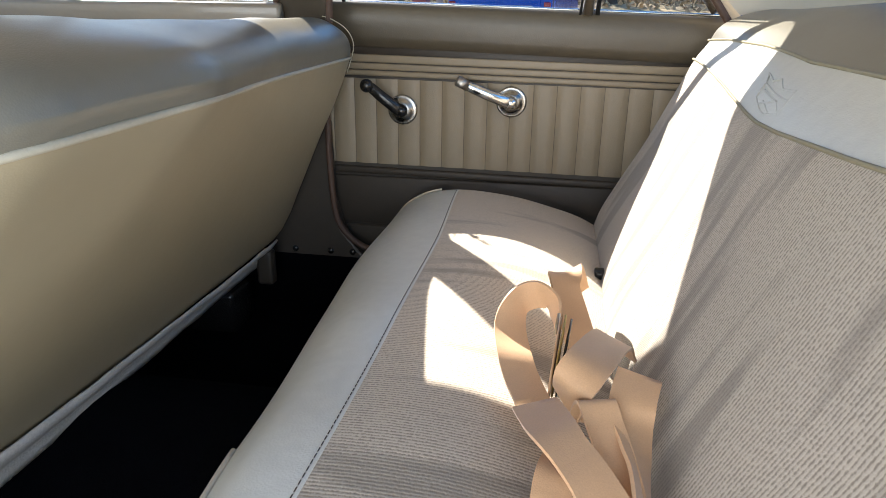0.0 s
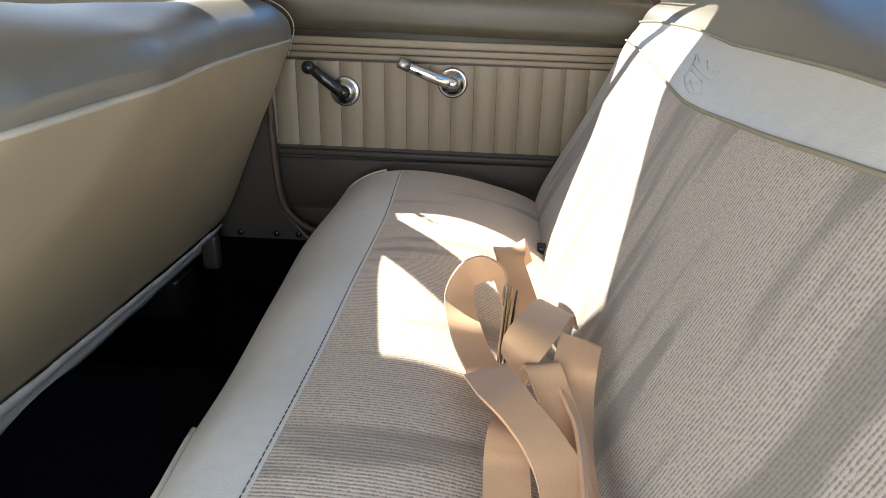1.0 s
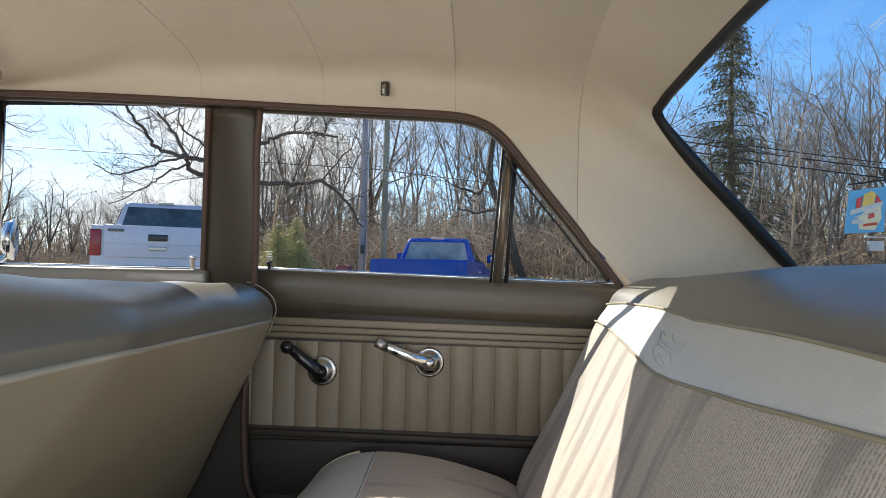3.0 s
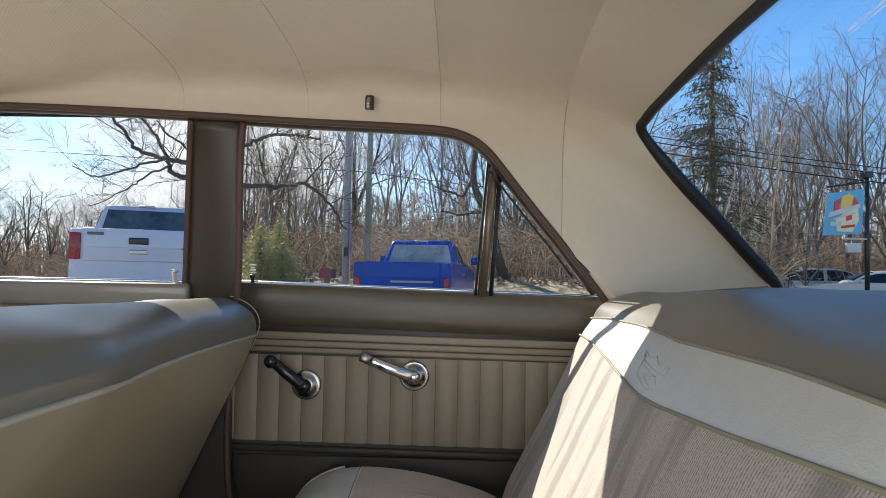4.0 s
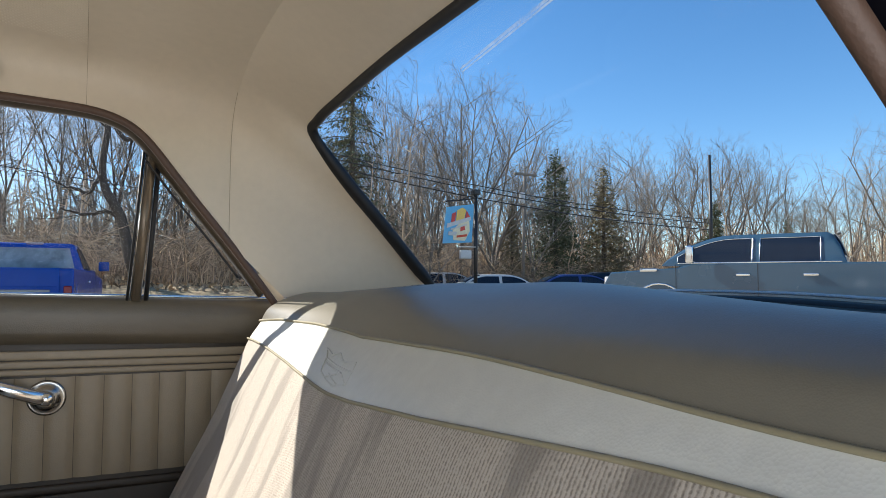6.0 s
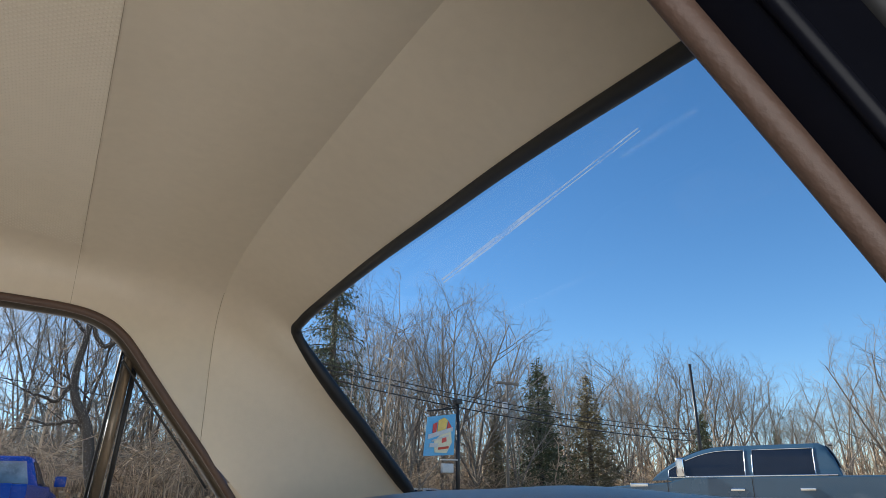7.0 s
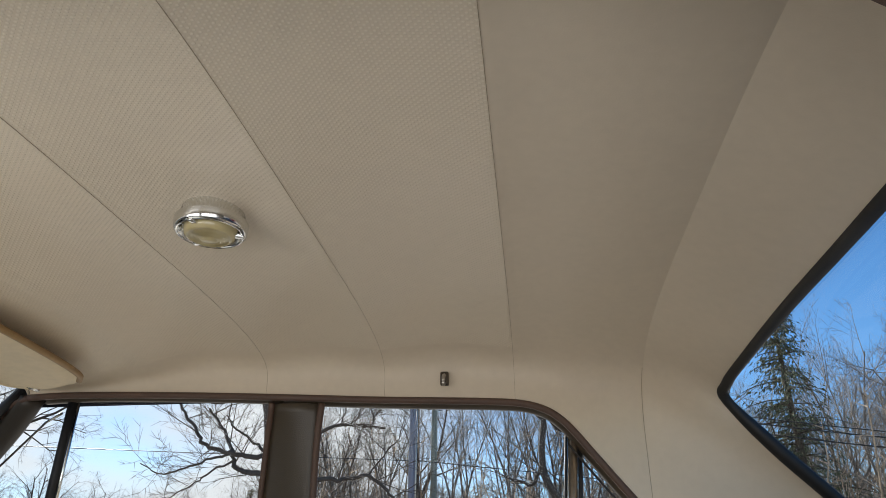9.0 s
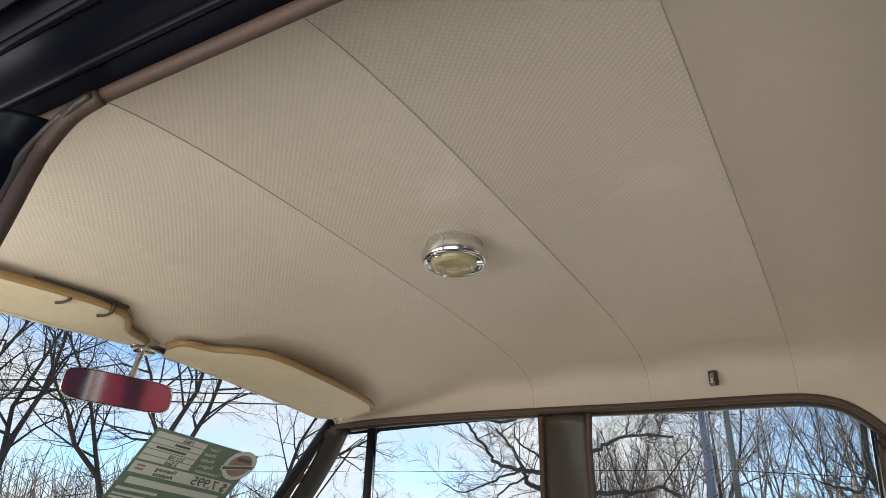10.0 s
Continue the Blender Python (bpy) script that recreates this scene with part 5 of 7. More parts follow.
def frustum(name, lo, hi, mat, m, bevel=0.05):
    """A cabin: two rectangles (x0, x1, half width, z) joined."""
    bm = bmesh.new()
    ring = []
    for x0, x1, w, z in (lo, hi):
        ring.append([bm.verts.new(q) for q in ((x0, -w, z), (x1, -w, z), (x1, w, z), (x0, w, z))])
    bm.faces.new(ring[0][::-1])
    bm.faces.new(ring[1])
    for k in range(4):
        bm.faces.new((ring[0][k], ring[0][(k + 1) % 4], ring[1][(k + 1) % 4], ring[1][k]))
    bmesh.ops.recalc_face_normals(bm, faces=bm.faces[:])
    bmesh.ops.bevel(bm, geom=bm.edges[:], offset=bevel, segments=3, affect="EDGES", profile=0.6)
    bm.transform(m)
    me = bpy.data.meshes.new(name)
    bm.to_mesh(me)
    bm.free()
    smooth_all(me)
    me.materials.append(mat)
    return me


def slab(name, quad, mat, m, th=0.012):
    """A thin panel over four corners, proud by its thickness."""
    a, b, c, d = [Vector(q) for q in quad]
    nrm = (b - a).cross(d - a).normalized() * th
    vs = [m @ q for q in (a - nrm, b - nrm, c - nrm, d - nrm, a + nrm, b + nrm, c + nrm, d + nrm)]
    return mesh_of(name, vs, [(0, 3, 2, 1), (4, 5, 6, 7), (0, 1, 5, 4), (1, 2, 6, 5), (2, 3, 7, 6), (3, 0, 4, 7)], mat, False)


def cab_z(c, u):
    """Roof line of a cabin at u, from its rear (0) to its front (1)."""
    a, b = min(1.0, u / c["ur"]), min(1.0, (1 - u) / c["uf"])
    return lerp(c["z0"], c["z1"], (math.sin(math.pi / 2 * a) * math.sin(math.pi / 2 * b)) ** 0.8)


def cab_half(c, z):
    return lerp(c["w0"], c["w1"], ((z - c["z0"]) / (c["z1"] - c["z0"])) ** 1.3)


def cab_shell(name, c, mat, m):
    """A rounded cabin from its roof line, narrowing to the roof."""
    rows_ = []
    for i in range(31):
        u = i / 30
        x, z = lerp(c["x0"], c["x1"], u), cab_z(c, u)
        side = [(cab_half(c, lerp(c["z0"], z, j / 4)), lerp(c["z0"], z, j / 4)) for j in range(5)]
        top = side[-1][0]
        row = [Vector((x, -y, zz)) for y, zz in side] + [Vector((x, top * v, z + 0.035 * (1 - v * v))) for v in (-0.9, -0.6, -0.2, 0.2, 0.6, 0.9)] + [Vector((x, y, zz)) for y, zz in side[::-1]]
        rows_.append([m @ p for p in row])
    return grid_mesh(name, rows_, mat)


def cab_side_glass(c, ua, ub, sg, m, top=0.075):
    rows_ = []
    for k in range(5):
        row = []
        for i in range(9):
            u = lerp(ua, ub, i / 8)
            z = lerp(c["z0"] + 0.05, max(c["z0"] + 0.055, cab_z(c, u) - top), k / 4)
            row.append(m @ Vector((lerp(c["x0"], c["x1"], u), sg * (cab_half(c, z) + 0.012), z)))
        rows_.append(row)
    return rows_


def cab_end_glass(name, c, ua, ub, mat, m):
    rows_ = []
    for i in range(7):
        u = lerp(ua, ub, i / 6)
        z = cab_z(c, u)
        rows_.append([m @ Vector((lerp(c["x0"], c["x1"], u) + (0.012 if ua > 0.5 else -0.012), cab_half(c, z) * v * 0.93, z + 0.035 * (1 - v * v) + 0.012)) for v in (-1, -0.6, -0.2, 0.2, 0.6, 1)])
    return thick(grid_mesh(name, rows_, mat), 0.01)


def arch_profile(length, z0, z1, wheels, r, extra):
    """Side outline of a body from the rear along the bottom with wheel arches, then extra points back."""
    pts = [(0.0, z0)]
    for wx in wheels:
        pts += [(wx + r * math.cos(math.pi * (1 - k / 8)), max(z0, r * 0.35 + r * math.sin(math.pi * (1 - k / 8)))) for k in range(9)]
    pts.append((length, z0))
    return pts + extra


def pickup(name, at, fwd, col, label, bed, cab, length, w, rail, roof, hoodz, wheel_r, details):
    """A pickup: x runs from the tailgate to the nose."""
    yaw = math.degrees(math.atan2(fwd[1], fwd[0]))
    m = pose(at[0], at[1], -0.02, 0, 0, yaw)
    t = thing(name, (at[0], at[1], -0.02), label, "pickup truck")
    paint = car_paint(name + "_paint", col, 0.25, details.get("coat", 0.12), details.get("spec", 0.5))
    base = wheel_r * 0.95
    prof = arch_profile(length, base, rail, (length * 0.22, length * 0.82), wheel_r * 1.15, [(length, hoodz - 0.28), (length - 0.12, hoodz - 0.08), (bed + cab + 0.25, hoodz), (bed + cab - 0.05, rail + 0.02), (0.0, rail)])
    part("body", prism("body", prof, -w / 2, w / 2, paint, 0.03, m), t, "painted body")
    part("bed_floor", box("bed_floor", 0.06, bed - 0.05, -w / 2 + 0.07, w / 2 - 0.07, rail - 0.02, rail + 0.004, M_BLACK, 0, 1, m), t, "dark load bed")
    lo = (bed + 0.02, bed + cab + 0.25, w / 2 - 0.08, rail - 0.02)
    hi = (bed + 0.16, bed + cab - 0.55, w / 2 - 0.27, roof)
    if details.get("crew"):
        c = {"x0": bed + 0.02, "x1": bed + cab + 0.55, "z0": rail - 0.03, "z1": roof - 0.035, "w0": w / 2 - 0.03, "w1": w / 2 - 0.24, "ur": 0.10, "uf": 0.42}
        part("cab", cab_shell("cab", c, paint, m), t, "rounded painted cab")
        part("rear_window", cab_end_glass("rear_window", c, 0.012, 0.07, M_AUTOGLASS, m), t, "dark rear window")
        part("windscreen", cab_end_glass("windscreen", c, 0.66, 0.97, M_AUTOGLASS, m), t, "dark windscreen")
        for sg in (1, -1):
            for ua, ub in ((0.13, 0.44), (0.48, 0.90)):
                g = cab_side_glass(c, ua, ub, sg, m)
                part("side_window", grid_mesh("side_window", g, M_AUTOGLASS), t, "dark side window")
                part("window_trim", tube("window_trim", g[0] + [r[-1] for r in g[1:]] + g[-1][::-1][1:] + [r[0] for r in g[::-1][1:-1]], 0.010, M_CHROME, 6, True), t, "thin bright window surround")
                part("door_handle", box("door_handle", lerp(c["x0"], c["x1"], ua) + 0.03, lerp(c["x0"], c["x1"], ua) + 0.26, sg * w / 2 - 0.02, sg * w / 2 + 0.04, rail - 0.22, rail - 0.175, M_CHROME, 0.012, 2, m), t, "chrome door handle")
                part("door_seam", box("door_seam", lerp(c["x0"], c["x1"], ub) + 0.02, lerp(c["x0"], c["x1"], ub) + 0.03, sg * w / 2 - 0.004, sg * w / 2 + 0.003, base + 0.1, rail, M_BLACK, 0, 1, m), t)
            part("hood_vent", box("hood_vent", bed + cab + 0.62, bed + cab + 0.95, sg * (w / 2 - 0.10) - 0.01, sg * (w / 2 - 0.10) + 0.11, hoodz - 0.07, hoodz - 0.01, M_CHROME, 0.012, 2, m), t, "chrome vent badge")
            part("wheel_arch_trim", tube("wheel_arch_trim", [m @ Vector((length * 0.82 + 0.50 * math.cos(math.pi * k / 12), sg * (w / 2 + 0.012), 0.50 + 0.50 * math.sin(math.pi * k / 12))) for k in range(13)], 0.025, M_CHROME, 6), t, "bright wheel arch trim")
    else:
        part("cab", frustum("cab", lo, hi, paint, m, 0.10), t, "painted cab")
    zl, zh = rail + 0.05, roof - 0.10

    def at_z(z):
        k = (z - lo[3]) / (hi[3] - lo[3])
        return [lerp(a, b, k) for a, b in zip(lo, hi)]
    a, b = at_z(zl), at_z(zh)
    crew = details.get("crew")
    if not crew:
        part("rear_window", slab("rear_window", [(a[0], -a[2] + 0.13, zl), (a[0], a[2] - 0.13, zl), (b[0], b[2] - 0.10, zh), (b[0], -b[2] + 0.10, zh)], details.get("glass", M_AUTOGLASS), m), t, "rear window")
        part("windscreen", slab("windscreen", [(a[1], -a[2] + 0.08, zl), (a[1], a[2] - 0.08, zl), (b[1], b[2] - 0.08, zh), (b[1], -b[2] + 0.08, zh)], M_AUTOGLASS, m), t, "dark windscreen")
    for sg in (1, -1):
        if not crew:
            f0, f1 = 0.10, 0.86
            part("side_window", slab("side_window", [(lerp(a[0], a[1], f0), sg * a[2], zl), (lerp(a[0], a[1], f1), sg * a[2], zl), (lerp(b[0], b[1], f1), sg * b[2], zh), (lerp(b[0], b[1], f0), sg * b[2], zh)], M_AUTOGLASS, m), t, "dark side window")
            part("door_handle", box("door_handle", lerp(a[0], a[1], f0) + 0.02, lerp(a[0], a[1], f0) + 0.22, sg * w / 2 - 0.02, sg * w / 2 + 0.035, rail - 0.22, rail - 0.18, M_CHROME, 0.01, 2, m), t, "chrome door handle")
            part("door_seam", box("door_seam", lerp(a[0], a[1], f1) + 0.05, lerp(a[0], a[1], f1) + 0.062, sg * w / 2 - 0.004, sg * w / 2 + 0.003, base + 0.1, rail, M_BLACK, 0, 1, m), t)
        part("belt_strip", box("belt_strip", bed + 0.1, bed + cab, sg * (w / 2 - 0.03) - 0.02, sg * (w / 2 - 0.03) + 0.02, rail + 0.01, rail + 0.035, M_CHROME if details.get("crew") else M_BLACK, 0.004, 1, m), t, "belt line strip")
        part("tail_light", box("tail_light", -0.03, 0.10, sg * (w / 2 - 0.08) - details.get("tlw", 0.085), sg * (w / 2 - 0.08) + details.get("tlw", 0.085), details["tl"][0], details["tl"][1], M_LIGHTR, 0.02, 2, m), t, "red tail light")
        part("headlight", box("headlight", length - 0.14, length + 0.015, sg * (w / 2 - 0.16) - 0.12, sg * (w / 2 - 0.16) + 0.14, hoodz - 0.36, hoodz - 0.16, M_LIGHTW, 0.03, 2, m), t, "clear headlight")
        mir = part("door_mirror", box("door_mirror", bed + cab - 0.10, bed + cab + 0.04, sg * (w / 2 + 0.16) - 0.10, sg * (w / 2 + 0.16) + 0.10, rail + 0.02, rail + details.get("mir", 0.22), paint if not details.get("crew") else M_CHROME, 0.03, 2, m), t, "door mirror")
        for wx in (length * 0.22, length * 0.82):
            c = m @ Vector((wx, sg * (w / 2 - 0.13), wheel_r))
            add_wheel(t, c, wheel_r, 0.24, yaw)
    part("tailgate", box("tailgate", -0.035, 0.02, -w / 2 + 0.20, w / 2 - 0.20, rail - 0.52, rail + 0.01, paint, 0.015, 2, m), t, "painted tailgate")
    part("tailgate_crease", box("tailgate_crease", -0.042, -0.02, -w / 2 + 0.24, w / 2 - 0.24, rail - 0.30, rail - 0.285, paint, 0.004, 1, m), t)
    part("rear_bumper", box("rear_bumper", -0.16, 0.02, -w / 2 + 0.03, w / 2 - 0.03, base + 0.05, base + 0.26, details["bumper"], 0.03, 2, m), t, "rear bumper")
    part("number_plate", box("number_plate", -0.175, -0.155, -0.15, 0.15, base + 0.09, base + 0.22, M_PLATE, 0.004, 1, m), t, "plain white plate")
    part("grille", box("grille", length - 0.05, length + 0.01, -w / 2 + 0.32, w / 2 - 0.32, hoodz - 0.5, hoodz - 0.14, M_BLACK, 0.02, 2, m), t, "dark grille")
    for extra in details.get("tail", ()):
        nm, y0, y1, z0, z1, mt, lb = extra
        part(nm, box(nm, -0.060, -0.03, y0, y1, rail + z0, rail + z1, mt, 0.012, 2, m), t, lb)
    part("brake_lamp", box("brake_lamp", hi[0] - 0.02, hi[0] + 0.05, -0.14, 0.14, roof - 0.035, roof + 0.012, M_STEEL, 0.01, 1, m), t, "high brake lamp")
    return t


M_SIGNS = surface("grey_strip", (0.30, 0.30, 0.29), 0.4, 0.1)
M_ORANGE = surface("orange_mark", (0.55, 0.07, 0.03), 0.6, 0.1)
pickup("white_pickup", (-5.26, 10.3), (-0.38, 0.925), (0.46, 0.48, 0.58), "white work pickup parked tail first on the lot", 2.05, 1.55, 5.7, 2.03, 1.62, 2.21, 1.52, 0.40,
       {"tl": (1.12, 1.55), "glass": M_MIDGLASS, "bumper": M_BLACK, "tail": [("tailgate_handle", -0.15, 0.15, -0.24, -0.13, M_BLACK, "black tailgate handle"), ("tailgate_badge", -0.14, 0.14, -0.40, -0.33, M_STEEL, "plain oval badge"),
                                                       ("paint_mark", -0.735, -0.70, -0.40, -0.24, M_ORANGE, "orange paint mark"), ("paint_mark", -0.77, -0.665, -0.31, -0.28, M_ORANGE, "orange paint mark"), ("printed_bar", 0.52, 0.76, -0.10, -0.055, M_INK, "dark bar of print")]})
pickup("blue_pickup", (-1.07, 12.0), (0.10, 0.995), (0.0006, 0.055, 0.33), "bright blue older pickup parked with its tailgate this way", 2.1, 1.45, 5.3, 1.86, 1.20, 1.73, 1.15, 0.37,
       {"glass": M_PALEGLASS, "tl": (0.66, 0.92), "tlw": 0.06, "bumper": M_CHROME, "coat": 0.03, "spec": 0.2, "tail": [("tailgate_lettering", -0.6, 0.2, -0.38, -0.34, M_SIGNS, "grey bar of print")]})
pickup("grey_pickup", (13.05, 5.20), (-0.50, 0.866), (0.030, 0.072, 0.118), "large slate grey crew cab pickup parked side on", 1.75, 2.55, 5.95, 2.05, 1.36, 1.93, 1.30, 0.41,
       {"tl": (0.95, 1.32), "bumper": M_CHROME, "crew": True, "mir": 0.34, "coat": 0.6})


def saloon(name, at, fwd, col, label, length, w, height, belt, roof_f, roof_r, extra_paint=None):
    """A car: x from the tail to the nose; roof_f and roof_r are where the cabin starts and ends at the roof."""
    yaw = math.degrees(math.atan2(fwd[1], fwd[0]))
    m = pose(at[0], at[1], -0.02, 0, 0, yaw)
    t = thing(name, (at[0], at[1], -0.02), label, "car")
    paint = car_paint(name + "_paint", col)
    prof = arch_profile(length, 0.28, belt, (length * 0.2, length * 0.8), 0.36, [(length, 0.62), (length - 0.15, belt - 0.14), (roof_f + 0.75, belt), (roof_r - 0.6, belt + 0.01), (0.1, belt - 0.05), (0.0, belt - 0.25)])
    part("body", prism("body", prof, -w / 2, w / 2, paint, 0.05, m), t, "painted body")
    c = {"x0": roof_r - 0.75, "x1": roof_f + 0.85, "z0": belt - 0.02, "z1": height - 0.035, "w0": w / 2 - 0.05, "w1": w / 2 - 0.24, "ur": 0.34, "uf": 0.36}
    part("cabin", cab_shell("cabin", c, extra_paint or paint, m), t, "painted roof and pillars")
    part("rear_window", cab_end_glass("rear_window", c, 0.05, 0.26, M_AUTOGLASS, m), t, "dark rear window")
    part("windscreen", cab_end_glass("windscreen", c, 0.74, 0.96, M_AUTOGLASS, m), t, "dark windscreen")
    for sg in (1, -1):
        for ua, ub in ((0.10, 0.44), (0.48, 0.90)):
            part("side_window", grid_mesh("side_window", cab_side_glass(c, ua, ub, sg, m, 0.06), M_AUTOGLASS), t, "dark side window")
        for wx in (length * 0.2, length * 0.8):
            add_wheel(t, m @ Vector((wx, sg * (w / 2 - 0.12), 0.33)), 0.33, 0.2, yaw)
        part("headlight", box("headlight", length - 0.1, length + 0.01, sg * (w / 2 - 0.2) - 0.14, sg * (w / 2 - 0.2) + 0.14, belt - 0.32, belt - 0.18, M_LIGHTW, 0.02, 2, m), t)
        part("tail_light", box("tail_light", -0.01, 0.08, sg * (w / 2 - 0.2) - 0.14, sg * (w / 2 - 0.2) + 0.14, belt - 0.26, belt - 0.12, M_LIGHTR, 0.02, 2, m), t)
        part("door_mirror", box("door_mirror", roof_f + 0.45, roof_f + 0.6, sg * (w / 2 + 0.08) - 0.07, sg * (w / 2 + 0.08) + 0.07, belt + 0.02, belt + 0.14, paint, 0.02, 2, m), t)
    part("bumper", box("bumper", length - 0.08, length + 0.08, -w / 2 + 0.05, w / 2 - 0.05, 0.35, 0.5, M_CHROME, 0.02, 2, m), t)
    part("bumper", box("bumper", -0.08, 0.08, -w / 2 + 0.05, w / 2 - 0.05, 0.35, 0.5, M_CHROME, 0.02, 2, m), t)
    return t


saloon("white_coupe", (17.6, 23.2), (-0.96, 0.28), (0.70, 0.70, 0.68), "long white vintage coupe with a pale vinyl roof", 5.6, 1.95, 1.42, 0.97, 3.1, 1.75)
saloon("blue_saloon", (20.9, 22.6), (-0.95, 0.30), (0.02, 0.05, 0.20), "dark blue saloon car parked in the row", 4.6, 1.8, 1.45, 0.95, 2.9, 1.3)
saloon("black_suv", (23.4, 23.4), (-0.95, 0.30), (0.012, 0.012, 0.014), "black car with dark glass parked in the row", 4.6, 1.85, 1.60, 1.02, 2.9, 1.0)
saloon("white_suv", (18.0, 30.0), (-0.96, 0.28), (0.62, 0.63, 0.64), "white car parked behind the coupe", 4.6, 1.85, 1.62, 1.02, 2.9, 1.0)
van = saloon("red_van", (9.4, -0.1), (-1.0, 0.0), (0.10, 0.0015, 0.006), "crimson van standing close behind the car", 4.9, 1.9, 2.2, 1.75, 3.9, 0.7)
for ya, yb in ((-0.36, -0.335), (-0.31, -0.302), (-0.285, -0.25)):
    part("pale_strip", box("pale_strip", 4.46, 4.54, ya, yb, 0.9, 1.62, M_SIGNS, 0.006), van, "pale upright strip")
part("faded_panel", box("faded_panel", 4.47, 4.55, 0.10, 0.60, 0.9, 1.62, car_paint("faded_red_paint", (0.16, 0.02, 0.03)), 0.02), van, "faded red panel")
saloon("far_saloon", (-43.0, 70.0), (0.7, 0.7), (0.03, 0.12, 0.40), "small blue car parked far off beyond the field", 4.4, 1.8, 1.45, 0.95, 2.9, 1.3)

# ---- sign, poles, wires, letter box ----
M_SIGNB = surface("sky_blue_sign", (0.10, 0.42, 0.72), 0.4, 0.06, 1.5, 30)
M_SIGNY = surface("yellow_sign", (0.78, 0.55, 0.12), 0.4, 0.08)
M_SIGNC = surface("cream_sign", (0.75, 0.70, 0.50), 0.4, 0.08)
M_SIGNR = surface("red_sign", (0.60, 0.05, 0.04), 0.4, 0.08)
M_SIGNG = surface("silver_sign", (0.55, 0.58, 0.60), 0.4, 0.1)
M_POLEB = surface("black_pole", (0.02, 0.02, 0.022), 0.4, 0.2)
M_WOODP = surface("weathered_pole_wood", (0.22, 0.19, 0.16), 0.85, 0.25, 3, 60, 0.5, stretch=(6, 6, 0.5))
M_GREENP = surface("green_grey_pole", (0.20, 0.22, 0.18), 0.8, 0.25, 3, 60, 0.4, stretch=(6, 6, 0.5))
M_GREYP = surface("blue_grey_pole", (0.24, 0.27, 0.34), 0.5, 0.2, 2, 40, 0.1, stretch=(4, 4, 0.6))
sign_t = thing("roadside_sign", (13.3, 22.0, -0.02), "sky blue hanging sign with coloured shapes on black pole", "sign")
part("pole", tube("pole", [Vector((13.30, 22.0, -0.02)), Vector((13.30, 22.0, 4.42))], 0.075, M_POLEB, 14), sign_t, "black steel pole")
part("lamp", box("lamp", 13.17, 13.43, 21.85, 22.15, 4.42, 4.62, M_POLEB, 0.02), sign_t, "black lamp housing")
part("bracket", tube("bracket", spline([(13.3, 22.0, 4.30), (12.9, 22.0, 4.22), (12.3, 22.0, 4.14), (12.0, 22.0, 4.10)], 4), 0.03, M_POLEB, 8), sign_t, "black hanging bracket")
part("brace", tube("brace", [Vector((13.3, 22.0, 4.42)), Vector((12.5, 22.0, 4.16))], 0.018, M_POLEB, 6), sign_t)
SG = [(11.86, 2.50), (13.12, 2.58), (13.22, 4.06), (12.02, 3.88)]


def sgp(u, v):
    a = Vector((lerp(SG[0][0], SG[1][0], u), 0, lerp(SG[0][1], SG[1][1], u)))
    b = Vector((lerp(SG[3][0], SG[2][0], u), 0, lerp(SG[3][1], SG[2][1], u)))
    return a.lerp(b, v)


def sign_shape(name, poly, h, mat, label=""):
    return part(name, prism(name, [(sgp(u, v).x, sgp(u, v).z) for u, v in poly], 21.97 - h, 21.99 - h * 0.5, mat), sign_t, label)


sign_shape("board", [(0, 0), (1, 0), (1, 1), (0, 1)], -0.02, M_SIGNB, "sky blue sign board")
sign_shape("glow_patch", [(0.35, 0.08), (0.75, 0.05), (0.9, 0.3), (0.85, 0.6), (0.55, 0.55), (0.30, 0.35)], 0.004, M_SIGNC, "cream printed patch")
sign_shape("printed_shape", [(0.38, 0.58), (0.66, 0.60), (0.72, 0.86), (0.58, 0.94), (0.40, 0.88)], 0.010, M_SIGNY, "yellow printed shape")
sign_shape("printed_shape", [(0.22, 0.56), (0.34, 0.58), (0.36, 0.84), (0.22, 0.80)], 0.012, M_SIGNR, "red printed shape")
sign_shape("printed_shape", [(0.70, 0.62), (0.88, 0.66), (0.74, 0.84)], 0.012, M_SIGNR, "red printed shape")
sign_shape("printed_shape", [(0.56, 0.30), (0.72, 0.34), (0.70, 0.44), (0.56, 0.42)], 0.012, M_SIGNR, "red printed shape")
sign_shape("script_bar", [(0.08, 0.42), (0.9, 0.58), (0.9, 0.68), (0.08, 0.54)], 0.018, M_SIGNG, "silver script bar")
sign_shape("printed_bar", [(0.22, 0.35), (0.78, 0.46), (0.78, 0.50), (0.22, 0.39)], 0.018, M_PLATE, "white bar of print")
sign_shape("printed_shape", [(0.15, 0.22), (0.42, 0.20), (0.44, 0.30), (0.16, 0.32)], 0.018, M_SIGNG, "grey printed shape")
sign_shape("printed_bar", [(0.45, 0.14), (0.80, 0.16), (0.80, 0.22), (0.45, 0.20)], 0.018, M_ORANGE, "orange bar of print")
part("notice_box", box("notice_box", 12.62, 13.08, 21.92, 22.08, 1.95, 2.27, M_SIGNG, 0.02), sign_t, "grey notice box")
part("notice_shelf", box("notice_shelf", 12.60, 13.25, 21.9, 22.1, 2.38, 2.42, M_PLATE, 0.008), sign_t, "white shelf")

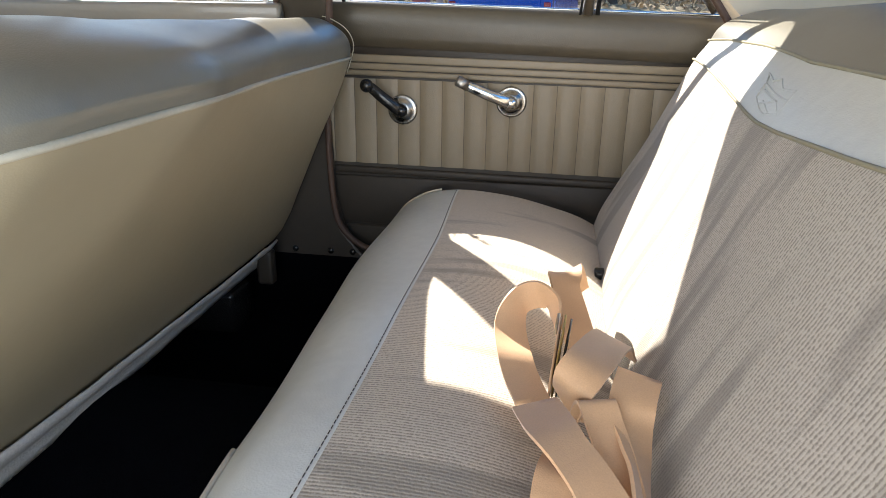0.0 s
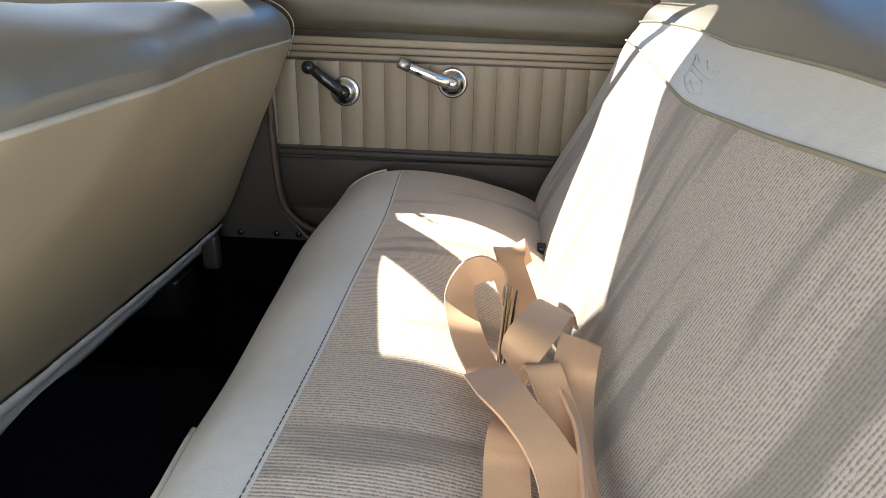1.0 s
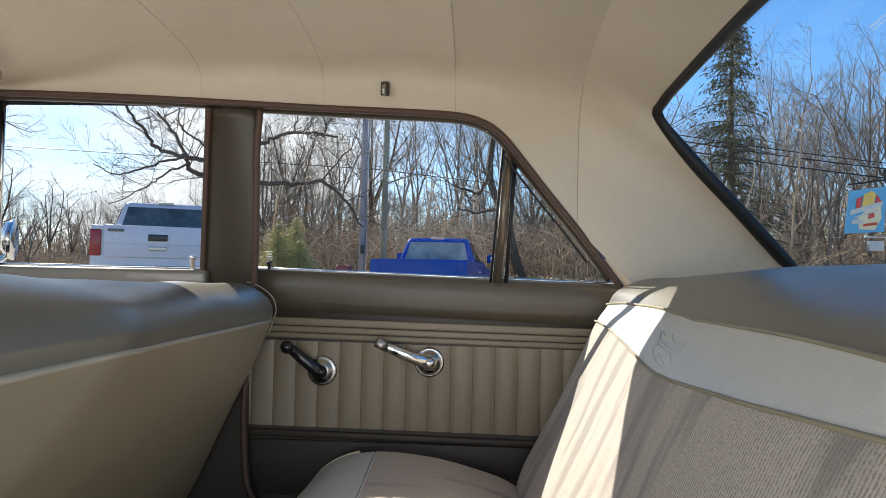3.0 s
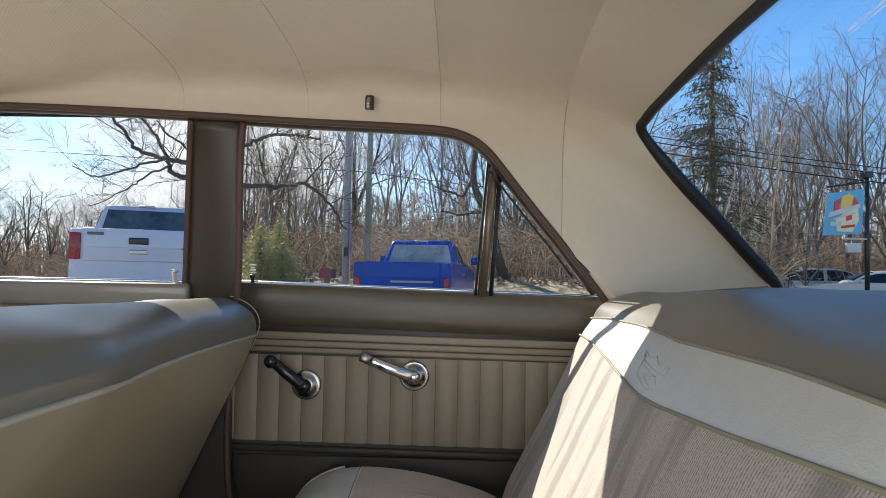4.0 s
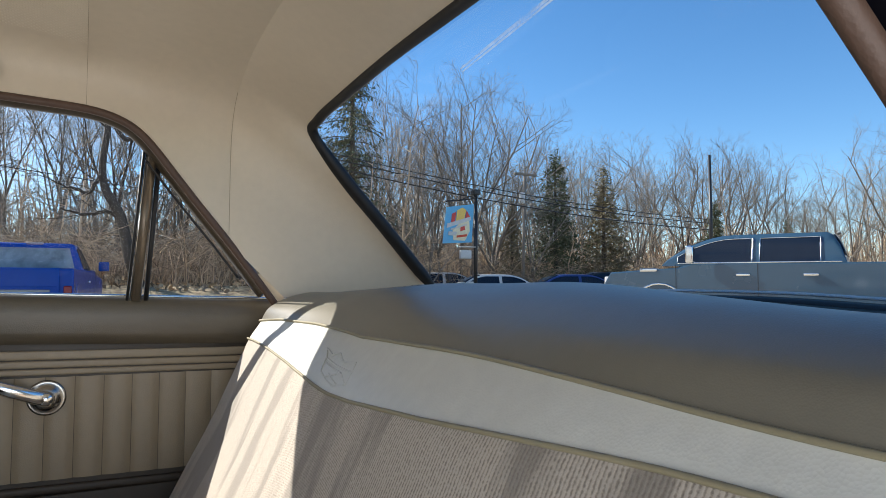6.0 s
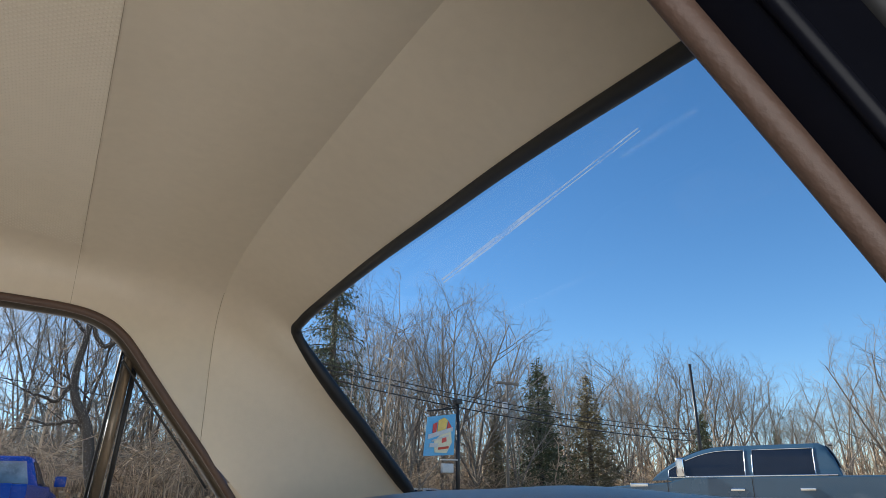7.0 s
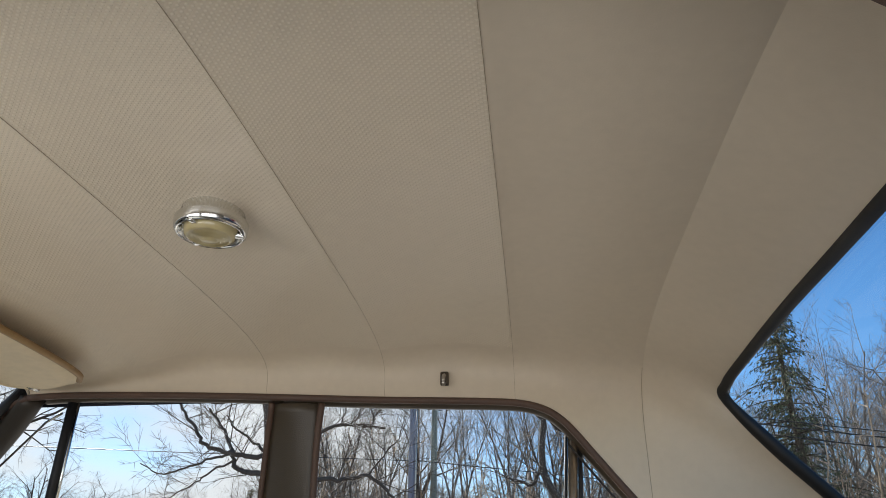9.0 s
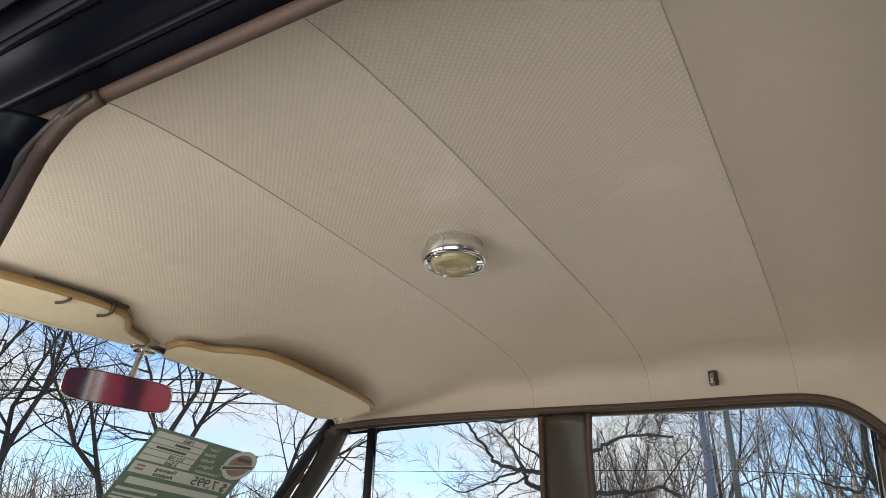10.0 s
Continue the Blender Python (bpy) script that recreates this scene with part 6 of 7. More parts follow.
pa = thing("utility_pole", (-2.63, 15.0, -0.02), "blue grey roadside pole", "pole", "poles")
part("shaft", tube("shaft", [Vector((-2.63, 15.0, -0.02)), Vector((-2.62, 15.0, 9.0))], [0.095, 0.075], M_GREYP, 14), pa)
part("conduit", tube("conduit", [Vector((-2.53, 14.9, -0.02)), Vector((-2.53, 14.9, 6.0))], 0.02, M_STEEL, 8), pa, "pale cable conduit")
part("meter_box", box("meter_box", -2.66, -2.58, 14.84, 14.93, 1.35, 1.55, M_POLEB, 0.01), pa, "small dark box")
pb = thing("utility_pole", (-2.44, 17.0, -0.02), "greenish weathered wooden pole", "pole", "poles")
part("shaft", tube("shaft", [Vector((-2.44, 17.0, -0.02)), Vector((-2.37, 17.0, 9.2))], [0.085, 0.07], M_GREENP, 14), pb)
pc = thing("utility_pole", (18.95, 27.1, -0.02), "tall grey utility pole with crossarm and transformer", "pole", "poles")
part("shaft", tube("shaft", [Vector((18.91, 27.1, -0.02)), Vector((19.07, 27.1, 6.67))], [0.085, 0.06], M_WOODP, 12), pc)
part("crossarm", box("crossarm", 18.45, 19.75, 27.03, 27.17, 6.34, 6.45, M_WOODP, 0.015), pc, "wooden crossarm")
part("transformer", lathe("transformer", [(0, 0.55), (0.13, 0.52), (0.14, 0.48), (0.14, 0.04), (0.12, 0), (0, 0)], M_SIGNG, 18, pose(18.80, 26.95, 4.93)), pc, "grey transformer can")
pd = thing("utility_pole", (28.45, 24.0, -0.02), "bare dark trunk-like pole among the trees", "pole", "poles")
part("shaft", tube("shaft", [Vector((28.45, 24.0, -0.02)), Vector((28.40, 24.0, 7.7))], [0.12, 0.07], M_POLEB, 10), pd)


def wire(a, b, sag, r=0.012):
    a, b = Vector(a), Vector(b)
    return tube("wire", [a.lerp(b, k / 14) + Vector((0, 0, -sag * math.sin(math.pi * k / 14))) for k in range(15)], r, M_POLEB, 5)


pe = thing("utility_pole", (6.2, 24.0, -0.02), "grey wooden pole carrying cables", "pole", "poles")
part("shaft", tube("shaft", [Vector((6.2, 24.0, -0.02)), Vector((6.2, 24.0, 6.5))], [0.13, 0.10], M_WOODP, 12), pe)
for drop, r in ((0.0, 0.020), (0.20, 0.024), (0.53, 0.026)):
    line = [Vector((x, 24.0, 4.354 - drop + 0.003412 * (x - 29.66) ** 2)) for x in [6.2 + 22.25 * k / 24 for k in range(25)]]
    solo("overhead_wire", tube("wire", line, r, M_POLEB, 5), "dark overhead cable strung between poles", "wire", "overhead wires")
for a, b, sg_, r in (((-24, 16.2, 4.62), (-2.5, 16.0, 3.48), 0.02, 0.010), ((-2.5, 16.0, 3.48), (6, 16.0, 2.55), 0.0, 0.010), ((-60, 21, 10), (-2.5, 17, 8.6), 0.6, 0.014),
                     ((-27.3, 1.8, 4.82), (-4.3, 33.1, 10.2), 0.0, 0.024), ((-27.2, 1.9, 4.8), (-4.2, 33.1, 9.1), 0.0, 0.024), ((-27.2, 1.94, 4.7), (-4.2, 33.1, 8.5), 0.0, 0.024)):
    solo("overhead_wire", wire(a, b, sg_, r), "dark overhead cable strung between poles", "wire", "overhead wires")

lb = thing("letter_box", (-2.86, 14.0, -0.02), "weathered red letter box on a wooden post", "letter box")
part("post", box("post", -2.92, -2.80, 13.94, 14.06, -0.02, 0.86, M_WOODP, 0.01), lb, "wooden post")
part("box", prism("box", [(-3.0, 0.84), (-2.72, 0.84), (-2.72, 0.98), (-2.75, 1.05), (-2.81, 1.08), (-2.91, 1.08), (-2.97, 1.05), (-3.0, 0.98)], 13.75, 14.25, surface("faded_red_box", (0.22, 0.05, 0.05), 0.5, 0.2), 0.01), lb, "rounded red box")

# ---- woods ----
def varied(m, kind, low, high):
    """Multiplies a material's colour by a value that differs from piece to piece."""
    n, l, b = m.node_tree.nodes, m.node_tree.links, m.node_tree.nodes["Principled BSDF"]
    base = b.inputs["Base Color"].links[0].from_socket
    src = n.new("ShaderNodeObjectInfo").outputs["Random"] if kind == "object" else n.new("ShaderNodeNewGeometry").outputs["Random Per Island"]
    mr = n.new("ShaderNodeMapRange")
    mr.inputs["To Min"].default_value, mr.inputs["To Max"].default_value = low, high
    l.new(src, mr.inputs["Value"])
    vm = n.new("ShaderNodeVectorMath")
    vm.operation = "SCALE"
    l.new(base, vm.inputs[0])
    l.new(mr.outputs[0], vm.inputs["Scale"])
    l.new(vm.outputs[0], b.inputs["Base Color"])
    return m


M_BARK = varied(surface("grey_brown_bark", (0.19, 0.166, 0.142), 0.9, 0.35, 1.2, 25, 0.4, stretch=(1, 1, 0.4), depth=0.02), "object", 0.6, 1.35)
M_BARKD = varied(surface("dark_bark", (0.075, 0.06, 0.048), 0.9, 0.35, 1.5, 25, 0.5, stretch=(1, 1, 0.4), depth=0.02), "object", 0.7, 1.3)
M_LITTER = varied(surface("brown_leaf_litter", (0.40, 0.28, 0.165), 0.9, 0.4, 1.0, 20, 0.0), "island", 0.4, 1.5)
M_TWIG = varied(surface("undergrowth_stems", (0.38, 0.285, 0.195), 0.9, 0.3, 1.0, 20, 0.0), "island", 0.25, 1.75)
M_NEEDLE = surface("cedar_foliage", (0.085, 0.10, 0.05), 0.8, 0.4, 1.5, 12, 0.0)
M_NEEDLEB = surface("brown_cedar_foliage", (0.19, 0.155, 0.085), 0.8, 0.35, 1.5, 12, 0.0)


M_PINE = surface("yellow_green_pine", (0.42, 0.40, 0.19), 0.8, 0.4, 1.5, 12, 0.0)


def limb(verts, faces, path, r0, r1, sides):
    base, n = len(verts), len(path)
    for i, p in enumerate(path):
        d = (path[min(i + 1, n - 1)] - path[max(i - 1, 0)]).normalized()
        s_ = d.cross(Vector((0.13, 0.31, 0.94)))
        s_ = s_.normalized() if s_.length > 1e-3 else Vector((1, 0, 0))
        u_ = s_.cross(d)
        r = lerp(r0, r1, i / (n - 1))
        for k in range(sides):
            w = 2 * math.pi * k / sides
            verts.append(p + s_ * (r * math.cos(w)) + u_ * (r * math.sin(w)))
    for i in range(n - 1):
        for k in range(sides):
            faces.append((base + i * sides + k, base + i * sides + (k + 1) % sides, base + (i + 1) * sides + (k + 1) % sides, base + (i + 1) * sides + k))


def bough(verts, faces, rng, start, d, length, r, level, counts, rise=0.05, bend=1.0):
    """One branch, nearly straight and rising a little, with side branches that leave it at acute angles."""
    n = (6, 4, 3, 2, 1)[min(level, 4)]
    path, p, dd = [start], start.copy(), d.normalized()
    for i in range(n):
        dd = (dd + Vector((rng.gauss(0, 1), rng.gauss(0, 1), rng.gauss(0, 0.8))) * (0.06 + 0.035 * level) * bend + Vector((0, 0, rise * (1 - abs(dd.z))))).normalized()
        p = p + dd * (length / n)
        path.append(p.copy())
    limb(verts, faces, path, r, max(0.002, r * 0.3), (6, 5, 4, 3, 3)[min(level, 4)])
    if level >= len(counts):
        return
    for c in range(counts[level]):
        t = 0.18 + 0.82 * (c + rng.random()) / counts[level]
        f = t * n
        i = min(int(f), n - 1)
        q = path[i].lerp(path[i + 1], f - i)
        base = (path[i + 1] - path[i]).normalized()
        side = base.cross(Vector((rng.uniform(-1, 1), rng.uniform(-1, 1), rng.uniform(-1, 1))))
        side = side.normalized() if side.length > 1e-3 else Vector((1, 0, 0))
        bough(verts, faces, rng, q, base + side * rng.uniform(0.45, 0.95), length * rng.uniform(0.34, 0.62) * (1.2 - 0.5 * t), max(0.0048, r * lerp(0.5, 0.28, t)), level + 1, counts, rise, bend)


def tree_meshes(seed, height, radius, leaders, lean, fork, counts, mat, bend=1.0):
    """A leafless tree: a trunk that parts into leaders, each with boughs and twigs that fan out."""
    rng = random.Random(seed)
    tv, tf, cv, cf = [], [], [], []
    path, p, dd = [Vector((0, 0, 0))], Vector((0, 0, 0)), Vector((0, 0, 1))
    for i in range(6):
        dd = (dd + Vector((rng.gauss(0, 1), rng.gauss(0, 1), 0.6)) * 0.06 * bend).normalized()
        p = p + dd * height * fork / 6
        path.append(p.copy())
    limb(tv, tf, path, radius, radius * 0.66, 8)
    for c in range(leaders):
        a = 2 * math.pi * (c + 0.6 * rng.random()) / leaders
        d = Vector((math.cos(a) * lean, math.sin(a) * lean, 1.0)) if c or leaders == 1 else Vector((0.1, 0.05, 1.0))
        start = along_path(path, 1.0 - 0.22 * rng.random() if c else 1.0)
        bough(cv, cf, rng, start, d, height * (1 - fork) * rng.uniform(0.85, 1.08), radius * 0.62, 1, counts, 0.05 / bend, bend)
    for c in range(counts[0]):
        t = rng.uniform(0.4, 0.95)
        a = rng.uniform(0, 2 * math.pi)
        bough(cv, cf, rng, along_path(path, t), Vector((math.cos(a), math.sin(a), rng.uniform(0.1, 0.8))), height * rng.uniform(0.12, 0.26), radius * 0.22, 2, counts, 0.05 / bend, bend)
    k = height / max(v.z for v in cv)
    return mesh_of("trunk", [v * k for v in tv], tf, mat), mesh_of("crown", [v * k for v in cv], cf, mat)


def along_path(path, t):
    f = t * (len(path) - 1)
    i = min(int(f), len(path) - 2)
    return path[i].lerp(path[i + 1], f - i)


def bare_tree(meshes, at, scale, turn, label):
    t = new("bare_tree")
    t.matrix_world = Matrix.LocRotScale(at, Euler((0, 0, turn)), (scale, scale, scale))
    tagged(t, label, "tree", "bare trees in the woods")
    for nm, me in zip(("trunk", "crown"), meshes):
        ob = new(nm, me)
        ob.parent = t
    return t


KINDS = [tree_meshes(11, 10, 0.13, 4, 0.45, 0.30, (5, 7, 6, 4, 2), M_BARK), tree_meshes(12, 10, 0.10, 3, 0.30, 0.38, (6, 8, 6, 4, 2), M_BARK), tree_meshes(13, 10, 0.15, 5, 0.62, 0.26, (4, 6, 6, 4, 2), M_BARK),
         tree_meshes(14, 10, 0.16, 3, 0.5, 0.36, (5, 6, 5, 4, 2), M_BARKD), tree_meshes(15, 10, 0.17, 3, 0.55, 0.34, (3, 8, 6, 5, 2), M_BARKD, 2.6),
         tree_meshes(17, 10, 0.15, 2, 0.45, 0.42, (4, 9, 6, 5, 2), M_BARKD, 2.4)]
LABELS = ("leafless tree with a fine twiggy crown", "slender leafless tree with upswept branches", "broad leafless tree with spreading limbs", "dark thin leafless tree", "dark leafless tree with crooked limbs", "dark leafless tree with crooked limbs")
TOPS = [(-75, 31), (-46, 27), (-40, 9), (-22, 8), (-17, 15), (0, 17), (18, 19), (28, 19), (36, 15.5), (42, 12), (52, 13), (56, 9.5), (62, 13), (75, 14)]


def top_at(deg):
    for (a, va), (b, vb) in zip(TOPS, TOPS[1:]):
        if a <= deg <= b:
            return lerp(va, vb, (deg - a) / (b - a))
    return 12


rng = random.Random(5)
for k in range(128):
    deg = -74 + 148 * (k + rng.random()) / 128
    if (deg < -38 and k % 5) or (-18 < deg < 22 and k % 3 == 0):
        continue
    near_d = 20 if deg < -40 else (46 if deg < -20 else (27 if deg < 22 else (34 if deg < 38 else 46)))
    d = near_d + 26 * rng.random() ** 1.4
    h = d * math.tan(radians(top_at(deg))) * rng.uniform(0.72, 1.12) + 0.5
    kind = (3 if k % 5 == 0 and -18 < deg < 25 else rng.randrange(3)) if deg > -25 else rng.choice((2, 2, 3)) if deg > -38 else 4 + k % 2
    a = radians(deg)
    bare_tree(KINDS[kind], (d * math.sin(a), d * math.cos(a), gz(d * math.sin(a), d * math.cos(a)) - 0.03), h / 10.5, rng.uniform(0, 6.28), LABELS[kind])

# a tangle of lower trees behind the lot
for k in range(26):
    deg = -18 + 46 * (k + rng.random()) / 26
    d, a = rng.uniform(25, 36), radians(deg)
    x, y = d * math.sin(a), d * math.cos(a)
    bare_tree(KINDS[2 if k % 3 else 0], (x, y, gz(x, y) - 0.03), d * math.tan(radians(rng.uniform(6.5, 11.5))) / 10.5, rng.uniform(0, 6.28), "low spreading leafless tree in a tangle of twigs")

# large trees whose limbs reach across the side windows
def crooked_tree(name, base, label, trunk, r0, arms, seed, twigs):
    """A tree from its trunk's line and the lines of its main limbs (line, thickness)."""
    rg = random.Random(seed)
    tv, tf, cv, cf = [], [], [], []
    limb(tv, tf, spline(trunk, 4), r0, r0 * 0.35, 10)
    for q, r in arms:
        path = spline(q, 5)
        path = [path[0]] + [p + Vector((rg.gauss(0, 1), rg.gauss(0, 1), rg.gauss(0, 1))) * 0.018 for p in path[1:]]
        limb(cv, cf, path, r, r * 0.35, 7)
        for c in range(twigs):
            i = rg.randrange(2, len(path) - 1)
            dirn = (path[i + 1] - path[i]).normalized()
            sd = Vector((rg.uniform(-0.8, 0.8), rg.uniform(-0.8, 0.8), rg.uniform(-0.5, 0.9)))
            bough(cv, cf, rg, path[i], dirn * 0.5 + sd, rg.uniform(0.5, 1.5), max(0.006, r * 0.22), 2, (0, 0, 5, 4), 0.05)
    t = thing(name, base, label, "tree")
    part("trunk", mesh_of("trunk", tv, tf, M_BARKD), t)
    part("crown", mesh_of("crown", cv, cf, M_BARKD), t, "long bare limbs and twigs")


OAK_ARMS = [([(-5.3, 13.2, 3.18), (-5.7, 13.1, 3.18), (-6.1, 13.0, 3.24), (-6.6, 12.9, 3.4), (-6.88, 12.9, 3.77), (-7.23, 12.9, 4.16), (-7.57, 12.9, 4.5)], 0.06),
            ([(-5.29, 13.2, 2.86), (-5.69, 13.1, 2.87), (-6.0, 13.1, 3.0), (-6.06, 13.1, 3.26), (-6.37, 13.2, 3.73), (-6.79, 13.3, 4.21)], 0.065),
            ([(-6.1, 13.0, 3.22), (-6.43, 12.9, 3.09), (-6.91, 12.8, 2.93), (-7.4, 12.8, 2.83), (-7.84, 12.7, 3.02)], 0.03),
            ([(-5.36, 13.2, 3.24), (-5.8, 13.3, 3.58), (-6.24, 13.4, 3.83), (-6.46, 13.5, 4.16)], 0.035)]
OAK_ARMS += [([(-5.57, 13.2, 4.45), (-6.13, 13.1, 4.4), (-6.41, 13.0, 4.29), (-6.79, 13.0, 4.35), (-7.18, 12.9, 4.48)], 0.06),
             ([(-6.0, 13.1, 3.13), (-6.61, 13.2, 2.85), (-7.05, 13.2, 2.57), (-7.76, 13.2, 2.24)], 0.025),
             ([(-5.3, 13.2, 3.3), (-4.74, 13.2, 3.51), (-4.25, 13.3, 3.72), (-3.88, 13.4, 3.84), (-3.46, 13.5, 3.84), (-2.99, 13.5, 3.79)], 0.055),
             ([(-3.46, 13.5, 3.84), (-3.23, 13.5, 3.89), (-3.28, 13.6, 4.2), (-3.13, 13.7, 4.53)], 0.035),
             ([(-3.85, 13.4, 3.84), (-3.86, 13.5, 4.17), (-3.65, 13.6, 4.52)], 0.025)]
OAK_ARMS += [([(-5.29, 13.2, 2.64), (-4.71, 13.2, 2.71), (-4.28, 13.4, 2.76), (-3.84, 13.6, 2.78), (-3.36, 13.7, 2.85), (-3.07, 13.8, 2.67), (-2.77, 13.9, 2.38), (-2.49, 14.0, 1.89)], 0.06),
             ([(-3.33, 13.7, 2.85), (-3.09, 13.7, 3.17), (-2.79, 13.8, 3.53), (-2.65, 13.9, 3.94)], 0.022),
             ([(-5.7, 13.3, 4.9), (-5.1, 13.4, 5.4), (-4.3, 13.6, 5.8), (-3.5, 13.7, 6.4)], 0.05), ([(-5.9, 13.3, 5.1), (-6.6, 13.2, 5.6), (-7.4, 13.1, 6.1)], 0.05)]
crooked_tree("oak_tree", (-5.2, 13.2, -0.05), "old oak with long dark crooked limbs, leafless",
             [(-5.19, 13.2, -0.06), (-5.26, 13.2, 1.33), (-5.29, 13.2, 2.62), (-5.31, 13.2, 3.43), (-5.42, 13.2, 4.13), (-5.6, 13.2, 4.56), (-5.96, 13.3, 5.12), (-6.2, 13.3, 7.5)], 0.20, OAK_ARMS, 21, 9)
crooked_tree("crooked_tree", (1.5, 22.0, 0.85), "leaning dark tree with crooked limbs at the wood's edge",
             [(1.5, 22.0, 0.8), (1.20, 22.0, 1.7), (0.91, 22.0, 2.98), (0.5, 22.0, 3.74), (0.38, 22.0, 4.5), (0.52, 22.0, 6.05), (0.38, 22.0, 7.6)], 0.19,
             [([(0.95, 22.0, 2.93), (0.52, 22.0, 3.09), (0.01, 22.0, 3.0), (-0.68, 22.0, 3.11)], 0.075), ([(0.52, 22.0, 6.1), (0.96, 22.0, 5.33), (1.34, 22.0, 5.51), (1.81, 22.0, 5.56)], 0.08),
              ([(0.4, 22.0, 4.33), (0.08, 22.0, 3.68), (-0.44, 22.0, 3.76), (-0.87, 22.0, 3.92)], 0.07), ([(0.5, 22.0, 5.6), (0.0, 22.2, 6.2), (-0.7, 22.3, 7.0)], 0.06), ([(0.45, 22.0, 6.6), (1.0, 22.1, 7.3), (1.4, 22.1, 8.2)], 0.06)], 23, 9)


def conifer_meshes(seed, height, width, mat, ragged):
    rg = random.Random(seed)
    tv, tf, cv, cf = [], [], [], []
    limb(tv, tf, [Vector((0, 0, height * k / 6)) for k in range(7)], height * 0.018, 0.02, 7)
    for k in range(800):
        t = 1 - rg.random() ** 0.55 * 0.99
        z = height * (0.06 + 0.93 * t)
        a = rg.uniform(0, 2 * math.pi)
        r = width * 1.45 * (1 - t) ** 0.95 * (0.8 + 0.2 * math.sin(t * 23 + 3 * math.sin(a * 2))) * rg.uniform(1 - ragged, 1.0) + 0.06
        dr = Vector((math.cos(a), math.sin(a), -0.18 if ragged > 0.4 else 0.25))
        for q in range(7):
            c = Vector((0, 0, z)) + dr * (r * rg.uniform(0.35, 1.0)) + Vector((rg.uniform(-1, 1), rg.uniform(-1, 1), rg.uniform(-1, 1))) * 0.10 * width
            sx = Vector((rg.uniform(-1, 1), rg.uniform(-1, 1), rg.uniform(-0.5, 0.8))).normalized() * rg.uniform(0.07, 0.15) * (width ** 0.5)
            sy = sx.cross(Vector((rg.uniform(-1, 1), rg.uniform(-1, 1), rg.uniform(-1, 1)))).normalized() * rg.uniform(0.015, 0.035) * (width ** 0.5)
            b = len(cv)
            cv.extend((c - sx, c + sy, c + sx * 1.2, c - sy))
            cf.append((b, b + 1, b + 2, b + 3))
    return mesh_of("trunk", tv, tf, M_BARKD), mesh_of("crown", cv, cf, mat, False)


def spruce_meshes(seed, height, width, mat):
    """Drooping, gappy boughs hung with short fans of needles."""
    rg = random.Random(seed)
    tv, tf, cv, cf = [], [], [], []
    limb(tv, tf, [Vector((0, 0, height * k / 6)) for k in range(7)], height * 0.016, 0.02, 7)
    for k in range(190):
        t = rg.random() ** 0.9
        a = rg.uniform(0, 2 * math.pi)
        reach = width * (1 - t) ** 0.75 * rg.choice((rg.uniform(0.25, 0.7), rg.uniform(0.6, 1.15))) + 0.15
        d = Vector((math.cos(a), math.sin(a), 0))
        path = [Vector((0, 0, height * (0.08 + 0.91 * t))) + d * (reach * q / 5) + Vector((0, 0, reach * (0.18 * q / 5 - 0.42 * (q / 5) ** 2))) for q in range(6)]
        limb(tv, tf, path, 0.03, 0.008, 3)
        for q in range(50):
            f = rg.uniform(0.3, 5.0)
            i = min(int(f), 4)
            c = path[i].lerp(path[i + 1], f - i) + Vector((rg.uniform(-1, 1), rg.uniform(-1, 1), rg.uniform(-0.9, 0.6))) * 0.16 * width ** 0.5
            sx = (Vector((rg.uniform(-0.6, 0.6), rg.uniform(-0.6, 0.6), -1.0)) + d * 0.7).normalized() * rg.uniform(0.06, 0.15)
            sy = sx.cross(Vector((rg.uniform(-1, 1), rg.uniform(-1, 1), 0.2))).normalized() * rg.uniform(0.010, 0.024)
            b = len(cv)
            cv.extend((c - sx * 0.3, c + sy, c + sx, c - sy))
            cf.append((b, b + 1, b + 2, b + 3))
    return mesh_of("trunk", tv, tf, M_BARKD), mesh_of("crown", cv, cf, mat, False)


CEDARS = [spruce_meshes(31, 10, 2.1, M_NEEDLE), conifer_meshes(32, 10, 1.9, M_NEEDLEB, 0.3), conifer_meshes(33, 10, 2.6, M_NEEDLE, 0.35), conifer_meshes(34, 10, 3.2, M_PINE, 0.85)]


def conifer(kind, at, h, wide, label):
    t = new("cedar_tree")
    t.matrix_world = Matrix.LocRotScale((at[0], at[1], gz(at[0], at[1]) - 0.03), Euler((0, 0, at[0])), (h / 10 * wide, h / 10 * wide, h / 10))
    tagged(t, label, "tree", "evergreens in the woods")
    for nm, me in zip(("trunk", "crown"), CEDARS[kind]):
        ob = new(nm, me)
        ob.parent = t


conifer(0, (9.7, 26.0), 11.5, 1.25, "tall ragged dark green spruce with drooping boughs")
conifer(2, (23.3, 30.3), 8.7, 0.95, "dark green pointed cedar among bare trees")
conifer(1, (26.6, 30.1), 8.0, 1.35, "brownish green pointed cedar among bare trees")
conifer(2, (36.0, 30.3), 6.6, 0.9, "dark green rounded pine among bare trees")
conifer(2, (44.2, 31.0), 5.9, 1.0, "dark green rounded pine among bare trees")
conifer(1, (20.0, 29.7), 5.6, 1.0, "brownish green cedar among bare trees")
conifer(3, (-6.3, 20.6), 1.9, 1.9, "small bushy green pine at the wood's edge")
conifer(3, (-5.5, 20.2), 1.4, 2.0, "small bushy green pine at the wood's edge")
conifer(3, (-5.9, 21.3), 2.0, 1.5, "small bushy green pine at the wood's edge")
conifer(1, (-14.0, 34.0), 4.6, 1.2, "brownish green cedar at the wood's edge")
conifer(1, (-19.0, 36.0), 4.0, 1.3, "brownish green cedar at the wood's edge")

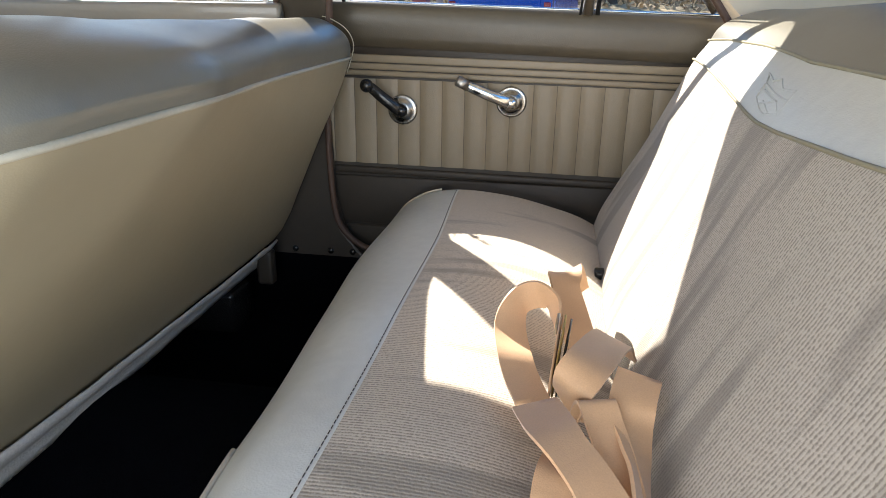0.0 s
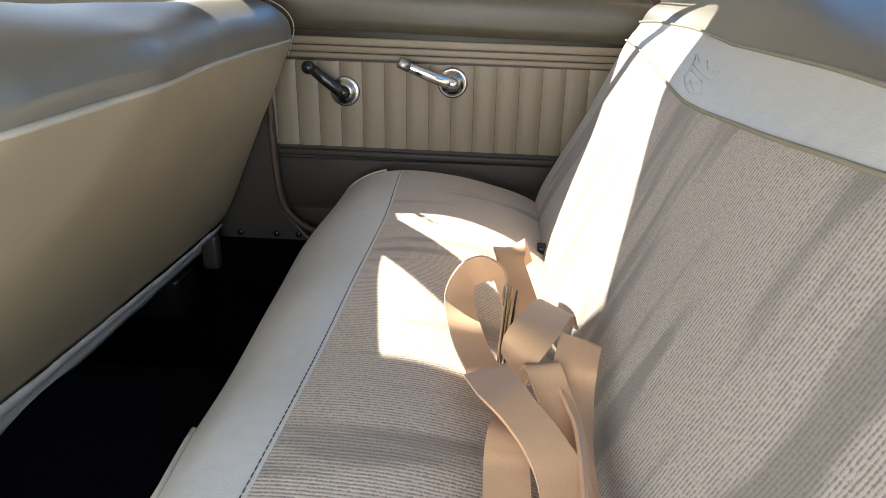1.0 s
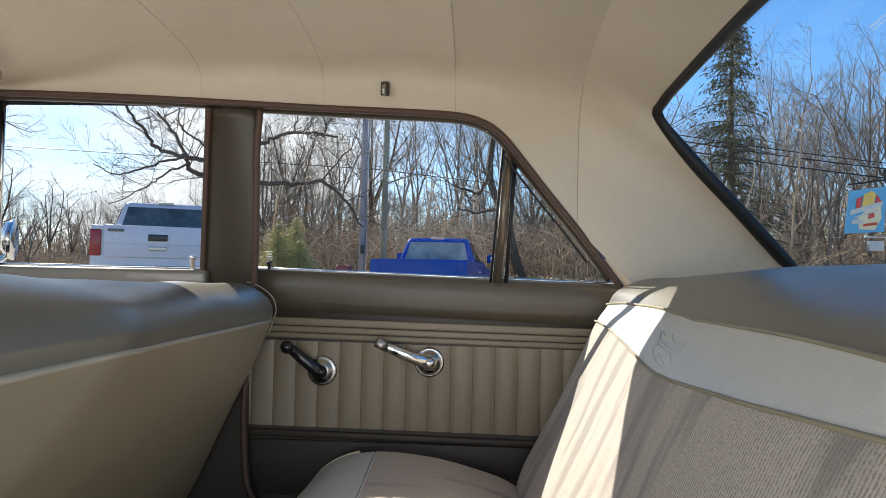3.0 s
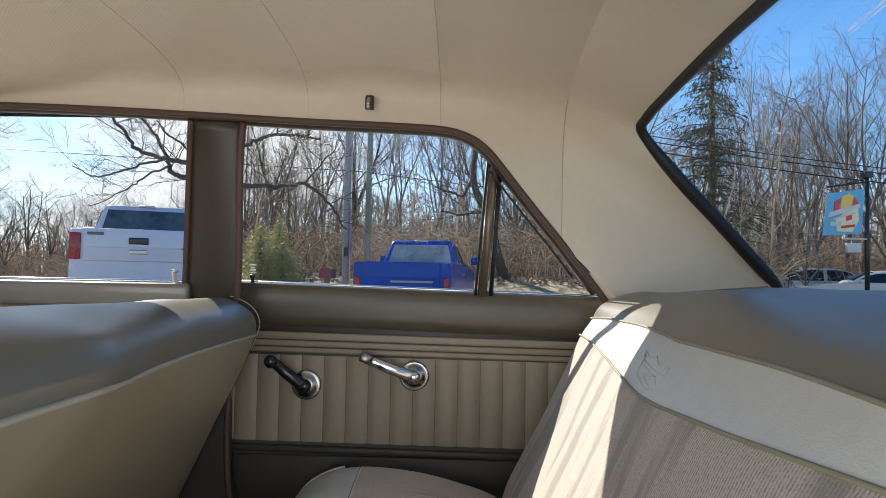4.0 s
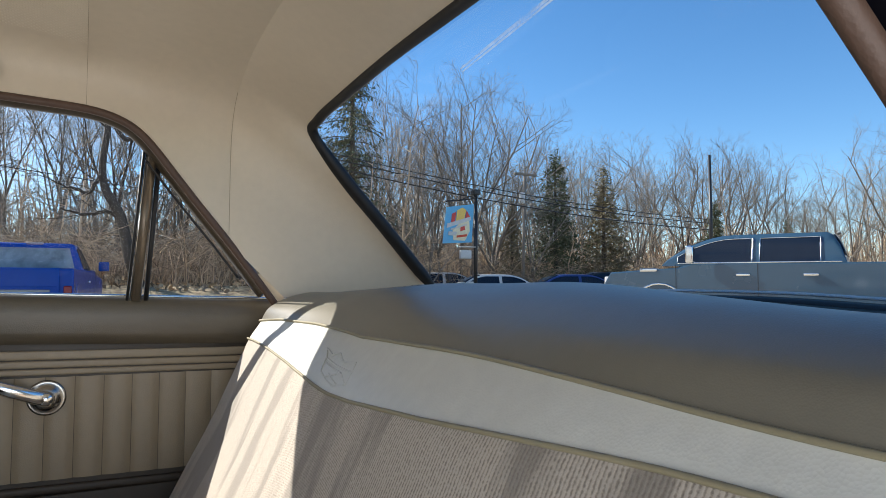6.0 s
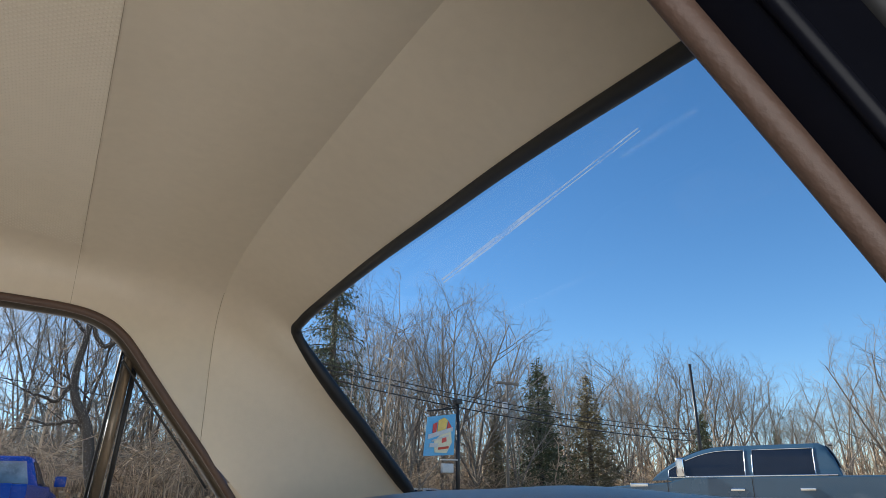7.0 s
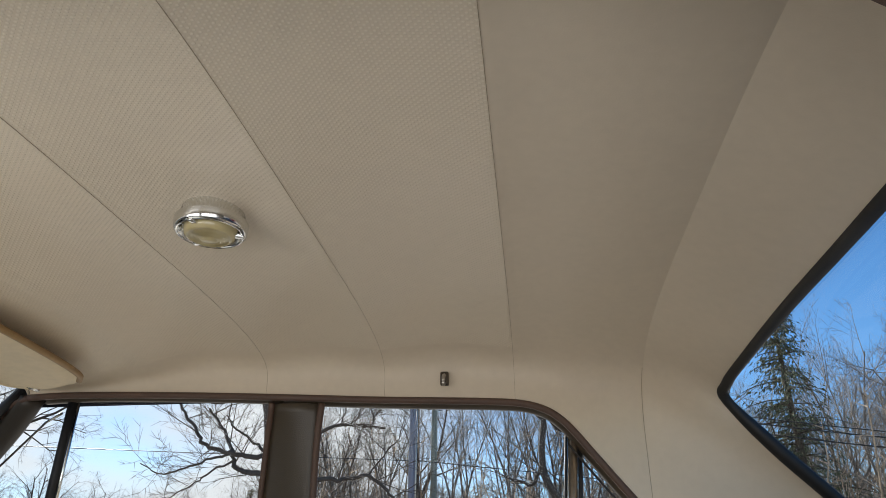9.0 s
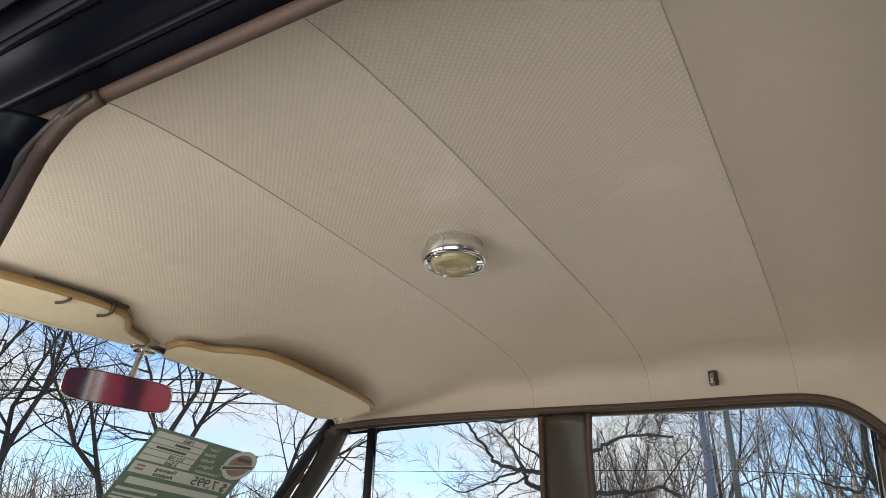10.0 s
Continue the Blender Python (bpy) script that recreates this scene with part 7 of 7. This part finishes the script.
# undergrowth along the wood's edge: arching stems with side twigs, and young straight stems behind them
rg = random.Random(9)
uv, uf = [], []
for k in range(8200):
    deg = rg.uniform(-60, 76)
    lo_d = 22.5 if -18 < deg < 25 else (40 if deg <= -18 else (33 if deg < 40 else 44))
    d = lo_d + 17 * rg.random() ** 1.3
    a = radians(deg)
    h = d * math.tan(radians(top_at(deg))) * rg.uniform(0.07, 0.36) * (0.34 if deg < -38 else 1.0)
    p = Vector((d * math.sin(a), d * math.cos(a), gz(d * math.sin(a), d * math.cos(a)) - 0.03))
    lean = Vector((rg.gauss(0, 0.55), rg.gauss(0, 0.55), 0)) * h
    path = [p + lean * (t * t) + Vector((0, 0, h * (t - 0.25 * t * t * t))) for t in (0, 0.35, 0.7, 1.0)]
    r = rg.uniform(0.008, 0.022)
    limb(uv, uf, path, r, 0.006, 3)
    for q in range(5):
        s0 = along_path(path, rg.uniform(0.2, 1.0))
        limb(uv, uf, [s0, s0 + Vector((rg.gauss(0, 0.5), rg.gauss(0, 0.5), rg.uniform(-0.1, 0.6))) * h * 0.4], max(0.006, r * 0.5), 0.005, 3)
for k in range(260):
    deg = rg.uniform(-20, 76)
    d = (25 if deg < 25 else (35 if deg < 40 else 46)) + 26 * rg.random()
    a = radians(deg)
    h = d * math.tan(radians(top_at(deg))) * rg.uniform(0.35, 0.85)
    p = Vector((d * math.sin(a), d * math.cos(a), gz(d * math.sin(a), d * math.cos(a)) - 0.03))
    lean = Vector((rg.gauss(0, 0.10), rg.gauss(0, 0.10), 0)) * h
    path = [p + lean * t + Vector((rg.gauss(0, 0.05), rg.gauss(0, 0.05), h * t)) for t in (0, 0.25, 0.5, 0.75, 1.0)]
    r = rg.uniform(0.03, 0.085)
    limb(uv, uf, path, r, 0.01, 5)
    for q in range(12):
        t = rg.uniform(0.3, 1.0)
        bough(uv, uf, rg, along_path(path, t), Vector((rg.gauss(0, 0.7), rg.gauss(0, 0.7), rg.uniform(0.2, 1.0))), h * rg.uniform(0.12, 0.3) * (1.3 - t), max(0.008, r * 0.3), 3, (0, 0, 0, 3), 0.1)
for k in range(5400):
    deg = rg.uniform(-74, 78)
    d, a = rg.uniform(75, 125), radians(deg)
    h = d * math.tan(radians(rg.uniform(1.2, max(4.0, 0.48 * min(19, top_at(deg))))))
    p = Vector((d * math.sin(a), d * math.cos(a), -0.05))
    path = [p, p + Vector((rg.gauss(0, 0.06) * h, 0, h * 0.5)), p + Vector((rg.gauss(0, 0.12) * h, 0, h))]
    r = rg.uniform(0.07, 0.20)
    limb(uv, uf, path, r, 0.02, 3)
    for q in range(4):
        s0 = along_path(path, rg.uniform(0.1, 0.95))
        limb(uv, uf, [s0, s0 + Vector((rg.gauss(0, 0.4), rg.gauss(0, 0.4), rg.uniform(0.1, 0.6))) * h * 0.4], r * 0.4, 0.015, 3)
solo("undergrowth", mesh_of("undergrowth", uv, uf, M_TWIG, False), "dense grey brown leafless undergrowth along the woods", "undergrowth", kind="stuff")
rg = np.random.default_rng(9)

# dead leaves lying in drifts at the foot of the woods
lv, lf = [], []
for k in range(16000):
    deg = rg.uniform(-60, 76)
    lo_d = 21 if -18 < deg < 25 else (37 if deg <= -18 else (31 if deg < 40 else 41))
    d = lo_d + 8 * rg.random()
    a = radians(deg)
    hump = 0.55 * max(0.0, math.sin(deg * 0.9) * math.sin(deg * 0.37 + 1.0)) + 0.12
    c = np.array((d * math.sin(a), d * math.cos(a), gz(d * math.sin(a), d * math.cos(a)) + 0.5 * hump * rg.random()))
    if k % 5 < 2 and -18 < deg < 40:  # leaves still caught in the brush
        c[2] += 2.6 * rg.random() ** 1.6
        size = 0.4
    else:
        size = 1.0
    u, v = rg.normal(0, 1, 3), rg.normal(0, 1, 3)
    u *= size * rg.uniform(0.06, 0.15) / np.linalg.norm(u)
    v *= size * rg.uniform(0.04, 0.10) / np.linalg.norm(v)
    b = len(lv)
    lv.extend((tuple(c - u), tuple(c + v), tuple(c + u), tuple(c - v)))
    lf.append((b, b + 1, b + 2, b + 3))
solo("leaf_litter", mesh_of("leaf_litter", lv, lf, M_LITTER, False), "drifts of dry brown leaves at the wood's edge", "leaves", kind="stuff")

# vapour trail high in the sky
def vapour():
    m, n, l, b = nodes_of("vapour")
    tr, mx = n.new("ShaderNodeBsdfTransparent"), n.new("ShaderNodeMixShader")
    ns, rp, tc2 = n.new("ShaderNodeTexNoise"), n.new("ShaderNodeValToRGB"), n.new("ShaderNodeTexCoord")
    ns.inputs["Scale"].default_value, ns.inputs["Detail"].default_value = 0.012, 4.0
    rp.color_ramp.elements[0].position, rp.color_ramp.elements[1].position = 0.33, 0.85
    b.inputs["Base Color"].default_value, b.inputs["Roughness"].default_value = (0.9, 0.9, 0.92, 1), 1.0
    l.new(tc2.outputs["Object"], ns.inputs["Vector"])
    l.new(ns.outputs["Fac"], rp.inputs[0])
    l.new(rp.outputs[0], mx.inputs[0])
    l.new(tr.outputs[0], mx.inputs[1])
    l.new(b.outputs[0], mx.inputs[2])
    l.new(mx.outputs[0], n["Material Output"].inputs[0])
    return m


A, B = Vector((0.462, 0.832, 0.303)) * 1500, Vector((0.640, 0.595, 0.485)) * 1500
wide = (B - A).cross(A).normalized()
M_VAPOUR = vapour()
trail = thing("backdrop", A, "thin white vapour trail across the blue sky", "sky", kind="structure")
for off, wd in ((-3.0, 2.5), (4.0, 3.5)):
    part("streak", grid_mesh("streak", [[A.lerp(B, k / 20) + wide * (off + wd * j * (0.4 + 0.6 * math.sin(math.pi * min(1, (k + 1) / 14)))) for j in (-1, 0, 1)] for k in range(21)], M_VAPOUR), trail)
